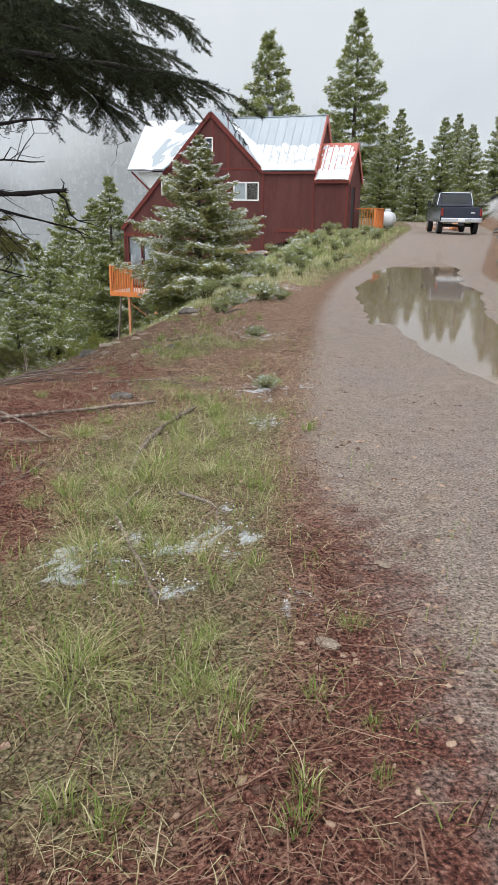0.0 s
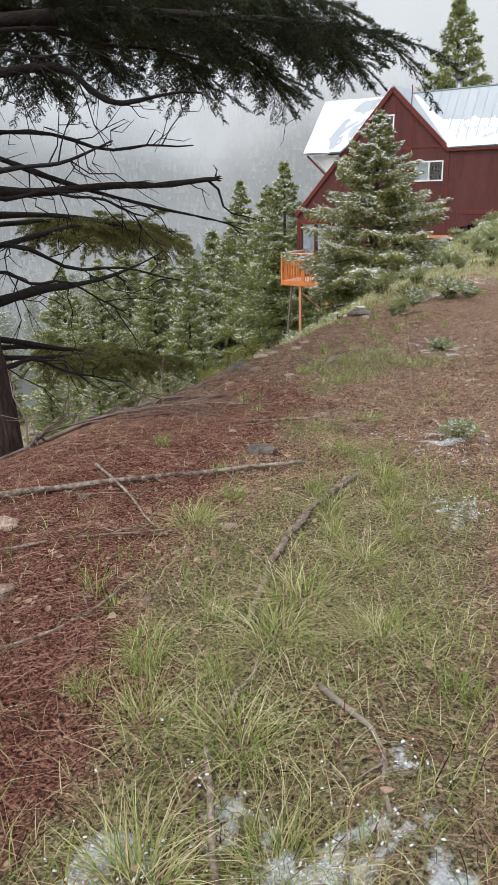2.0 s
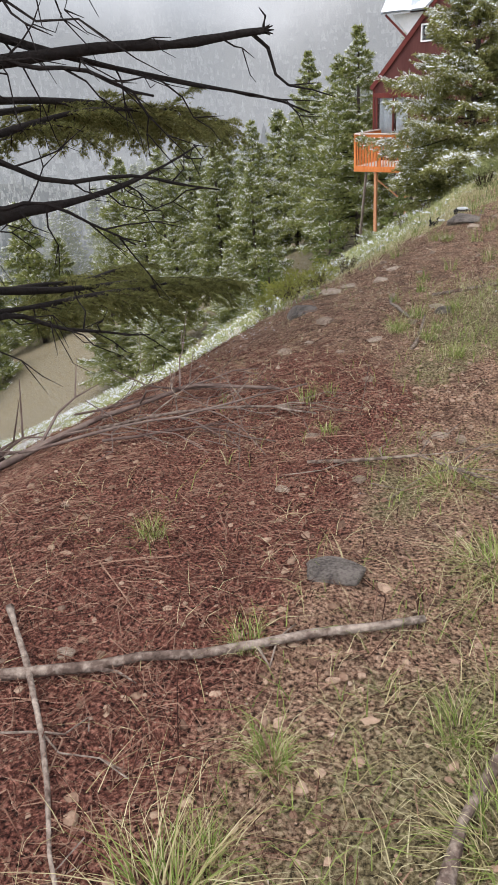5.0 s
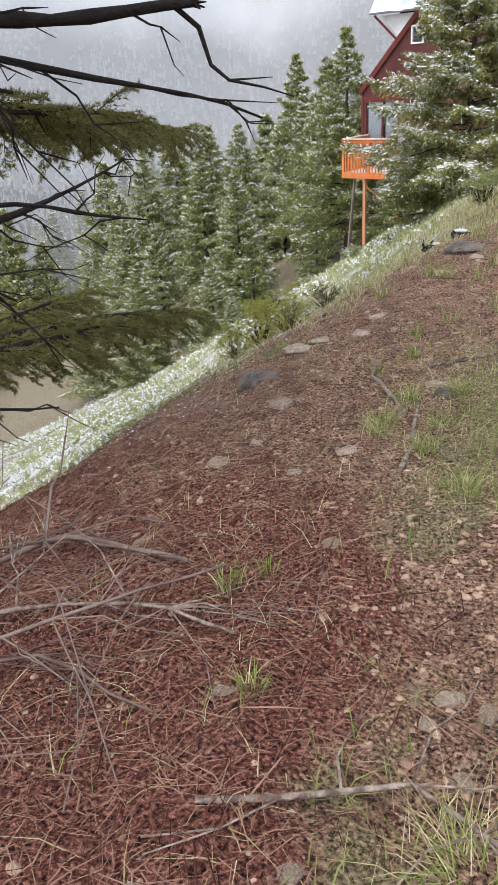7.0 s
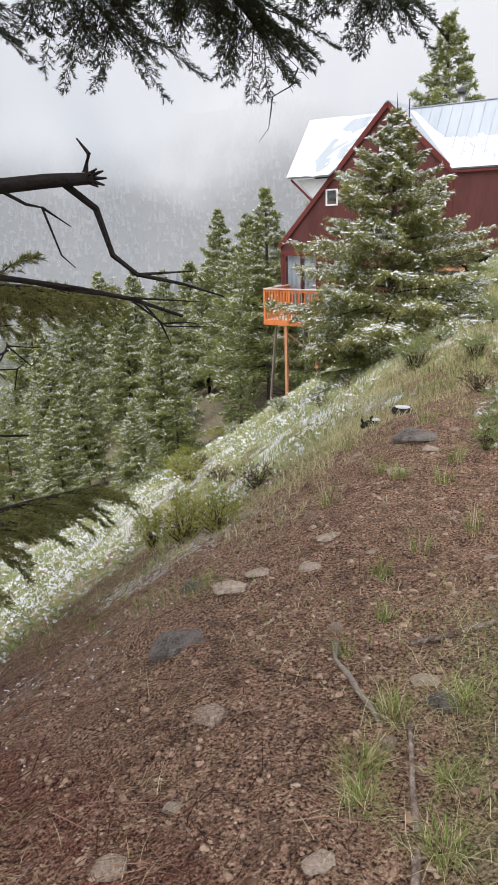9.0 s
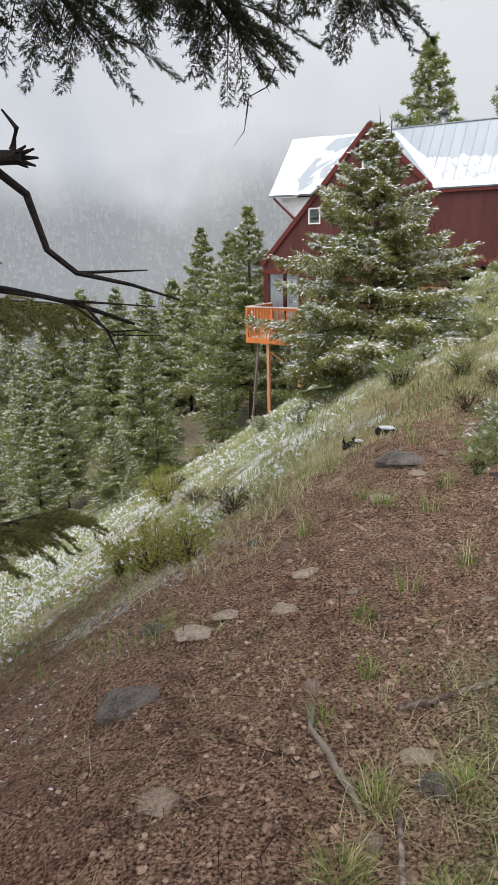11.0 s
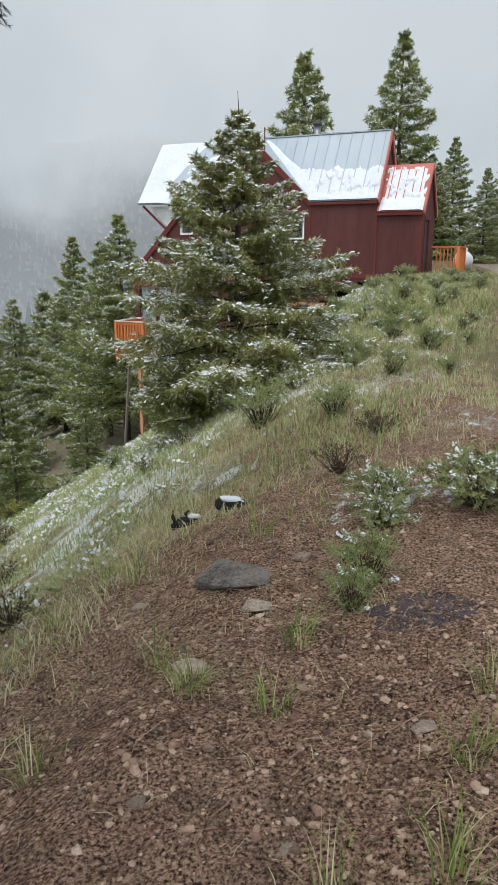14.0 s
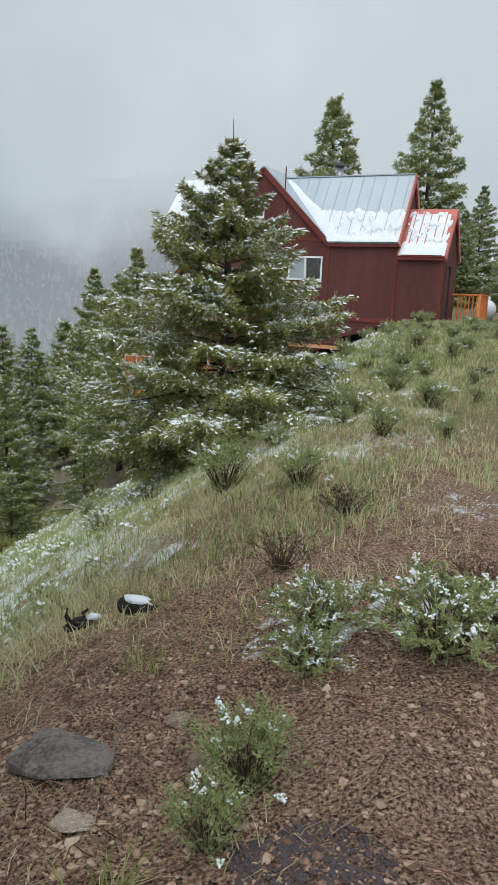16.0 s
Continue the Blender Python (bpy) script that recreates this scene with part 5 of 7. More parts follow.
    tube(bm, local([tip + (-0.1, -0.05, 0), tip + (0.0, 0.02, -0.10), tip + (0.04, 0.04, -0.26), tip + (0.12, 0.06, -0.33), tip + (0.28, 0.1, -0.37), tip + (0.42, 0.14, -0.42)]), [0.014, 0.013, 0.011, 0.009, 0.006, 0.003], 6)
    tube(bm, local([tip + (0.12, 0.06, -0.33), tip + (0.3, 0.2, -0.33)]), [0.006, 0.002], 4)
    tube(bm, local([tip + (-0.02, 0, 0.02), tip + (0.0, 0.0, 0.08), tip + (-0.04, 0.0, 0.13)]), [0.012, 0.008, 0.003], 5)
    for k in range(7):
        a = k * 0.9
        tube(bm, local([tip + (-0.03, 0, 0), tip + (0.03 + 0.015 * math.cos(a), 0.03 * math.cos(a), 0.03 * math.sin(a))]), [0.012, 0.003], 4)
    part("hanging_twig", bm, M_LIMB, root)
    # dead limbs
    for z, q, r in ((1.75, (-1.75, 9.3, 0.95), 0.03), (2.3, (-1.6, 7.4, 2.05), 0.045), (1.0, (-2.45, 9.2, 0.45), 0.024),
                    (0.45, (-2.85, 9.8, 0.72), 0.05), (1.6, (-2.1, 6.8, 1.7), 0.028), (0.0, (-3.0, 8.8, -0.6), 0.026), (2.0, (-2.5, 6.0, 1.95), 0.028),
                    (1.45, (-2.3, 7.9, 1.15), 0.022), (1.9, (-2.0, 8.4, 1.75), 0.024), (2.15, (-2.2, 6.5, 2.2), 0.024), (0.75, (-2.7, 8.2, 0.25), 0.018), (2.5, (-1.7, 8.0, 2.35), 0.028)):
        limb(at(z), q, r, 0.006, rng.uniform(-0.12, 0.12), 0.08, 14, "dead_limb", twigs=9)
    # living limbs
    A, _ = limb(at(2.55), (-0.28, 8.5, 2.55), 0.075, 0.012, -0.14, 0.03, 12)
    A2, _ = limb(at(2.95), (-0.9, 10.2, 3.15), 0.07, 0.012, -0.1, 0.03, 12)
    A3, _ = limb(at(2.85), (-1.3, 6.3, 2.75), 0.06, 0.012, -0.1, 0.03, 10)
    A4, _ = limb(at(3.2), (-0.5, 7.6, 3.0), 0.06, 0.012, -0.12, 0.03, 10)
    B, _ = limb(at(3.5), (-1.05, 13.5, 3.12), 0.08, 0.012, -0.25, 0.04, 14)
    B2, _ = limb(at(3.3), (-2.0, 12.7, 2.75), 0.07, 0.012, -0.2, 0.04, 14)
    B3, _ = limb(at(3.4), (-3.2, 12.6, 2.85), 0.06, 0.012, -0.2, 0.04, 14)
    B4, _ = limb(at(3.45), (-4.2, 12.0, 2.9), 0.06, 0.012, -0.2, 0.04, 12)
    B5, _ = limb(at(3.3), (-5.0, 11.5, 2.7), 0.06, 0.012, -0.2, 0.04, 12)
    B6, _ = limb(at(3.75), (-1.4, 13.2, 3.3), 0.07, 0.012, -0.2, 0.04, 14)
    B7, _ = limb(at(3.7), (-2.7, 12.9, 3.15), 0.06, 0.012, -0.2, 0.04, 14)
    foliage([(A, 0.22), (A2, 0.25), (A3, 0.2), (A4, 0.2)], 0.040, 0.60, 28, 0.034, 0.006)
    foliage([(B6, 0.4), (B7, 0.35), (B, 0.42), (B2, 0.38), (B3, 0.3), (B4, 0.25), (B5, 0.25)], 0.036, 0.66, 28, 0.036, 0.0065)
    C, _ = limb(at(1.2), (-4.1, 14.0, 0.62), 0.034, 0.010, -0.12, 0.04, 12)
    C2, _ = limb(at(0.9), (-3.4, 11.0, 0.95), 0.028, 0.010, -0.08, 0.04, 12)
    E, _ = limb(at(0.2), (-4.05, 13.3, -1.35), 0.034, 0.010, 0.0, 0.04, 12)
    E2, _ = limb(at(0.0), (-3.6, 10.8, -0.7), 0.028, 0.010, 0.0, 0.04, 12)
    C3, _ = limb(at(1.1), (-5.2, 13.6, 0.75), 0.028, 0.010, -0.1, 0.04, 12)
    E3, _ = limb(at(0.1), (-5.3, 13.0, -1.1), 0.028, 0.010, 0.0, 0.04, 12)
    foliage([(C, 0.3), (C2, 0.3), (C3, 0.35), (E, 0.3), (E2, 0.3), (E3, 0.35)], 0.050, 0.46, 26, 0.040, 0.008, hang=0.35, mat=M_OLIVE)
    limb(B2[-3], (-1.65, 12.6, 2.36), 0.007, 0.002, 0.03, 0.05, 10, "drooping_twig", twigs=2)


build_old_tree()


# ---------------------------------------------------------------- the parked truck
def build_truck():
    x, y = 9.3, 33.0
    z = ground_z(x, y + 1.5)
    tr = thing("pickup_truck", Matrix.LocRotScale((x, y, z), Euler((0, 0, radians(-6))), (0.93, 0.96, 0.96)), "dark blue pickup truck parked on the road, seen from behind", "truck")

    def shell(outline, w0, w1, bevel=0.04, taper=0.0):
        bm = bmesh.new()
        plate(bm, outline, "x", w0, w1)
        if taper:
            for v in bm.verts:
                v.co.x *= 1 - taper * max(0, v.co.z - 1.25)
        bmesh.ops.bevel(bm, geom=list(bm.edges), offset=bevel, segments=2, affect="EDGES")
        return bm
    body = part("body", shell([(0.0, 0.55), (5.3, 0.5), (5.35, 0.95), (5.2, 1.12), (3.9, 1.22), (0.0, 1.2)], -0.95, 0.95), M_TRUCK, tr)
    part("tailgate", box(bmesh.new(), -0.78, 0.78, -0.03, 0.03, 0.72, 1.19, bevel=0.015), M_TRUCK, body)
    cab = part("cab", shell([(2.0, 1.2), (4.1, 1.2), (3.45, 1.84), (2.2, 1.86)], -0.9, 0.9, 0.05, 0.22), M_TRUCK, tr)
    part("rear_window", box(bmesh.new(), -0.66, 0.66, 2.04, 2.08, 1.32, 1.72, Matrix(), 0.012), M_DARKGLASS, cab)
    part("roof_edge", beam(bmesh.new(), (-0.68, 2.16, 1.845), (0.68, 2.16, 1.845), 0.05, 0.05, 0.01), M_CHROME, cab, "bright chrome bar along the roof edge")
    for sx in (-1, 1):
        part("roof_edge", beam(bmesh.new(), (sx * 0.86, 2.03, 1.28), (sx * 0.74, 2.16, 1.83), 0.04, 0.04, 0.01), M_CHROME, cab)
    part("bumper", box(bmesh.new(), -0.93, 0.93, -0.16, -0.02, 0.52, 0.72, bevel=0.03), M_CHROME, tr, "chrome step bumper")
    part("number_plate", box(bmesh.new(), -0.16, 0.16, -0.175, -0.165, 0.57, 0.69), M_PLATE, tr)
    part("hitch", box(bmesh.new(), -0.12, 0.12, -0.2, 0.1, 0.38, 0.48, bevel=0.02), M_BLACK, tr)
    for sx in (-1, 1):
        part("tail_light", box(bmesh.new(), sx * 0.88 - 0.05, sx * 0.88 + 0.05, -0.04, 0.02, 0.80, 1.12, bevel=0.015), M_TAIL, tr)
        m = part("mirror", box(bmesh.new(), sx * 1.03 - 0.09, sx * 1.03 + 0.09, 3.62, 3.72, 1.22, 1.48, bevel=0.03), M_BLACK, tr)
        part("mirror_arm", beam(bmesh.new(), (sx * 0.9, 3.68, 1.3), (sx * 1.05, 3.68, 1.32), 0.04, 0.04), M_BLACK, m)
        for wy in (0.95, 4.4):
            bm = tube(bmesh.new(), [(sx * 0.70, wy, 0.38), (sx * 0.72, wy, 0.38), (sx * 0.92, wy, 0.38), (sx * 0.94, wy, 0.38)], [0.33, 0.38, 0.38, 0.33], 24)
            wh = part("wheel", bm, M_TYRE, tr, smooth_faces=False)
            part("rim", tube(bmesh.new(), [(sx * 0.90, wy, 0.38), (sx * 0.945, wy, 0.38)], [0.22, 0.20], 16), M_CHROME, wh)
    part("axle", tube(bmesh.new(), [(-0.8, 0.95, 0.38), (0.8, 0.95, 0.38)], [0.06, 0.06], 8), M_BLACK, tr)
    # tailgate lettering, a plain pale mark
    part("badge", box(bmesh.new(), 0.42, 0.62, -0.036, -0.031, 0.92, 0.97), M_CHROME, body)


M_DARKGLASS = plain("dark_car_glass", (0.02, 0.025, 0.03), 0.06, 0.0, 0.8)
build_truck()

# ---------------------------------------------------------------- stones


def stone_mesh(seed, flat=0.6, points=20):
    """An angular broken stone: a hull with worn edges and a rough skin."""
    r = random.Random(seed)
    bm = bmesh.new()
    for k in range(points):
        v = Vector((r.gauss(0, 1), r.gauss(0, 1), r.gauss(0, 1))).normalized()
        bm.verts.new((max(-0.95, min(0.95, v.x * r.uniform(0.9, 1.2))), max(-0.9, min(0.86, v.y * r.uniform(0.85, 1.15))), max(-0.8, min(0.74, v.z * r.uniform(0.9, 1.2))) * flat))
    hull = bmesh.ops.convex_hull(bm, input=list(bm.verts))
    bmesh.ops.delete(bm, geom=list({g for g in hull["geom_interior"] if isinstance(g, bmesh.types.BMVert)}), context="VERTS")
    bmesh.ops.bevel(bm, geom=list(bm.edges), offset=0.07, segments=2, affect="EDGES", profile=0.6)
    bmesh.ops.triangulate(bm, faces=list(bm.faces))
    bmesh.ops.subdivide_edges(bm, edges=[e for e in bm.edges if e.calc_length() > 0.25], cuts=1)
    o = Vector((seed * 7.3, seed * 3.1, seed * 1.7))
    for v in bm.verts:
        v.co *= 1 + 0.05 * noise.noise(v.co * 3.2 + o) + 0.03 * noise.noise(v.co * 8 + o)
    bmesh.ops.recalc_face_normals(bm, faces=list(bm.faces))
    me = bpy.data.meshes.new("stone")
    bm.to_mesh(me)
    bm.free()
    return me


STONES = [stone_mesh(s, f) for s, f in ((1, 0.55), (2, 0.7), (3, 0.4), (4, 0.62), (5, 0.5), (6, 0.75))]
GREY = [m.copy() for m in STONES[:3]]
for m in STONES:
    m.materials.append(M_STONE)
for m in GREY:
    m.materials.append(M_STONEGREY)


def stone(x, y, r, kind=0, grey=False, rot=0.0, long=1.3, label="tan angular stone lying on the soil", name="stone", sink=0.25):
    r *= 0.47
    me = (GREY[kind % 3] if grey else STONES[kind % 6])
    ob = new(name, me)
    ob.matrix_basis = Matrix.LocRotScale((x, y, ground_z(x, y) + r * 0.42 * (1 - 2 * sink)), Euler((0.12, -0.08, rot)), (r * long, r, r))
    return tagged(ob, label, "stone", "stones on the hillside")


for x, y, r, k, g, rot, lg in (
        (0.48, 1.93, 0.062, 2, False, -0.5, 1.7), (0.74, 2.5, 0.055, 4, False, -0.9, 1.5), (1.09, 3.25, 0.075, 0, False, 0.1, 1.4), (0.56, 2.28, 0.035, 1, False, 0.2, 1.4),
        (-0.69, 4.46, 0.075, 1, False, 0.7, 1.4), (-0.78, 3.71, 0.045, 3, False, 0.2, 1.2), (-0.82, 3.96, 0.035, 5, False, 1.0, 1.2), (-0.72, 5.42, 0.14, 2, True, 0.1, 1.6),
        (-1.81, 9.11, 0.2, 1, True, 0.9, 1.4), (-1.48, 8.5, 0.115, 3, False, 0.2, 1.25), (-1.59, 7.83, 0.10, 0, False, 0.4, 1.3), (-1.24, 10.14, 0.12, 4, False, 0.1, 1.5),
        (-1.30, 9.76, 0.10, 1, False, 0.5, 1.3), (-1.10, 9.12, 0.075, 3, False, 1.2, 1.1), (-0.78, 11.84, 0.25, 1, True, 0.1, 1.5), (-0.66, 11.6, 0.10, 1, False, 0.2, 1.4),
        (-1.34, 3.66, 0.11, 5, False, 0.5, 1.3), (-1.72, 4.25, 0.15, 0, False, 0.3, 1.5), (-1.20, 7.68, 0.055, 1, False, 0.8, 1.2), (-0.94, 7.16, 0.06, 3, False, 0.4, 1.2),
        (-0.62, 6.62, 0.055, 5, False, 0.2, 1.2), (-0.54, 6.60, 0.065, 1, False, 0.6, 1.3), (-0.45, 6.57, 0.06, 3, False, 1.4, 1.2), (-0.58, 6.5, 0.05, 4, False, 2.0, 1.2), (-0.50, 6.36, 0.06, 0, False, 0.9, 1.1),
        (-1.07, 6.49, 0.045, 1, False, 0.4, 1.6), (-0.62, 6.57, 0.03, 4, False, 0.2, 1.2), (-1.67, 9.62, 0.13, 2, False, 0.3, 1.7), (-1.94, 9.83, 0.12, 1, True, 0.5, 1.4),
        (-0.74, 8.75, 0.085, 2, False, 0.2, 1.6), (-0.70, 8.62, 0.10, 0, True, 0.1, 1.5), (-1.03, 7.86, 0.08, 4, False, 0.3, 1.3), (-0.87, 8.4, 0.07, 5, False, 0.2, 1.1), (-1.49, 8.09, 0.055, 1, False, 0.6, 1.3),
        (-0.88, 11.2, 0.11, 2, False, 0.2, 1.5), (-1.58, 9.78, 0.10, 4, False, 0.2, 1.5), (-0.35, 11.9, 0.09, 5, False, 1.5, 1.2), (-0.45, 12.1, 0.09, 3, False, 0.1, 1.2), (-1.2, 11.9, 0.06, 1, False, 0.4, 1.6),
        (-1.62, 7.15, 0.06, 0, False, 0.4, 1.3), (-1.05, 5.95, 0.05, 1, False, 0.1, 1.3), (-0.78, 6.05, 0.05, 3, False, 0.1, 1.2), (-1.5, 4.7, 0.06, 5, False, 0.7, 1.2), (-1.35, 4.95, 0.05, 2, False, 0.3, 1.3),
        (0.15, 10.2, 0.05, 2, False, 0.5, 1.7), (-0.15, 10.75, 0.06, 4, False, 0.3, 1.6), (-0.55, 10.35, 0.045, 1, False, 0.9, 1.2), (-0.95, 10.5, 0.05, 3, False, 0.7, 1.3), (-0.2, 9.95, 0.05, 0, False, 0.1, 1.5),
        (-0.42, 9.75, 0.055, 2, False, 0.6, 1.5), (-1.0, 9.9, 0.045, 4, False, 0.2, 1.4), (-1.4, 10.6, 0.07, 5, False, 0.9, 1.3), (-1.65, 10.9, 0.08, 1, True, 0.2, 1.4), (-1.9, 11.3, 0.09, 0, False, 0.5, 1.5)):
    stone(x, y, r, k, g, rot, lg, "dark grey weathered rock on the soil" if g else "tan angular stone lying on the soil", "rock" if g else "stone")

rng = np.random.default_rng(77)
for k in range(46):   # rubble on the road bank
    y = rng.uniform(15, 34)
    x = float(road_right(y)) + rng.uniform(0.1, 2.6)
    stone(x, y, rng.uniform(0.16, 0.45), k, True, rng.uniform(0, 6), rng.uniform(1.1, 1.7), "grey broken rock on the snowy road bank", "rock")


def in_front(n, x0, x1, y0, y1, seed, want):
    """Random places in a stretch of the plan, kept by the chance that want(x, y) gives."""
    r = np.random.default_rng(seed)
    x, y = r.uniform(x0, x1, n), r.uniform(y0, y1, n)
    ok = r.uniform(0, 1, n) < want(x, y)
    return x[ok], y[ok], r


def gravel(name, n, box_, sizes, seed, want, mat, label):
    x, y, r = in_front(n, *box_, seed, want)
    n = len(x)
    z = height(x, y)
    s = sizes[0] * (sizes[1] / sizes[0]) ** (r.uniform(0, 1, n) ** 4.0)
    g = (1 + 5 ** 0.5) / 2
    base = np.array([(-1, g, 0), (1, g, 0), (-1, -g, 0), (1, -g, 0), (0, -1, g), (0, 1, g), (0, -1, -g), (0, 1, -g), (g, 0, -1), (g, 0, 1), (-g, 0, -1), (-g, 0, 1)]) / 1.9
    F0 = np.array([(0, 11, 5), (0, 5, 1), (0, 1, 7), (0, 7, 10), (0, 10, 11), (1, 5, 9), (5, 11, 4), (11, 10, 2), (10, 7, 6), (7, 1, 8), (3, 9, 4), (3, 4, 2), (3, 2, 6), (3, 6, 8), (3, 8, 9), (4, 9, 5), (2, 4, 11), (6, 2, 10), (8, 6, 7), (9, 8, 1)])
    V = base[None] * r.uniform(0.7, 1.15, (n, 12, 1)) + r.normal(0, 0.10, (n, 12, 3))
    V = V * np.stack([s * r.uniform(0.9, 1.6, n), s, s * r.uniform(0.45, 0.8, n)], 1)[:, None, :]
    a = r.uniform(0, 6.28, n)
    c, q = np.cos(a)[:, None], np.sin(a)[:, None]
    W = np.stack([V[..., 0] * c - V[..., 1] * q + x[:, None], V[..., 0] * q + V[..., 1] * c + y[:, None], V[..., 2] + (z - s * 0.02)[:, None]], 2)
    F = (np.arange(n)[:, None, None] * 12 + F0[None]).reshape(-1, 3)
    tagged(link_mesh(name, W.reshape(-1, 3), F, mat, None, False), label, "gravel", kind="stuff")


def stony(x, y):
    g, l, s, w = cover(x, y)
    return np.clip((0.25 + 0.75 * smooth(0.4, 0.62, fbm(x * 1.6, y * 1.6, 21))) * (1 - 0.75 * g) * (1 - 0.55 * l) * (1 - 0.8 * w), 0, 1)


gravel("gravel", 62000, (-2.6, 1.2, 1.0, 14.0), (0.003, 0.018), 1, stony, M_GRAVEL, "small tan and brown stones scattered over the soil")
gravel("gravel", 26000, (-2.1, 0.6, 6.3, 12.2), (0.004, 0.014), 24, lambda x, y: stony(x, y) * (0.3 + 0.7 * smooth(0.42, 0.55, fbm(x * 1.1, y * 1.1, 25))), M_GRAVEL, "tan gravel lying thick on the soil")
gravel("stone_chips", 3200, (-2.4, 0.9, 4.6, 14.0), (0.005, 0.021), 23, lambda x, y: stony(x, y) * (0.25 + 0.75 * smooth(6, 8, y)), M_CHIP, "pale broken stone chips strewn over the soil")
gravel("gravel", 11000, (0.2, 4.0, 1.0, 16.0), (0.0035, 0.014), 2, lambda x, y: cover(x, y)[3] * (puddle_depth(x, y) < -0.1) * 0.8, M_GRAVEL, "fine wet gravel on the road")
gravel("cinders", 1500, (-0.22, 0.2, 11.2, 11.6), (0.005, 0.013), 3, lambda x, y: 1.0 * (np.hypot((x + 0.02) / 0.2, (y - 11.42) / 0.17) < 1), plain("dark_cinders", (0.05, 0.035, 0.038), 0.8), "small heap of dark cinders on the soil")


# ---------------------------------------------------------------- litter, twigs and fallen branches
def litter_bits(name, n, box_, seed, want, lens, width, mat, label):
    x, y, r = in_front(n, *box_, seed, want)
    n = len(x)
    ln = r.uniform(lens[0], lens[1], n) * (1 + 1.5 * (r.uniform(0, 1, n) > 0.93))
    a = r.uniform(0, 6.283, n)
    dx, dy = np.cos(a) * ln / 2, np.sin(a) * ln / 2
    bend = r.normal(0, 0.2, n) * ln
    pts = []
    for t in (-1, 0, 1):
        px, py = x + dx * t - np.sin(a) * bend * (1 - abs(t)), y + dy * t + np.cos(a) * bend * (1 - abs(t))
        pts.append(np.stack([px, py, height(px, py) + 0.004 + r.uniform(0, 0.02, n) * (1 + t * r.uniform(-1, 1, n))], 1))
    w = (width * r.uniform(0.6, 1.5, n))[:, None]
    side = np.stack([-np.sin(a), np.cos(a), np.zeros(n)], 1) * w
    up = np.array([0, 0, 1.0]) * w
    V = np.stack([pts[0] - side, pts[0] + side, pts[0] + up, pts[1] - side, pts[1] + side, pts[1] + up, pts[2]], 1)
    F0 = np.array([(0, 3, 5), (0, 5, 2), (1, 2, 5), (1, 5, 4), (3, 6, 5), (5, 6, 4)])
    F = (np.arange(n)[:, None, None] * 7 + F0[None]).reshape(-1, 3)
    tagged(link_mesh(name, V.reshape(-1, 3), F, mat), label, "litter", kind="stuff")


litter_bits("needle_litter", 64000, (-3.0, 0.6, 1.0, 9.6), 4, lambda x, y: np.clip(cover(x, y)[1] * 1.0 + 0.12, 0, 1), (0.035, 0.11), 0.0009, M_TWIG, "fallen brown conifer needles and fine twigs")
litter_bits("twig_litter", 9000, (-3.2, 0.7, 1.0, 12.5), 5, lambda x, y: np.clip(cover(x, y)[1] * 0.9 + 0.14 + 0.25 * smooth(7.5, 9, y), 0, 1), (0.05, 0.21), 0.0016, M_TWIG, "thin dead twigs strewn over the ground")


def lying(points, lift, n=14, wob=0.03, seed=0):
    """A path over the ground through a few places of the plan."""
    r = np.random.default_rng(seed)
    P = np.array(points, float)
    t = np.linspace(0, len(P) - 1, n)
    x, y = np.interp(t, range(len(P)), P[:, 0]), np.interp(t, range(len(P)), P[:, 1])
    x, y = x + r.normal(0, wob, n) * 0.5, y + r.normal(0, wob, n) * 0.5
    z = height(x, y)
    z = np.convolve(np.pad(z, 3, mode="edge"), np.ones(7) / 7, "valid") + lift
    return np.stack([x, y, z], 1)


def branch(name, points, r0, r1, label, seed, lift=0.02, twigs=6, tw=0.35, mat=None, knots=True, group="fallen branches"):
    r = np.random.default_rng(seed)
    path = lying(points, lift, max(6, int(9 * sum(math.dist(p, q) for p, q in zip(points, points[1:])))), 0.012, seed)
    root = thing(name, pose(*path[0]), label, "branch", group)
    loc = path - path[0]
    rad = np.linspace(r0, r1, len(loc)) * (1 + 0.12 * r.normal(0, 1, len(loc)))
    part("stem", tube(bmesh.new(), [tuple(p) for p in loc], list(rad), 8), mat or M_DEADWOOD, root, smooth_faces=True)
    for k in range(twigs):
        j = int(r.integers(2, len(loc) - 2))
        d = unit(loc[j + 1] - loc[j - 1])
        w = unit(d * 0.8 + np.array([r.normal(0, 0.8), r.normal(0, 0.8), abs(r.normal(0, 0.25))]))
        ln = tw * r.uniform(0.4, 1.2)
        q = [loc[j]]
        for s in (0.35, 0.7, 1.0):
            p = loc[j] + w * ln * s + r.normal(0, 0.02, 3)
            g = float(height(np.array([p[0] + path[0][0]]), np.array([p[1] + path[0][1]]))[0]) - path[0][2] + 0.008
            p[2] = max(g, p[2] - 0.25 * ln * s * s)
            q.append(p)
        bm = tube(bmesh.new(), [tuple(p) for p in q], [rad[j] * 0.5, rad[j] * 0.4, rad[j] * 0.28, 0.002], 5)
        if ln > 0.2:
            e = q[2] + unit(w + r.normal(0, 0.6, 3)) * ln * 0.4
            e[2] = max(e[2], q[2][2] - 0.02)
            tube(bm, [tuple(q[2]), tuple(e)], [rad[j] * 0.3, 0.002], 4)
        part("twig", bm, mat or M_DEADWOOD, root)
    return root


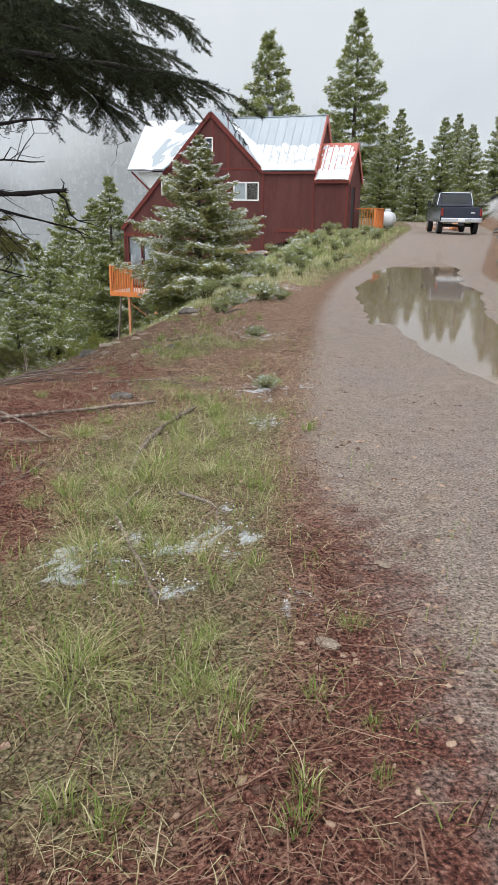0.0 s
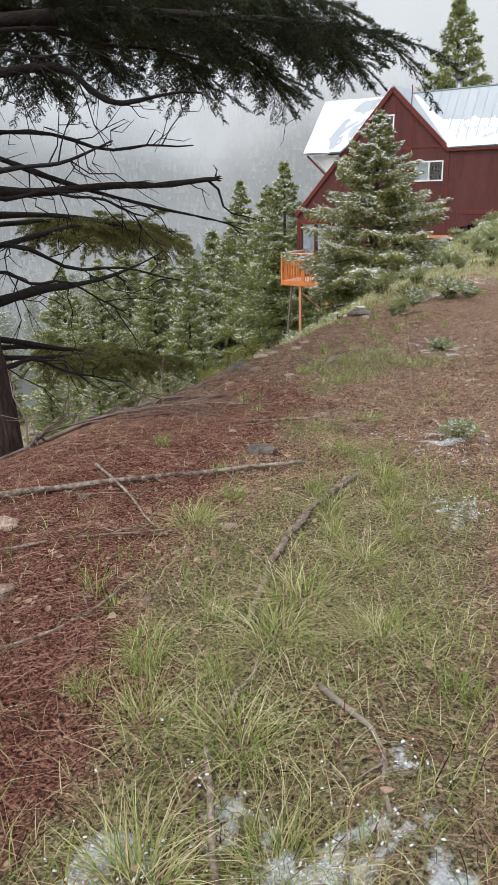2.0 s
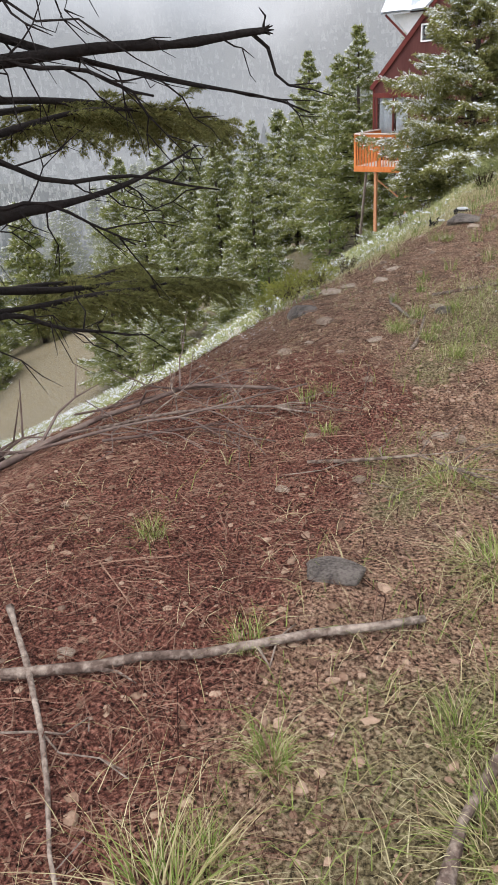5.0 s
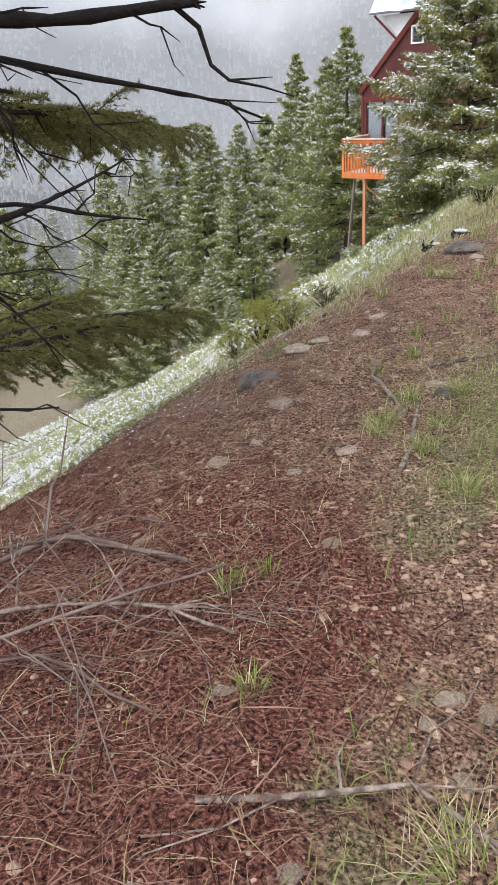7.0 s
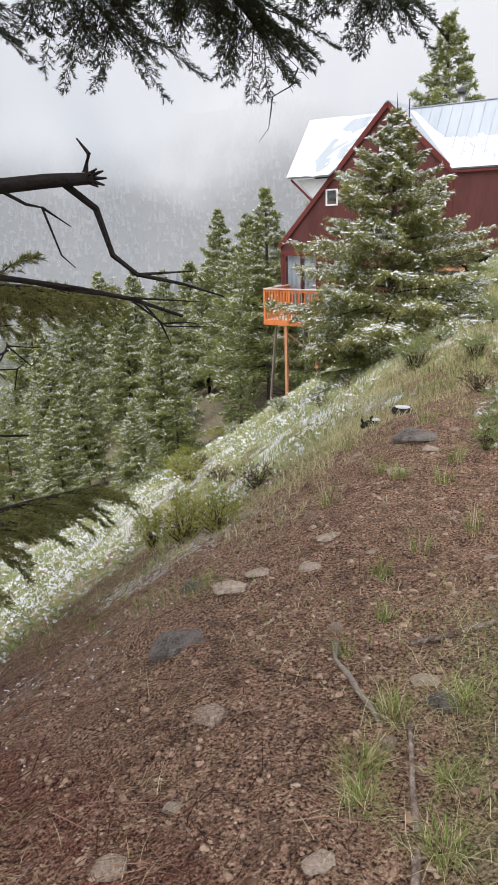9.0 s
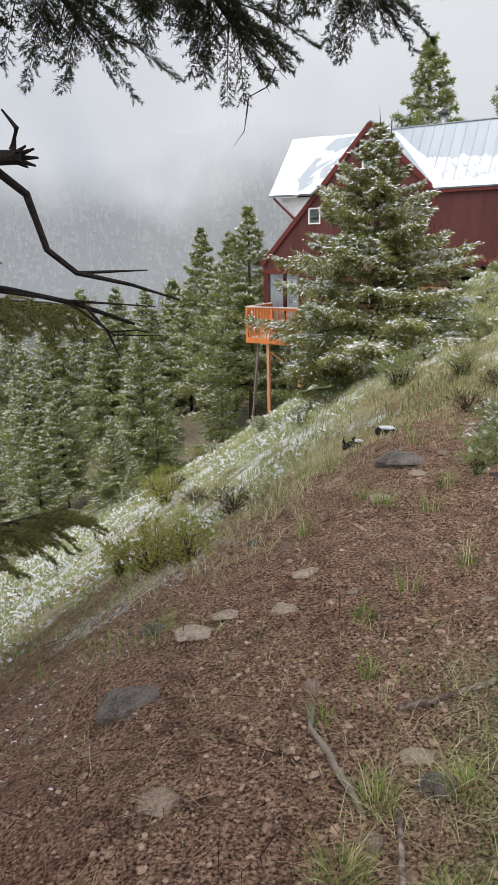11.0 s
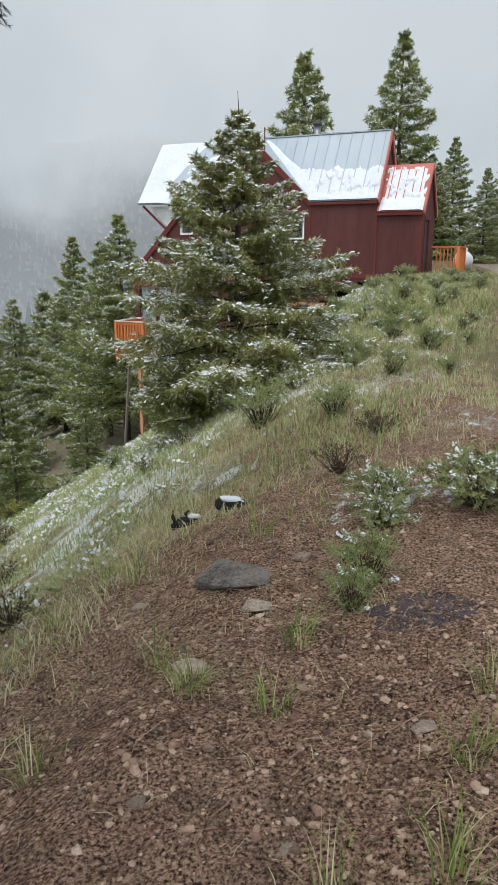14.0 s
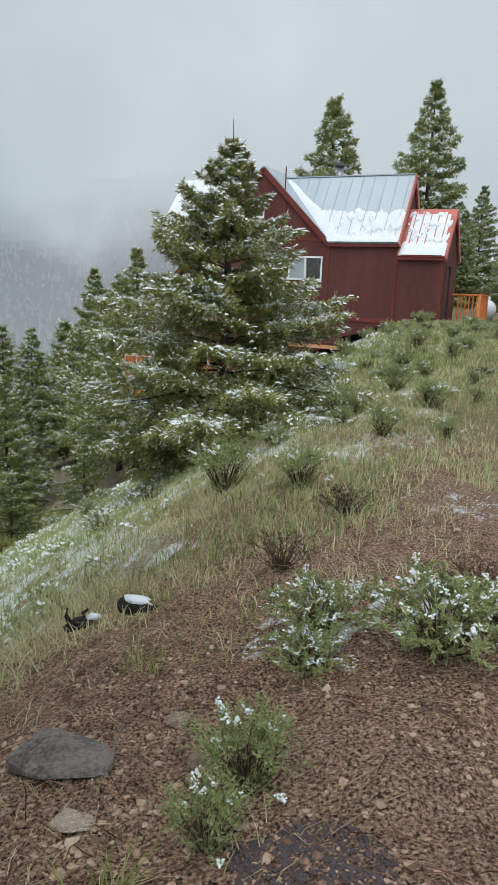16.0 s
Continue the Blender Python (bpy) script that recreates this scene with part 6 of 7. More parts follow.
branch("fallen_branch", [(-2.35, 4.5), (-1.7, 4.75), (-1.22, 4.91), (-0.46, 5.27)], 0.019, 0.011, "long weathered dead branch lying across the needle litter", 1, 0.03, 3, 0.12)
branch("fallen_branch", [(-0.17, 5.19), (-0.38, 4.52), (-0.41, 4.1), (-0.38, 3.6)], 0.016, 0.011, "pale peeling dead branch lying in the grass", 2, 0.025, 1, 0.1)
branch("fallen_branch", [(-1.61, 5.06), (-1.3, 4.75), (-0.96, 4.31)], 0.010, 0.005, "thin forked dead branch on the litter", 3, 0.03, 3, 0.3)
branch("fallen_branch", [(-1.7, 3.85), (-1.3, 4.1), (-0.9, 4.27)], 0.007, 0.004, "thin crooked dead branch on the litter", 4, 0.02, 4, 0.25)
branch("fallen_branch", [(-1.2, 3.25), (-0.95, 3.5), (-0.88, 3.8)], 0.008, 0.005, "thin dead stick lying on brown needles", 5, 0.015, 2, 0.2)
branch("fallen_branch", [(-2.95, 5.9), (-2.57, 6.32), (-2.28, 6.75), (-1.92, 7.11), (-1.36, 6.98)], 0.022, 0.007, "long dark dead limb with many twigs at the slope's edge", 6, 0.06, 16, 0.6, M_BRUSH)
branch("fallen_branch", [(-2.8, 6.4), (-2.3, 6.2), (-1.7, 6.5), (-1.2, 6.9)], 0.010, 0.004, "grey twiggy dead branch on the brush pile", 7, 0.10, 14, 0.55, M_BRUSH)
branch("fallen_branch", [(-2.1, 6.45), (-1.84, 6.64), (-1.39, 6.76), (-1.1, 6.66)], 0.011, 0.004, "pale twiggy dead branch on red needles", 8, 0.05, 14, 0.5)
branch("fallen_branch", [(-2.0, 6.3), (-1.6, 6.5), (-1.2, 6.35)], 0.008, 0.003, "pale twiggy dead branch on red needles", 9, 0.04, 9, 0.4, M_BRUSH)
branch("fallen_branch", [(-2.6, 7.0), (-2.0, 7.15), (-1.5, 7.0)], 0.008, 0.003, "grey twiggy dead branch on the brush pile", 10, 0.06, 12, 0.5, M_BRUSH)
branch("fallen_branch", [(-0.80, 7.75), (-0.79, 8.1), (-0.80, 8.5)], 0.012, 0.008, "straight dead stick lying in the grass", 11, 0.015, 0)
branch("fallen_branch", [(-0.8, 8.95), (-0.5, 9.1), (-0.25, 9.2)], 0.012, 0.007, "dead stick lying on the soil", 12, 0.015, 2, 0.2)
branch("fallen_branch", [(-1.1, 8.95), (-1.0, 8.7), (-0.9, 8.5)], 0.014, 0.008, "dark wet stick lying on gravel", 13, 0.012, 1, 0.15, M_OLDWOOD)
branch("fallen_branch", [(0.12, 1.28), (0.3, 1.4), (0.5, 1.56)], 0.004, 0.002, "thin curved dead stem on the soil", 14, 0.012, 2, 0.2, M_TWIG)
branch("fallen_branch", [(-0.05, 2.2), (-0.35, 3.0), (-0.3, 3.4)], 0.010, 0.006, "grey dead stick in the grass", 15, 0.02, 2, 0.25)
branch("fallen_branch", [(-1.0, 6.15), (-0.6, 6.3), (-0.2, 6.1)], 0.008, 0.003, "grey twiggy dead branch by the verge", 16, 0.03, 9, 0.4)
branch("fallen_branch", [(-0.1, 3.3), (0.1, 3.1), (0.12, 2.85)], 0.009, 0.006, "dark dead stick at the verge", 17, 0.012, 1, 0.15, M_OLDWOOD)


# ---------------------------------------------------------------- grass
def blade_set(r, n, spread, tall, lean, width, segs=3):
    """n bent blades round the origin, as strips."""
    a, rad = r.uniform(0, 6.283, n), spread * np.sqrt(r.uniform(0, 1, n))
    x, y = rad * np.cos(a), rad * np.sin(a)
    out = a + r.normal(0, 0.7, n)
    h = tall * r.uniform(0.45, 1.1, n)
    l = lean * r.uniform(0.4, 1.5, n) * h
    w = width * r.uniform(0.7, 1.3, n)
    V = []
    for k in range(segs + 1):
        t = k / segs
        px, py = x + np.cos(out) * l * t ** 1.8, y + np.sin(out) * l * t ** 1.8
        pz = h * (t - 0.35 * np.minimum(l / h, 1.4) * t ** 3) - 0.01
        ww = w * (1 - t) ** 0.7 / 2
        sx, sy = -np.sin(out) * ww, np.cos(out) * ww
        if k < segs:
            V += [np.stack([px - sx, py - sy, pz], 1), np.stack([px + sx, py + sy, pz], 1)]
        else:
            V += [np.stack([px, py, pz], 1)]
    m = 2 * segs + 1
    V = np.stack(V, 1)
    F0 = []
    for k in range(segs - 1):
        F0 += [(2 * k, 2 * k + 1, 2 * k + 3), (2 * k, 2 * k + 3, 2 * k + 2)]
    F0 += [(2 * segs - 2, 2 * segs - 1, 2 * segs)]
    F = (np.arange(n)[:, None, None] * m + np.array(F0)[None]).reshape(-1, 3)
    return V.reshape(-1, 3), F


def tuft_mesh(name, seed, n, spread, tall, lean, width, dry=0.25):
    r = np.random.default_rng(seed)
    root = thing(name, Matrix(), "tuft of fresh green mountain grass with some dry blades", "grass", "grass tufts")
    V, F = blade_set(r, int(n * (1 - dry)), spread, tall, lean, width)
    tagged(link_mesh("green_grass", V, F, M_GRASS, root), kind="stuff")
    V, F = blade_set(r, int(n * dry), spread * 1.1, tall * 0.9, lean * 1.5, width)
    tagged(link_mesh("dry_grass", V, F, M_DRYGRASS, root), kind="stuff")
    return root


T_SMALL = tuft_mesh("grass_tuft", 1, 46, 0.035, 0.10, 0.5, 0.004, 0.15)
T_MID = tuft_mesh("grass_tuft", 2, 130, 0.055, 0.145, 0.75, 0.003, 0.35)
T_BIG = tuft_mesh("grass_tuft", 3, 210, 0.085, 0.155, 1.2, 0.0032, 0.52)
T_THIN = tuft_mesh("grass_tuft", 4, 40, 0.05, 0.17, 0.5, 0.0035, 0.3)


def plant(src, spots, first=True):
    for i, (x, y, s, rot) in enumerate(spots):
        o = src if first and i == 0 else copy_thing(src, Matrix())
        o.matrix_basis = Matrix.LocRotScale((x, y, ground_z(x, y)), Euler((0, 0, rot)), (s, s, s))


plant(T_BIG, [(-0.26, 1.85, 1.0, 0.2), (-0.82, 4.40, 0.9, 1.0), (-0.27, 3.05, 0.9, 2.0), (-0.25, 3.86, 1.1, 3.0), (-0.28, 3.55, 1.0, 4.0), (-0.66, 3.42, 0.8, 5.0), (-0.1, 2.72, 0.8, 0.7), (-0.36, 2.58, 0.9, 1.4),
              (-0.05, 4.2, 0.9, 2.2), (-0.25, 4.7, 0.9, 0.4), (0.05, 3.6, 0.8, 2.9), (-0.3, 5.6, 0.9, 3.7), (-0.45, 6.15, 0.9, 5.5), (-0.02, 5.2, 0.9, 0.9), (0.05, 4.75, 0.8, 4.2), (-0.55, 3.1, 0.8, 1.6), (-0.2, 6.5, 0.8, 2.5)])
plant(T_MID, [(-0.63, 3.3, 0.9, 0.2), (-1.37, 5.52, 0.7, 1.0), (-0.73, 4.76, 0.8, 2.0), (-0.51, 3.67, 0.9, 3.0), (-0.79, 4.52, 0.7, 4.0), (0.56, 2.04, 0.55, 5.0), (0.12, 2.0, 0.6, 0.5), (0.10, 1.73, 0.8, 1.1),
              (-0.94, 8.3, 1.0, 2.1), (-0.86, 8.55, 1.0, 3.3), (-0.93, 8.1, 0.9, 4.4), (-0.68, 8.24, 0.8, 5.3), (-0.72, 7.95, 0.9, 0.1), (-0.87, 11.05, 1.1, 1.2), (-1.53, 12.78, 1.3, 2.3), (-0.2, 4.45, 0.9, 3.4),
              (0.0, 5.0, 0.9, 4.6), (0.1, 4.4, 0.8, 5.7), (-0.35, 4.95, 0.9, 0.8), (-0.15, 5.4, 0.9, 1.9), (-0.55, 7.6, 0.9, 2.7), (-0.62, 8.6, 0.9, 3.9), (-0.4, 3.3, 0.8, 4.9), (-0.75, 3.15, 0.7, 5.9), (-0.9, 5.1, 0.7, 0.3)])
plant(T_SMALL, [(0.28, 3.32, 1.1, 0.2), (0.42, 1.69, 0.8, 1.0), (0.37, 1.34, 0.9, 2.0), (0.23, 1.54, 0.9, 3.0), (0.62, 4.6, 1.2, 4.0), (0.55, 1.58, 0.6, 5.0), (0.33, 3.28, 1.0, 0.5), (0.27, 2.45, 0.9, 1.1), (-0.87, 3.63, 0.9, 2.1),
                (-1.0, 6.5, 1.0, 3.1), (-1.2, 6.9, 1.1, 4.1), (-0.94, 9.66, 1.4, 5.1), (-1.05, 8.9, 1.0, 0.7), (-0.9, 9.2, 1.2, 1.7), (-0.17, 1.35, 1.1, 2.7), (-0.06, 1.28, 1.0, 3.7), (0.34, 1.25, 0.9, 4.7), (0.55, 1.4, 0.6, 5.7), (-1.1, 7.0, 0.8, 0.9)])
plant(T_THIN, [(0.15, 2.3, 0.9, 0.2), (0.05, 1.9, 1.0, 1.0), (0.2, 1.65, 0.9, 2.0), (-1.0, 3.75, 0.9, 3.0), (-0.46, 10.15, 1.2, 4.0), (-0.3, 9.6, 1.2, 5.0), (-0.05, 10.6, 1.2, 0.5), (-0.2, 10.2, 1.4, 1.5), (-0.6, 10.9, 1.2, 2.5), (0.1, 10.9, 1.2, 3.5),
               (-1.3, 10.7, 1.2, 4.5), (-1.0, 11.3, 1.2, 5.5), (-0.5, 11.3, 1.3, 0.9), (0.35, 10.4, 1.1, 1.9), (-0.75, 9.9, 1.0, 2.9), (-1.7, 12.2, 1.3, 3.9), (-1.3, 12.4, 1.4, 4.9), (-0.65, 12.5, 1.4, 5.9)])


def track(x, y):
    """Near 1 on the road and on the bare strip beside it."""
    u = road_left(y) - x
    return smooth(0.5 + 0.6 * smooth(16, 13, y), 0.1 + 0.5 * smooth(16, 13, y), u + 0.5 * (fbm(x * 2, y * 2, 88) - 0.5))


def sward(name, n, box_, seed, want, tall, lean, width, mat, label, blades=5, spread=0.05):
    x, y, r = in_front(n, *box_, seed, want)
    k = len(x)
    V, F = blade_set(r, k * blades, 0.0, tall, lean, width, 2)
    cx, cy = np.repeat(x, blades) + r.normal(0, spread, k * blades), np.repeat(y, blades) + r.normal(0, spread, k * blades)
    z = height(cx, cy)
    V = V.reshape(k * blades, 5, 3) + np.stack([cx, cy, z], 1)[:, None, :]
    tagged(link_mesh(name, V.reshape(-1, 3), F, mat), label, "grass", kind="stuff")


def grassy(x, y):
    return cover(x, y)[0] * (0.25 + 0.75 * smooth(0.4, 0.6, fbm(x * 3, y * 3, 91)))


sward("grass", 5200, (-1.6, 1.2, 1.2, 9.5), 6, lambda x, y: grassy(x, y) * 0.8 + 0.02, 0.13, 0.8, 0.0035, M_GRASS, "thin fresh grass along the verge")
sward("dry_grass", 7500, (-2.2, 1.0, 1.0, 9.5), 7, lambda x, y: grassy(x, y) * 0.8 + 0.08, 0.10, 1.6, 0.0028, M_DRYGRASS, "matted dry grass along the verge")
sward("grass", 9000, (-4.5, 4.5, 9.0, 24.0), 8, lambda x, y: np.clip(grassy(x, y) + 0.03 + 0.11 * smooth(12.5, 14.5, y), 0, 1) * (1 - track(x, y)), 0.07, 0.9, 0.0045, M_GRASS, "thin grass on the open slope")
sward("dry_grass", 22000, (-6.0, 4.5, 9.5, 25.0), 9, lambda x, y: np.clip(0.09 + 0.44 * smooth(11.5, 14.5, y) + grassy(x, y) + 0.6 * smooth(1.9, 3, road_left(y) - x) * smooth(10, 12.5, y), 0, 1) * (1 - track(x, y)), 0.08, 1.4, 0.0038, M_DRYGRASS, "pale dry grass on the open slope")
sward("dry_grass", 16000, (-5.0, 2.5, 10.5, 24.0), 21, lambda x, y: np.maximum(smooth(12.2, 13.8, y), smooth(2.3, 2.9, road_left(y) - x)) * smooth(0.9, 1.7, road_left(y) - x) * smooth(4.2, 3.2, road_left(y) - x) * (0.3 + 0.7 * smooth(0.4, 0.6, fbm(x * 1.4, y * 1.4, 98))), 0.13, 1.0, 0.0055, M_DRYGRASS, "pale wet grass at the slope's edge")
sward("grass", 5000, (-5.0, 2.5, 9.5, 24.0), 22, lambda x, y: np.maximum(smooth(12.2, 13.8, y), smooth(2.3, 2.9, road_left(y) - x)) * smooth(0.9, 1.7, road_left(y) - x) * smooth(4.4, 3.2, road_left(y) - x) * smooth(0.42, 0.6, fbm(x * 1.4, y * 1.4, 99)), 0.13, 0.8, 0.006, M_GRASS, "fresh grass at the slope's edge")
sward("scrub_grass", 7000, (-8, 9.5, 20.0, 42.0), 14, lambda x, y: smooth(-0.5, 0.5, road_left(y) - x) * (0.35 + 0.65 * smooth(0.4, 0.6, fbm(x, y, 96))), 0.24, 0.8, 0.018, M_SAGE, "grey-green grass and scrub below the cabin")
sward("dry_grass", 5000, (-8, 9.5, 20.0, 40.0), 15, lambda x, y: smooth(-0.5, 0.5, road_left(y) - x) * smooth(0.45, 0.6, fbm(x, y, 97)), 0.22, 0.9, 0.016, M_DRYGRASS, "dry grass below the cabin")
sward("grass", 4500, (-8, 9.5, 22.0, 42.0), 10, lambda x, y: smooth(-0.5, 0.5, road_left(y) - x) * (0.35 + 0.65 * smooth(0.4, 0.6, fbm(x, y, 93))), 0.22, 0.7, 0.02, M_GRASS, "grass below the cabin")
sward("sage_scrub", 9000, (-14, 7, 13.5, 40.0), 13, lambda x, y: smooth(0.2, 1.6, road_left(y) - x) * smooth(0.44, 0.6, fbm(x * 0.8, y * 0.8, 95)), 0.16, 0.8, 0.016, M_SAGE, "low grey-green scrub on the slope", 6, 0.10)


sward("dry_grass", 15000, (-4.0, 7.0, 13.0, 34.0), 31, lambda x, y: (1 - track(x, y)) * smooth(4.6, 3.4, road_left(y) - x) * (0.25 + 0.75 * smooth(0.4, 0.6, fbm(x * 1.1, y * 1.1, 32))), 0.14, 0.9, 0.007, M_DRYGRASS, "pale bleached grass between the fir and the track")
sward("sage_scrub", 9000, (-4.0, 7.0, 14.0, 36.0), 33, lambda x, y: (1 - track(x, y)) * smooth(0.46, 0.6, fbm(x * 0.9, y * 0.9, 34)), 0.20, 0.6, 0.010, M_SAGE, "pale grey-green scrub between the fir and the track", 7, 0.12)


# ---------------------------------------------------------------- bushes
def bush(name, seed, stems, tall, spread, leaf, leaf_w, per, mat, stem_mat, label, snow=0.0, category="bush", group=""):
    r = np.random.default_rng(seed)
    root = thing(name, Matrix(), label, category, group)
    bm = bmesh.new()
    O, D, Ls = [], [], []
    for k in range(stems):
        a = r.uniform(0, 6.283)
        out = spread * r.uniform(0.2, 1.0)
        h = tall * r.uniform(0.5, 1.05) * (1 - 0.35 * (out / spread) ** 2)
        tip = np.array([out * math.cos(a), out * math.sin(a), h])
        mid = tip * np.array([0.45, 0.45, 0.55]) + r.normal(0, 0.10 * tall, 3)
        st = np.array([0.12 * out * math.cos(a), 0.12 * out * math.sin(a), -0.02])
        tube(bm, [tuple(st), tuple(mid), tuple(tip)], [0.003 + 0.004 * tall, 0.002 + 0.002 * tall, 0.001], 4)
        for q in range(5):
            t = r.uniform(0.25, 1.0)
            p = mid * (1 - t) + tip * t if t > 0.45 else st * (1 - t) + mid * t
            w = unit(unit(tip - mid) * 0.8 + r.normal(0, 0.5, 3))
            O.append(p), D.append(w), Ls.append(tall * r.uniform(0.12, 0.3))
    tagged(part("stemwork", bm, stem_mat, root), kind="stuff")
    O, D, Ls = np.array(O), np.array(D), np.array(Ls)
    if per:
        tri = needles(r, O, D, Ls, per, leaf, leaf_w, 0.05)
        n = len(tri) // 3
        link_mesh("foliage", tri, np.arange(n * 3).reshape(n, 3), mat, root)
    if snow:
        # clots run together along a few bent stems
        i = np.flatnonzero(O[:, 2] > tall * 0.2)
        i = i[r.uniform(0, 1, len(i)) < snow * 0.75]
        m = 12
        run = r.uniform(0, 1.0, (len(i), m, 1))
        P = (O[i][:, None] + D[i][:, None] * Ls[i][:, None, None] * run + r.normal(0, 0.022 * tall, (len(i), m, 3)) * np.array([1, 1, 0.5])).reshape(-1, 3)
        k = len(P)
        w = unit(np.repeat(D[i], m, 0) * np.array([1, 1, 0.15]) + r.normal(0, 0.5, (k, 3)) * np.array([1, 1, 0.15]))
        V, F = snow_lumps(r, P + np.array([0, 0, 0.012 * tall]), w, tall * r.uniform(0.03, 0.10, k), 0.020 * tall, 0.018 * tall)
        tagged(link_mesh("snow_load", V, F, M_SNOW, root, True), "wet snow lying on the twigs", kind="stuff")
    return root


def put_bush(ob, x, y, s=1.0, rot=0.0, first=True):
    s *= 0.66
    o = ob if first else copy_thing(ob, Matrix())
    o.matrix_basis = Matrix.LocRotScale((x, y, ground_z(x, y)), Euler((0, 0, rot)), (s, s, s))


B_YELLOW = bush("bush", 1, 60, 0.62, 0.55, 0.035, 0.014, 12, M_YELLOWBUSH, M_BROWNSTEM, "yellow-green leafy bush at the slope's edge")
put_bush(B_YELLOW, -2.62, 11.8, 1.0)
for x, y, s in ((-2.2, 11.3, 0.8), (-3.2, 12.6, 0.9), (-4.4, 17.6, 1.1), (-5.2, 19.5, 1.2), (-7.6, 27.5, 1.5), (-6.8, 29.0, 1.4)):
    put_bush(B_YELLOW, x, y, s, x * 3, False)
B_BROWN = bush("bush", 2, 70, 0.36, 0.40, 0.022, 0.006, 9, M_BROWNSTEM, M_BROWNSTEM, "dark brown leafless bush at the slope's edge")
put_bush(B_BROWN, -2.22, 12.9, 1.0)
for x, y, s in ((-3.3, 15.6, 1.1), (-0.15, 13.6, 0.8), (0.25, 14.6, 0.8), (0.75, 13.1, 0.7), (-4.6, 18.8, 1.3)):
    put_bush(B_BROWN, x, y, s, x * 3, False)
B_SAGE = bush("sage_bush", 3, 75, 0.62, 0.42, 0.045, 0.011, 15, M_SAGE, M_BROWNSTEM, "grey-green sagebrush with dry seed heads", 0.03)
put_bush(B_SAGE, -0.72, 16.2, 1.15)
for x, y, s in ((-0.2, 11.75, 0.62), (-0.28, 11.5, 0.45), (-0.05, 15.2, 0.8), (0.75, 17.0, 0.8), (0.4, 18.6, 1.0), (1.3, 20.5, 1.0), (-0.2, 20.2, 1.0), (1.8, 23.5, 1.1), (0.4, 24.6, 1.1), (2.6, 27.0, 1.2), (1.0, 28.0, 1.2), (2.4, 31.0, 1.2), (0.2, 31.8, 1.2), (3.6, 33.4, 1.1), (2.2, 35.4, 1.1), (4.2, 35.2, 1.0), (0.9, 35.4, 1.1)):
    put_bush(B_SAGE, x, y, s, x * 3, False)
B_SNOWY = bush("snowy_bush", 4, 95, 0.40, 0.46, 0.034, 0.011, 20, M_SAGE, M_BROWNSTEM, "low green bush bent under wet snow beside the track", 0.20)
put_bush(B_SNOWY, 0.46, 12.45, 1.05)
for x, y, s in ((0.02, 12.75, 0.8), (-0.02, 12.45, 0.6), (0.75, 12.7, 0.7), (0.3, 8.9, 0.5), (0.38, 6.05, 0.45), (-0.35, 17.6, 0.8), (-1.0, 18.2, 0.8), (-3.3, 20.8, 1.0), (-6.0, 22.0, 1.2), (-7.4, 24.6, 1.2), (-5.5, 25.6, 1.1), (-9.0, 26.8, 1.3), (-8.2, 23.0, 1.2), (-4.0, 24.2, 1.1), (-10.5, 29.5, 1.4), (1.5, 25.6, 0.8)):
    put_bush(B_SNOWY, x, y, s, x * 3, False)


_r = np.random.default_rng(81)
for _k in range(70):
    _y = _r.uniform(16.5, 36)
    _x = float(road_left(_y)) - _r.uniform(0.4, 4.6)
    if math.hypot(_x + 1.12, _y - 19.7) > 1.7:
        put_bush((B_SAGE, B_SAGE, B_BROWN, B_SNOWY)[_k % 4], _x, _y, _r.uniform(0.45, 1.0), _r.uniform(0, 6), False)


def low_scrub():
    """Knee-low scrub under melting snow that covers the slope below the track."""
    x, y, r = in_front(36000, -24, 2.5, 7.5, 40, 61, lambda x, y: smooth(2.9, 3.8, road_left(y) - x) * np.maximum(smooth(10.5, 13.5, y), smooth(4.2, 5.5, road_left(y) - x)) * (0.2 + 0.8 * smooth(0.42, 0.56, fbm(x * 0.9, y * 0.9, 62))) * np.clip(30 / (3 + y), 0.3, 1))
    n = len(x)
    z = height(x, y)
    s = r.uniform(0.05, 0.12, n) * (0.7 + y / 26)
    d = unit(np.stack([r.normal(0, 1, n), r.normal(0, 1, n), np.abs(r.normal(0.6, 0.5, n))], 1))
    o = np.stack([x, y, z], 1)
    O, D, L = np.repeat(o, 3, 0), unit(np.repeat(d, 3, 0) + r.normal(0, 0.6, (3 * n, 3)) * np.array([1, 1, 0.5])), np.repeat(s, 3)
    tri = needles(r, O, D, L, 6, 0.06, 0.022, 0.0)
    k = len(tri) // 3
    tagged(link_mesh("low_scrub", tri, np.arange(k * 3).reshape(k, 3), M_SAGE), "low grey-green scrub on the steep slope", "scrub", kind="stuff")
    pick = r.uniform(0, 1, len(O)) < 0.06 + 0.5 * smooth(0.42, 0.58, fbm(O[:, 0] * 3.5, O[:, 1] * 3.5, 63))
    P = np.repeat((O + D * (L * 0.7)[:, None])[pick], 3, 0) + r.normal(0, 0.03, (3 * pick.sum(), 3)) * np.array([1, 1, 0.6])
    W, S = np.repeat(D[pick], 3, 0), np.repeat(L[pick], 3)
    V, F = snow_lumps(r, P, unit(W * np.array([1, 1, 0.2]) + r.normal(0, 0.3, P.shape)), S * 0.36, S * 0.15, 0.013)
    tagged(link_mesh("snow_on_scrub", V, F, M_SNOW), "fresh snow lying on the low scrub", "snow", kind="stuff")


low_scrub()


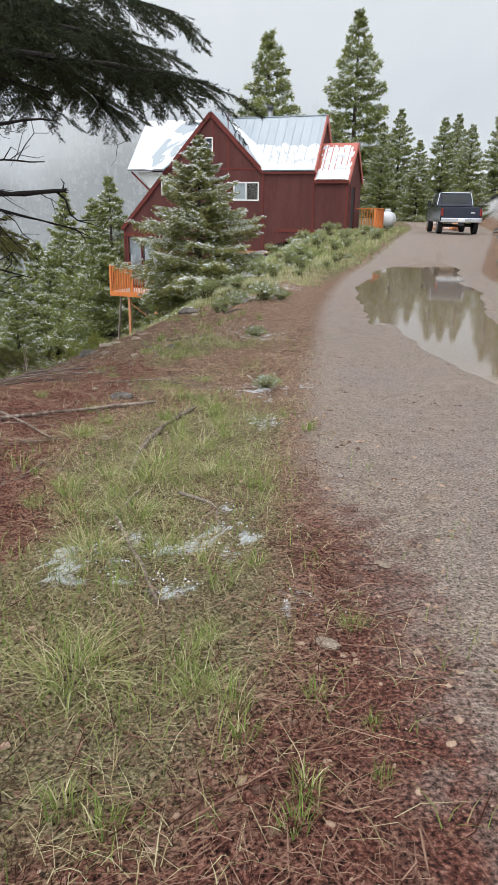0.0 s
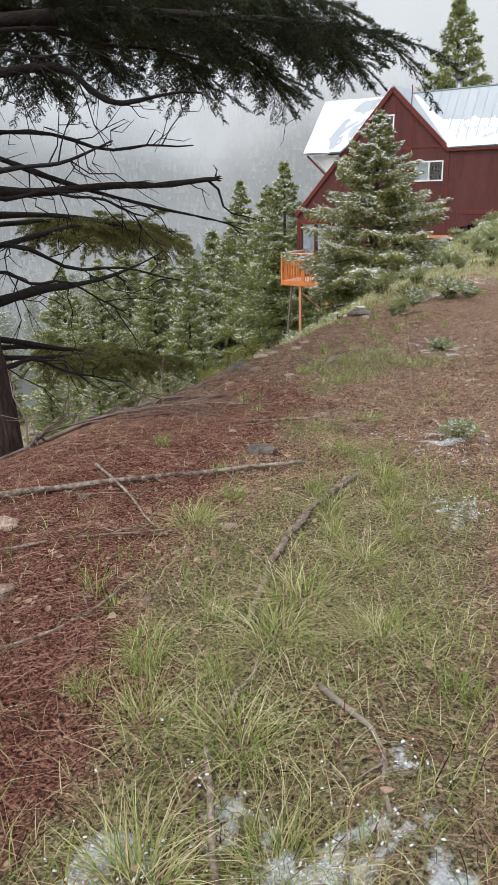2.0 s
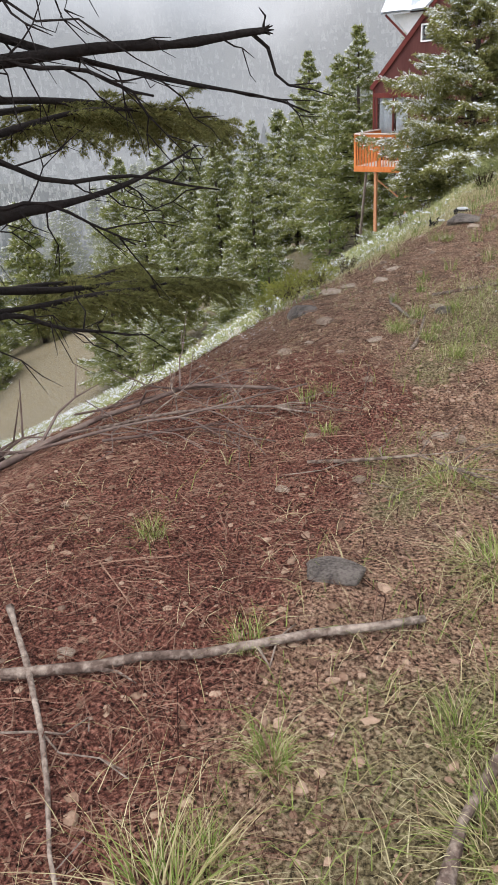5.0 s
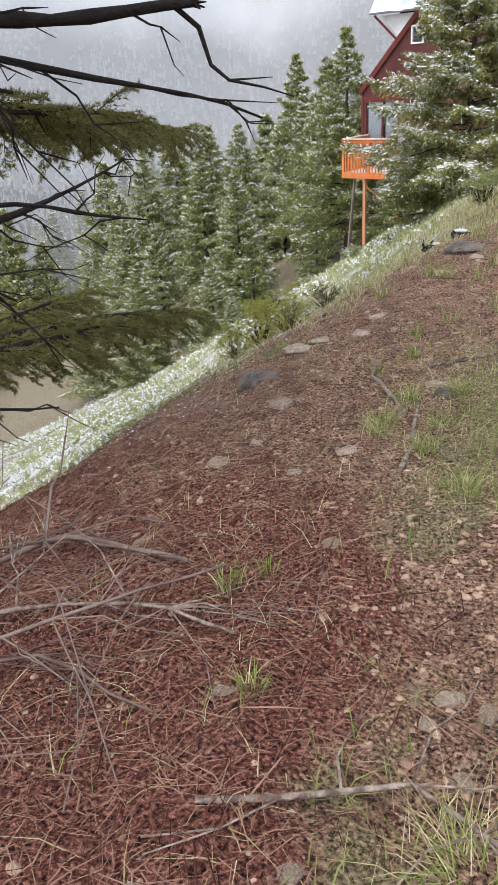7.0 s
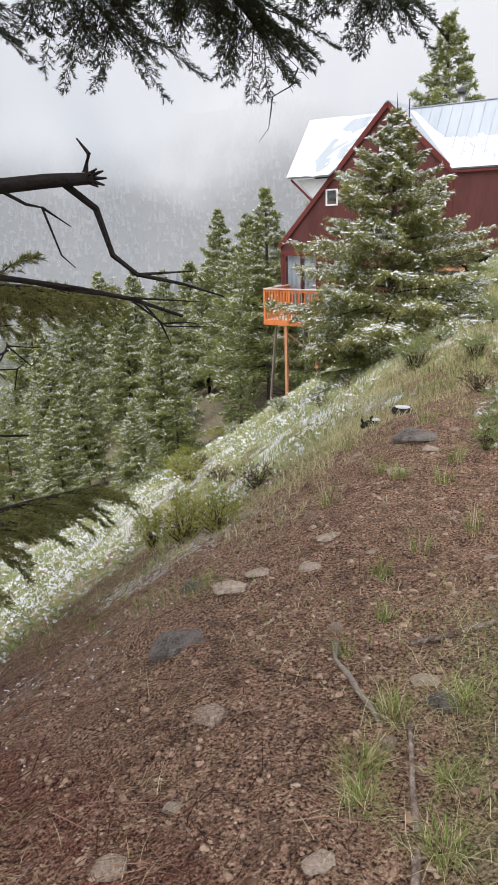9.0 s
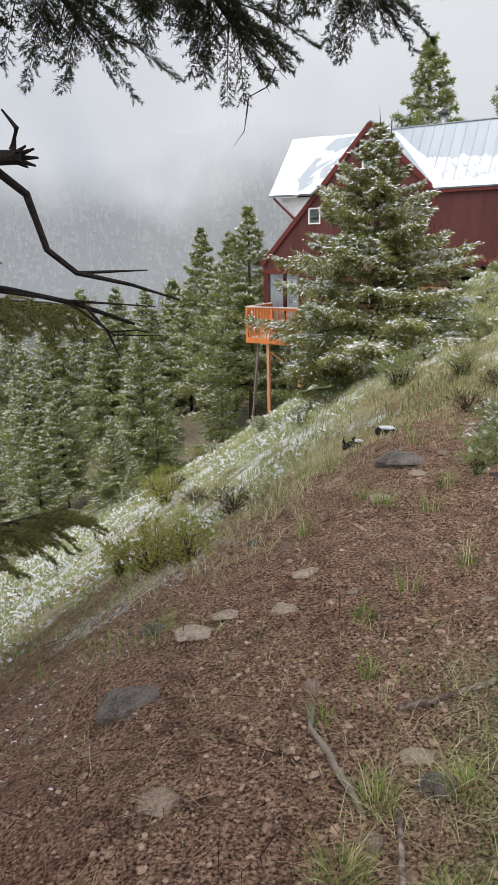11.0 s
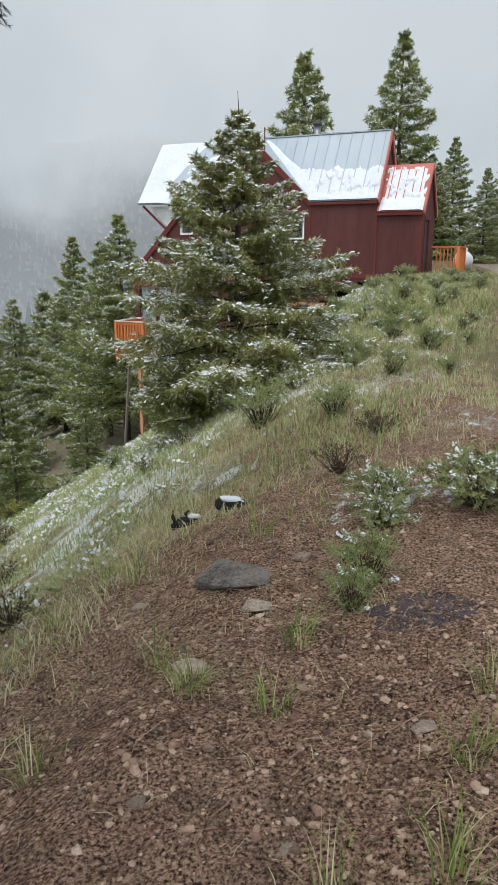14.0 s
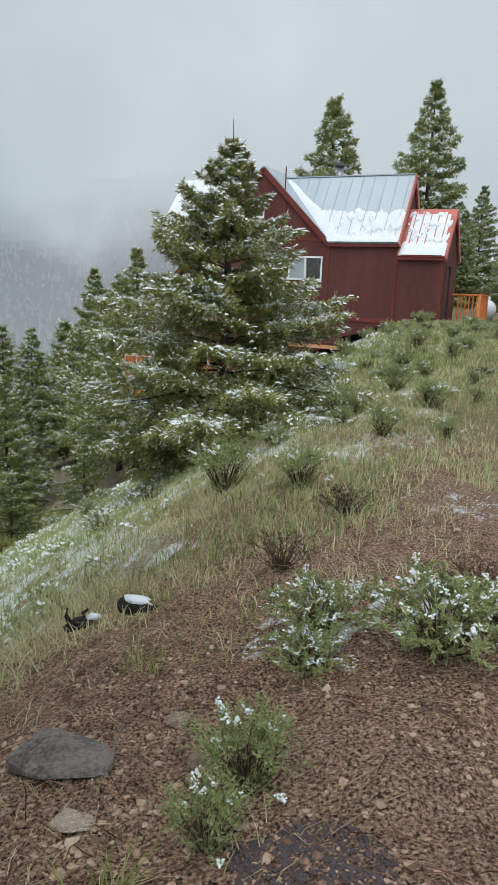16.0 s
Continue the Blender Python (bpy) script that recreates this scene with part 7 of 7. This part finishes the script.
def verge_snow():
    """Melting clots of snow caught in the grass of the verge and on the slope."""
    x, y, r = in_front(260000, -3.4, 2.2, 1.6, 22, 71, lambda x, y: cover(x, y)[2] * (0.35 + 0.65 * smooth(2.2, 1.4, road_left(y) - x)) * 1.1)
    n = len(x)
    w = unit(np.stack([r.normal(0, 1, n), r.normal(0, 1, n), np.zeros(n)], 1))
    k = 1 + 0.09 * y
    V, F = snow_lumps(r, np.stack([x, y, height(x, y) + r.uniform(0.002, 0.035, n)], 1), unit(w + r.normal(0, 0.35, (n, 3))), r.uniform(0.003, 0.011, n) * k, 0.0034, 0.003)
    tagged(link_mesh("snow_clots", V, F, M_SNOW), "melting clots of snow caught in the grass", "snow", kind="stuff")


verge_snow()


# ---------------------------------------------------------------- charred wood with snow caps
def snow_cap(parent, cx, cy, cz, rx, ry, h, seed):
    bm = bmesh.new()
    bmesh.ops.create_icosphere(bm, subdivisions=2, radius=1.0)
    for v in bm.verts:
        k = 1 + 0.25 * noise.noise(v.co * 1.8 + Vector((seed, 0, 0)))
        v.co = Vector((v.co.x * rx * k + cx, v.co.y * ry * k + cy, max(v.co.z, -0.2) * h * k + cz))
    part("snow_cap", bm, M_SNOW, parent, "cap of wet snow", smooth_faces=True)


M_CHAR = material("charred_wood", [(0.010, 0.009, 0.009), (0.028, 0.026, 0.026)], 0.7, 14, 0.8, 40)
x, y = -0.86, 13.3
o = thing("charred_log", Matrix.LocRotScale((x, y, ground_z(x, y)), Euler((0, 0, -0.35)), (0.6, 0.6, 0.6)), "short black charred log capped with snow", "log")
part("log", tube(bmesh.new(), [(-0.17, 0, 0.05), (-0.14, 0, 0.06), (0.12, 0.01, 0.07), (0.17, 0.01, 0.06)], [0.05, 0.075, 0.08, 0.05], 12), M_CHAR, o, smooth_faces=True)
snow_cap(o, 0.0, 0.01, 0.125, 0.15, 0.07, 0.04, 1.0)
x, y = -1.17, 13.4
o = thing("charred_root", Matrix.LocRotScale((x, y, ground_z(x, y)), Euler((0, 0, 0.17)), (0.62, 0.62, 0.7)), "black charred root with upright prongs and a little snow", "log")
bm = tube(bmesh.new(), [(-0.15, 0, 0.02), (-0.05, 0, 0.07), (0.06, 0, 0.08), (0.14, 0.02, 0.04)], [0.03, 0.05, 0.05, 0.03], 9)
tube(bm, [(-0.10, 0, 0.05), (-0.14, 0, 0.13), (-0.13, 0, 0.19)], [0.025, 0.018, 0.01], 7)
tube(bm, [(0.02, 0, 0.08), (0.0, 0.01, 0.15), (0.04, 0.01, 0.18)], [0.025, 0.02, 0.01], 7)
part("root", bm, M_CHAR, o, smooth_faces=True)
snow_cap(o, 0.09, 0.0, 0.12, 0.07, 0.05, 0.03, 2.0)
for x, y, s in ((0.15, 19.2, 0.15), (-0.45, 18.9, 0.13), (0.55, 19.0, 0.11)):
    o = thing("boulder", pose(x, y, ground_z(x, y), 0, 0, x * 90), "dark boulder capped with fresh snow beside the fir", "stone", "boulders by the fir")
    ob = new("rock", GREY[0])
    ob.parent = o
    ob.matrix_basis = Matrix.LocRotScale((0, 0, s * 0.25), Euler((0, 0, 0)), (s * 1.5, s, s))
    snow_cap(o, 0, 0, s * 0.6, s * 1.1, s * 0.7, s * 0.25, x)


# ---------------------------------------------------------------- by the entrance
def tank():
    x, y = 7.75, 42.2
    t = thing("propane_tank", pose(x, y, ground_z(x, y) - 0.1, 0, 0, 75), "white propane tank on short feet behind the entrance deck", "tank")
    R, hl, z = 0.42, 0.85, 0.55
    path = [(-hl - 0.36, 0, z), (-hl - 0.3, 0, z), (-hl - 0.16, 0, z), (-hl, 0, z), (hl, 0, z), (hl + 0.16, 0, z), (hl + 0.3, 0, z), (hl + 0.36, 0, z)]
    part("vessel", tube(bmesh.new(), path, [0.12, 0.27, 0.42, R, R, 0.42, 0.27, 0.12], 24), M_TANK, t, smooth_faces=True)
    part("dome", tube(bmesh.new(), [(0, 0, z + R - 0.05), (0, 0, z + R + 0.1), (0, 0, z + R + 0.15)], [0.16, 0.16, 0.1], 16), M_TANK, t)
    for sx in (-0.7, 0.7):
        part("foot", box(bmesh.new(), sx - 0.06, sx + 0.06, -0.3, 0.3, -0.05, 0.3), M_STEEL, t)


tank()
r = np.random.default_rng(9)
for k in range(16):
    x, y = 10.9 + r.uniform(-0.8, 0.8), 41.5 + r.uniform(-0.6, 0.6)
    a = r.uniform(0, 3.14)
    z = ground_z(x, y) + 0.07 + 0.13 * (k // 6)
    o = part("firewood", tube(bmesh.new(), [(-0.25, 0, 0), (0.25, 0, 0)], [0.08, 0.075], 7), M_POST if k % 3 else M_CEDARPALE)
    o.matrix_basis = pose(x, y, z, 0, 0, math.degrees(a))
    tagged(o, "split firewood log in a loose heap", "firewood", "firewood heap")
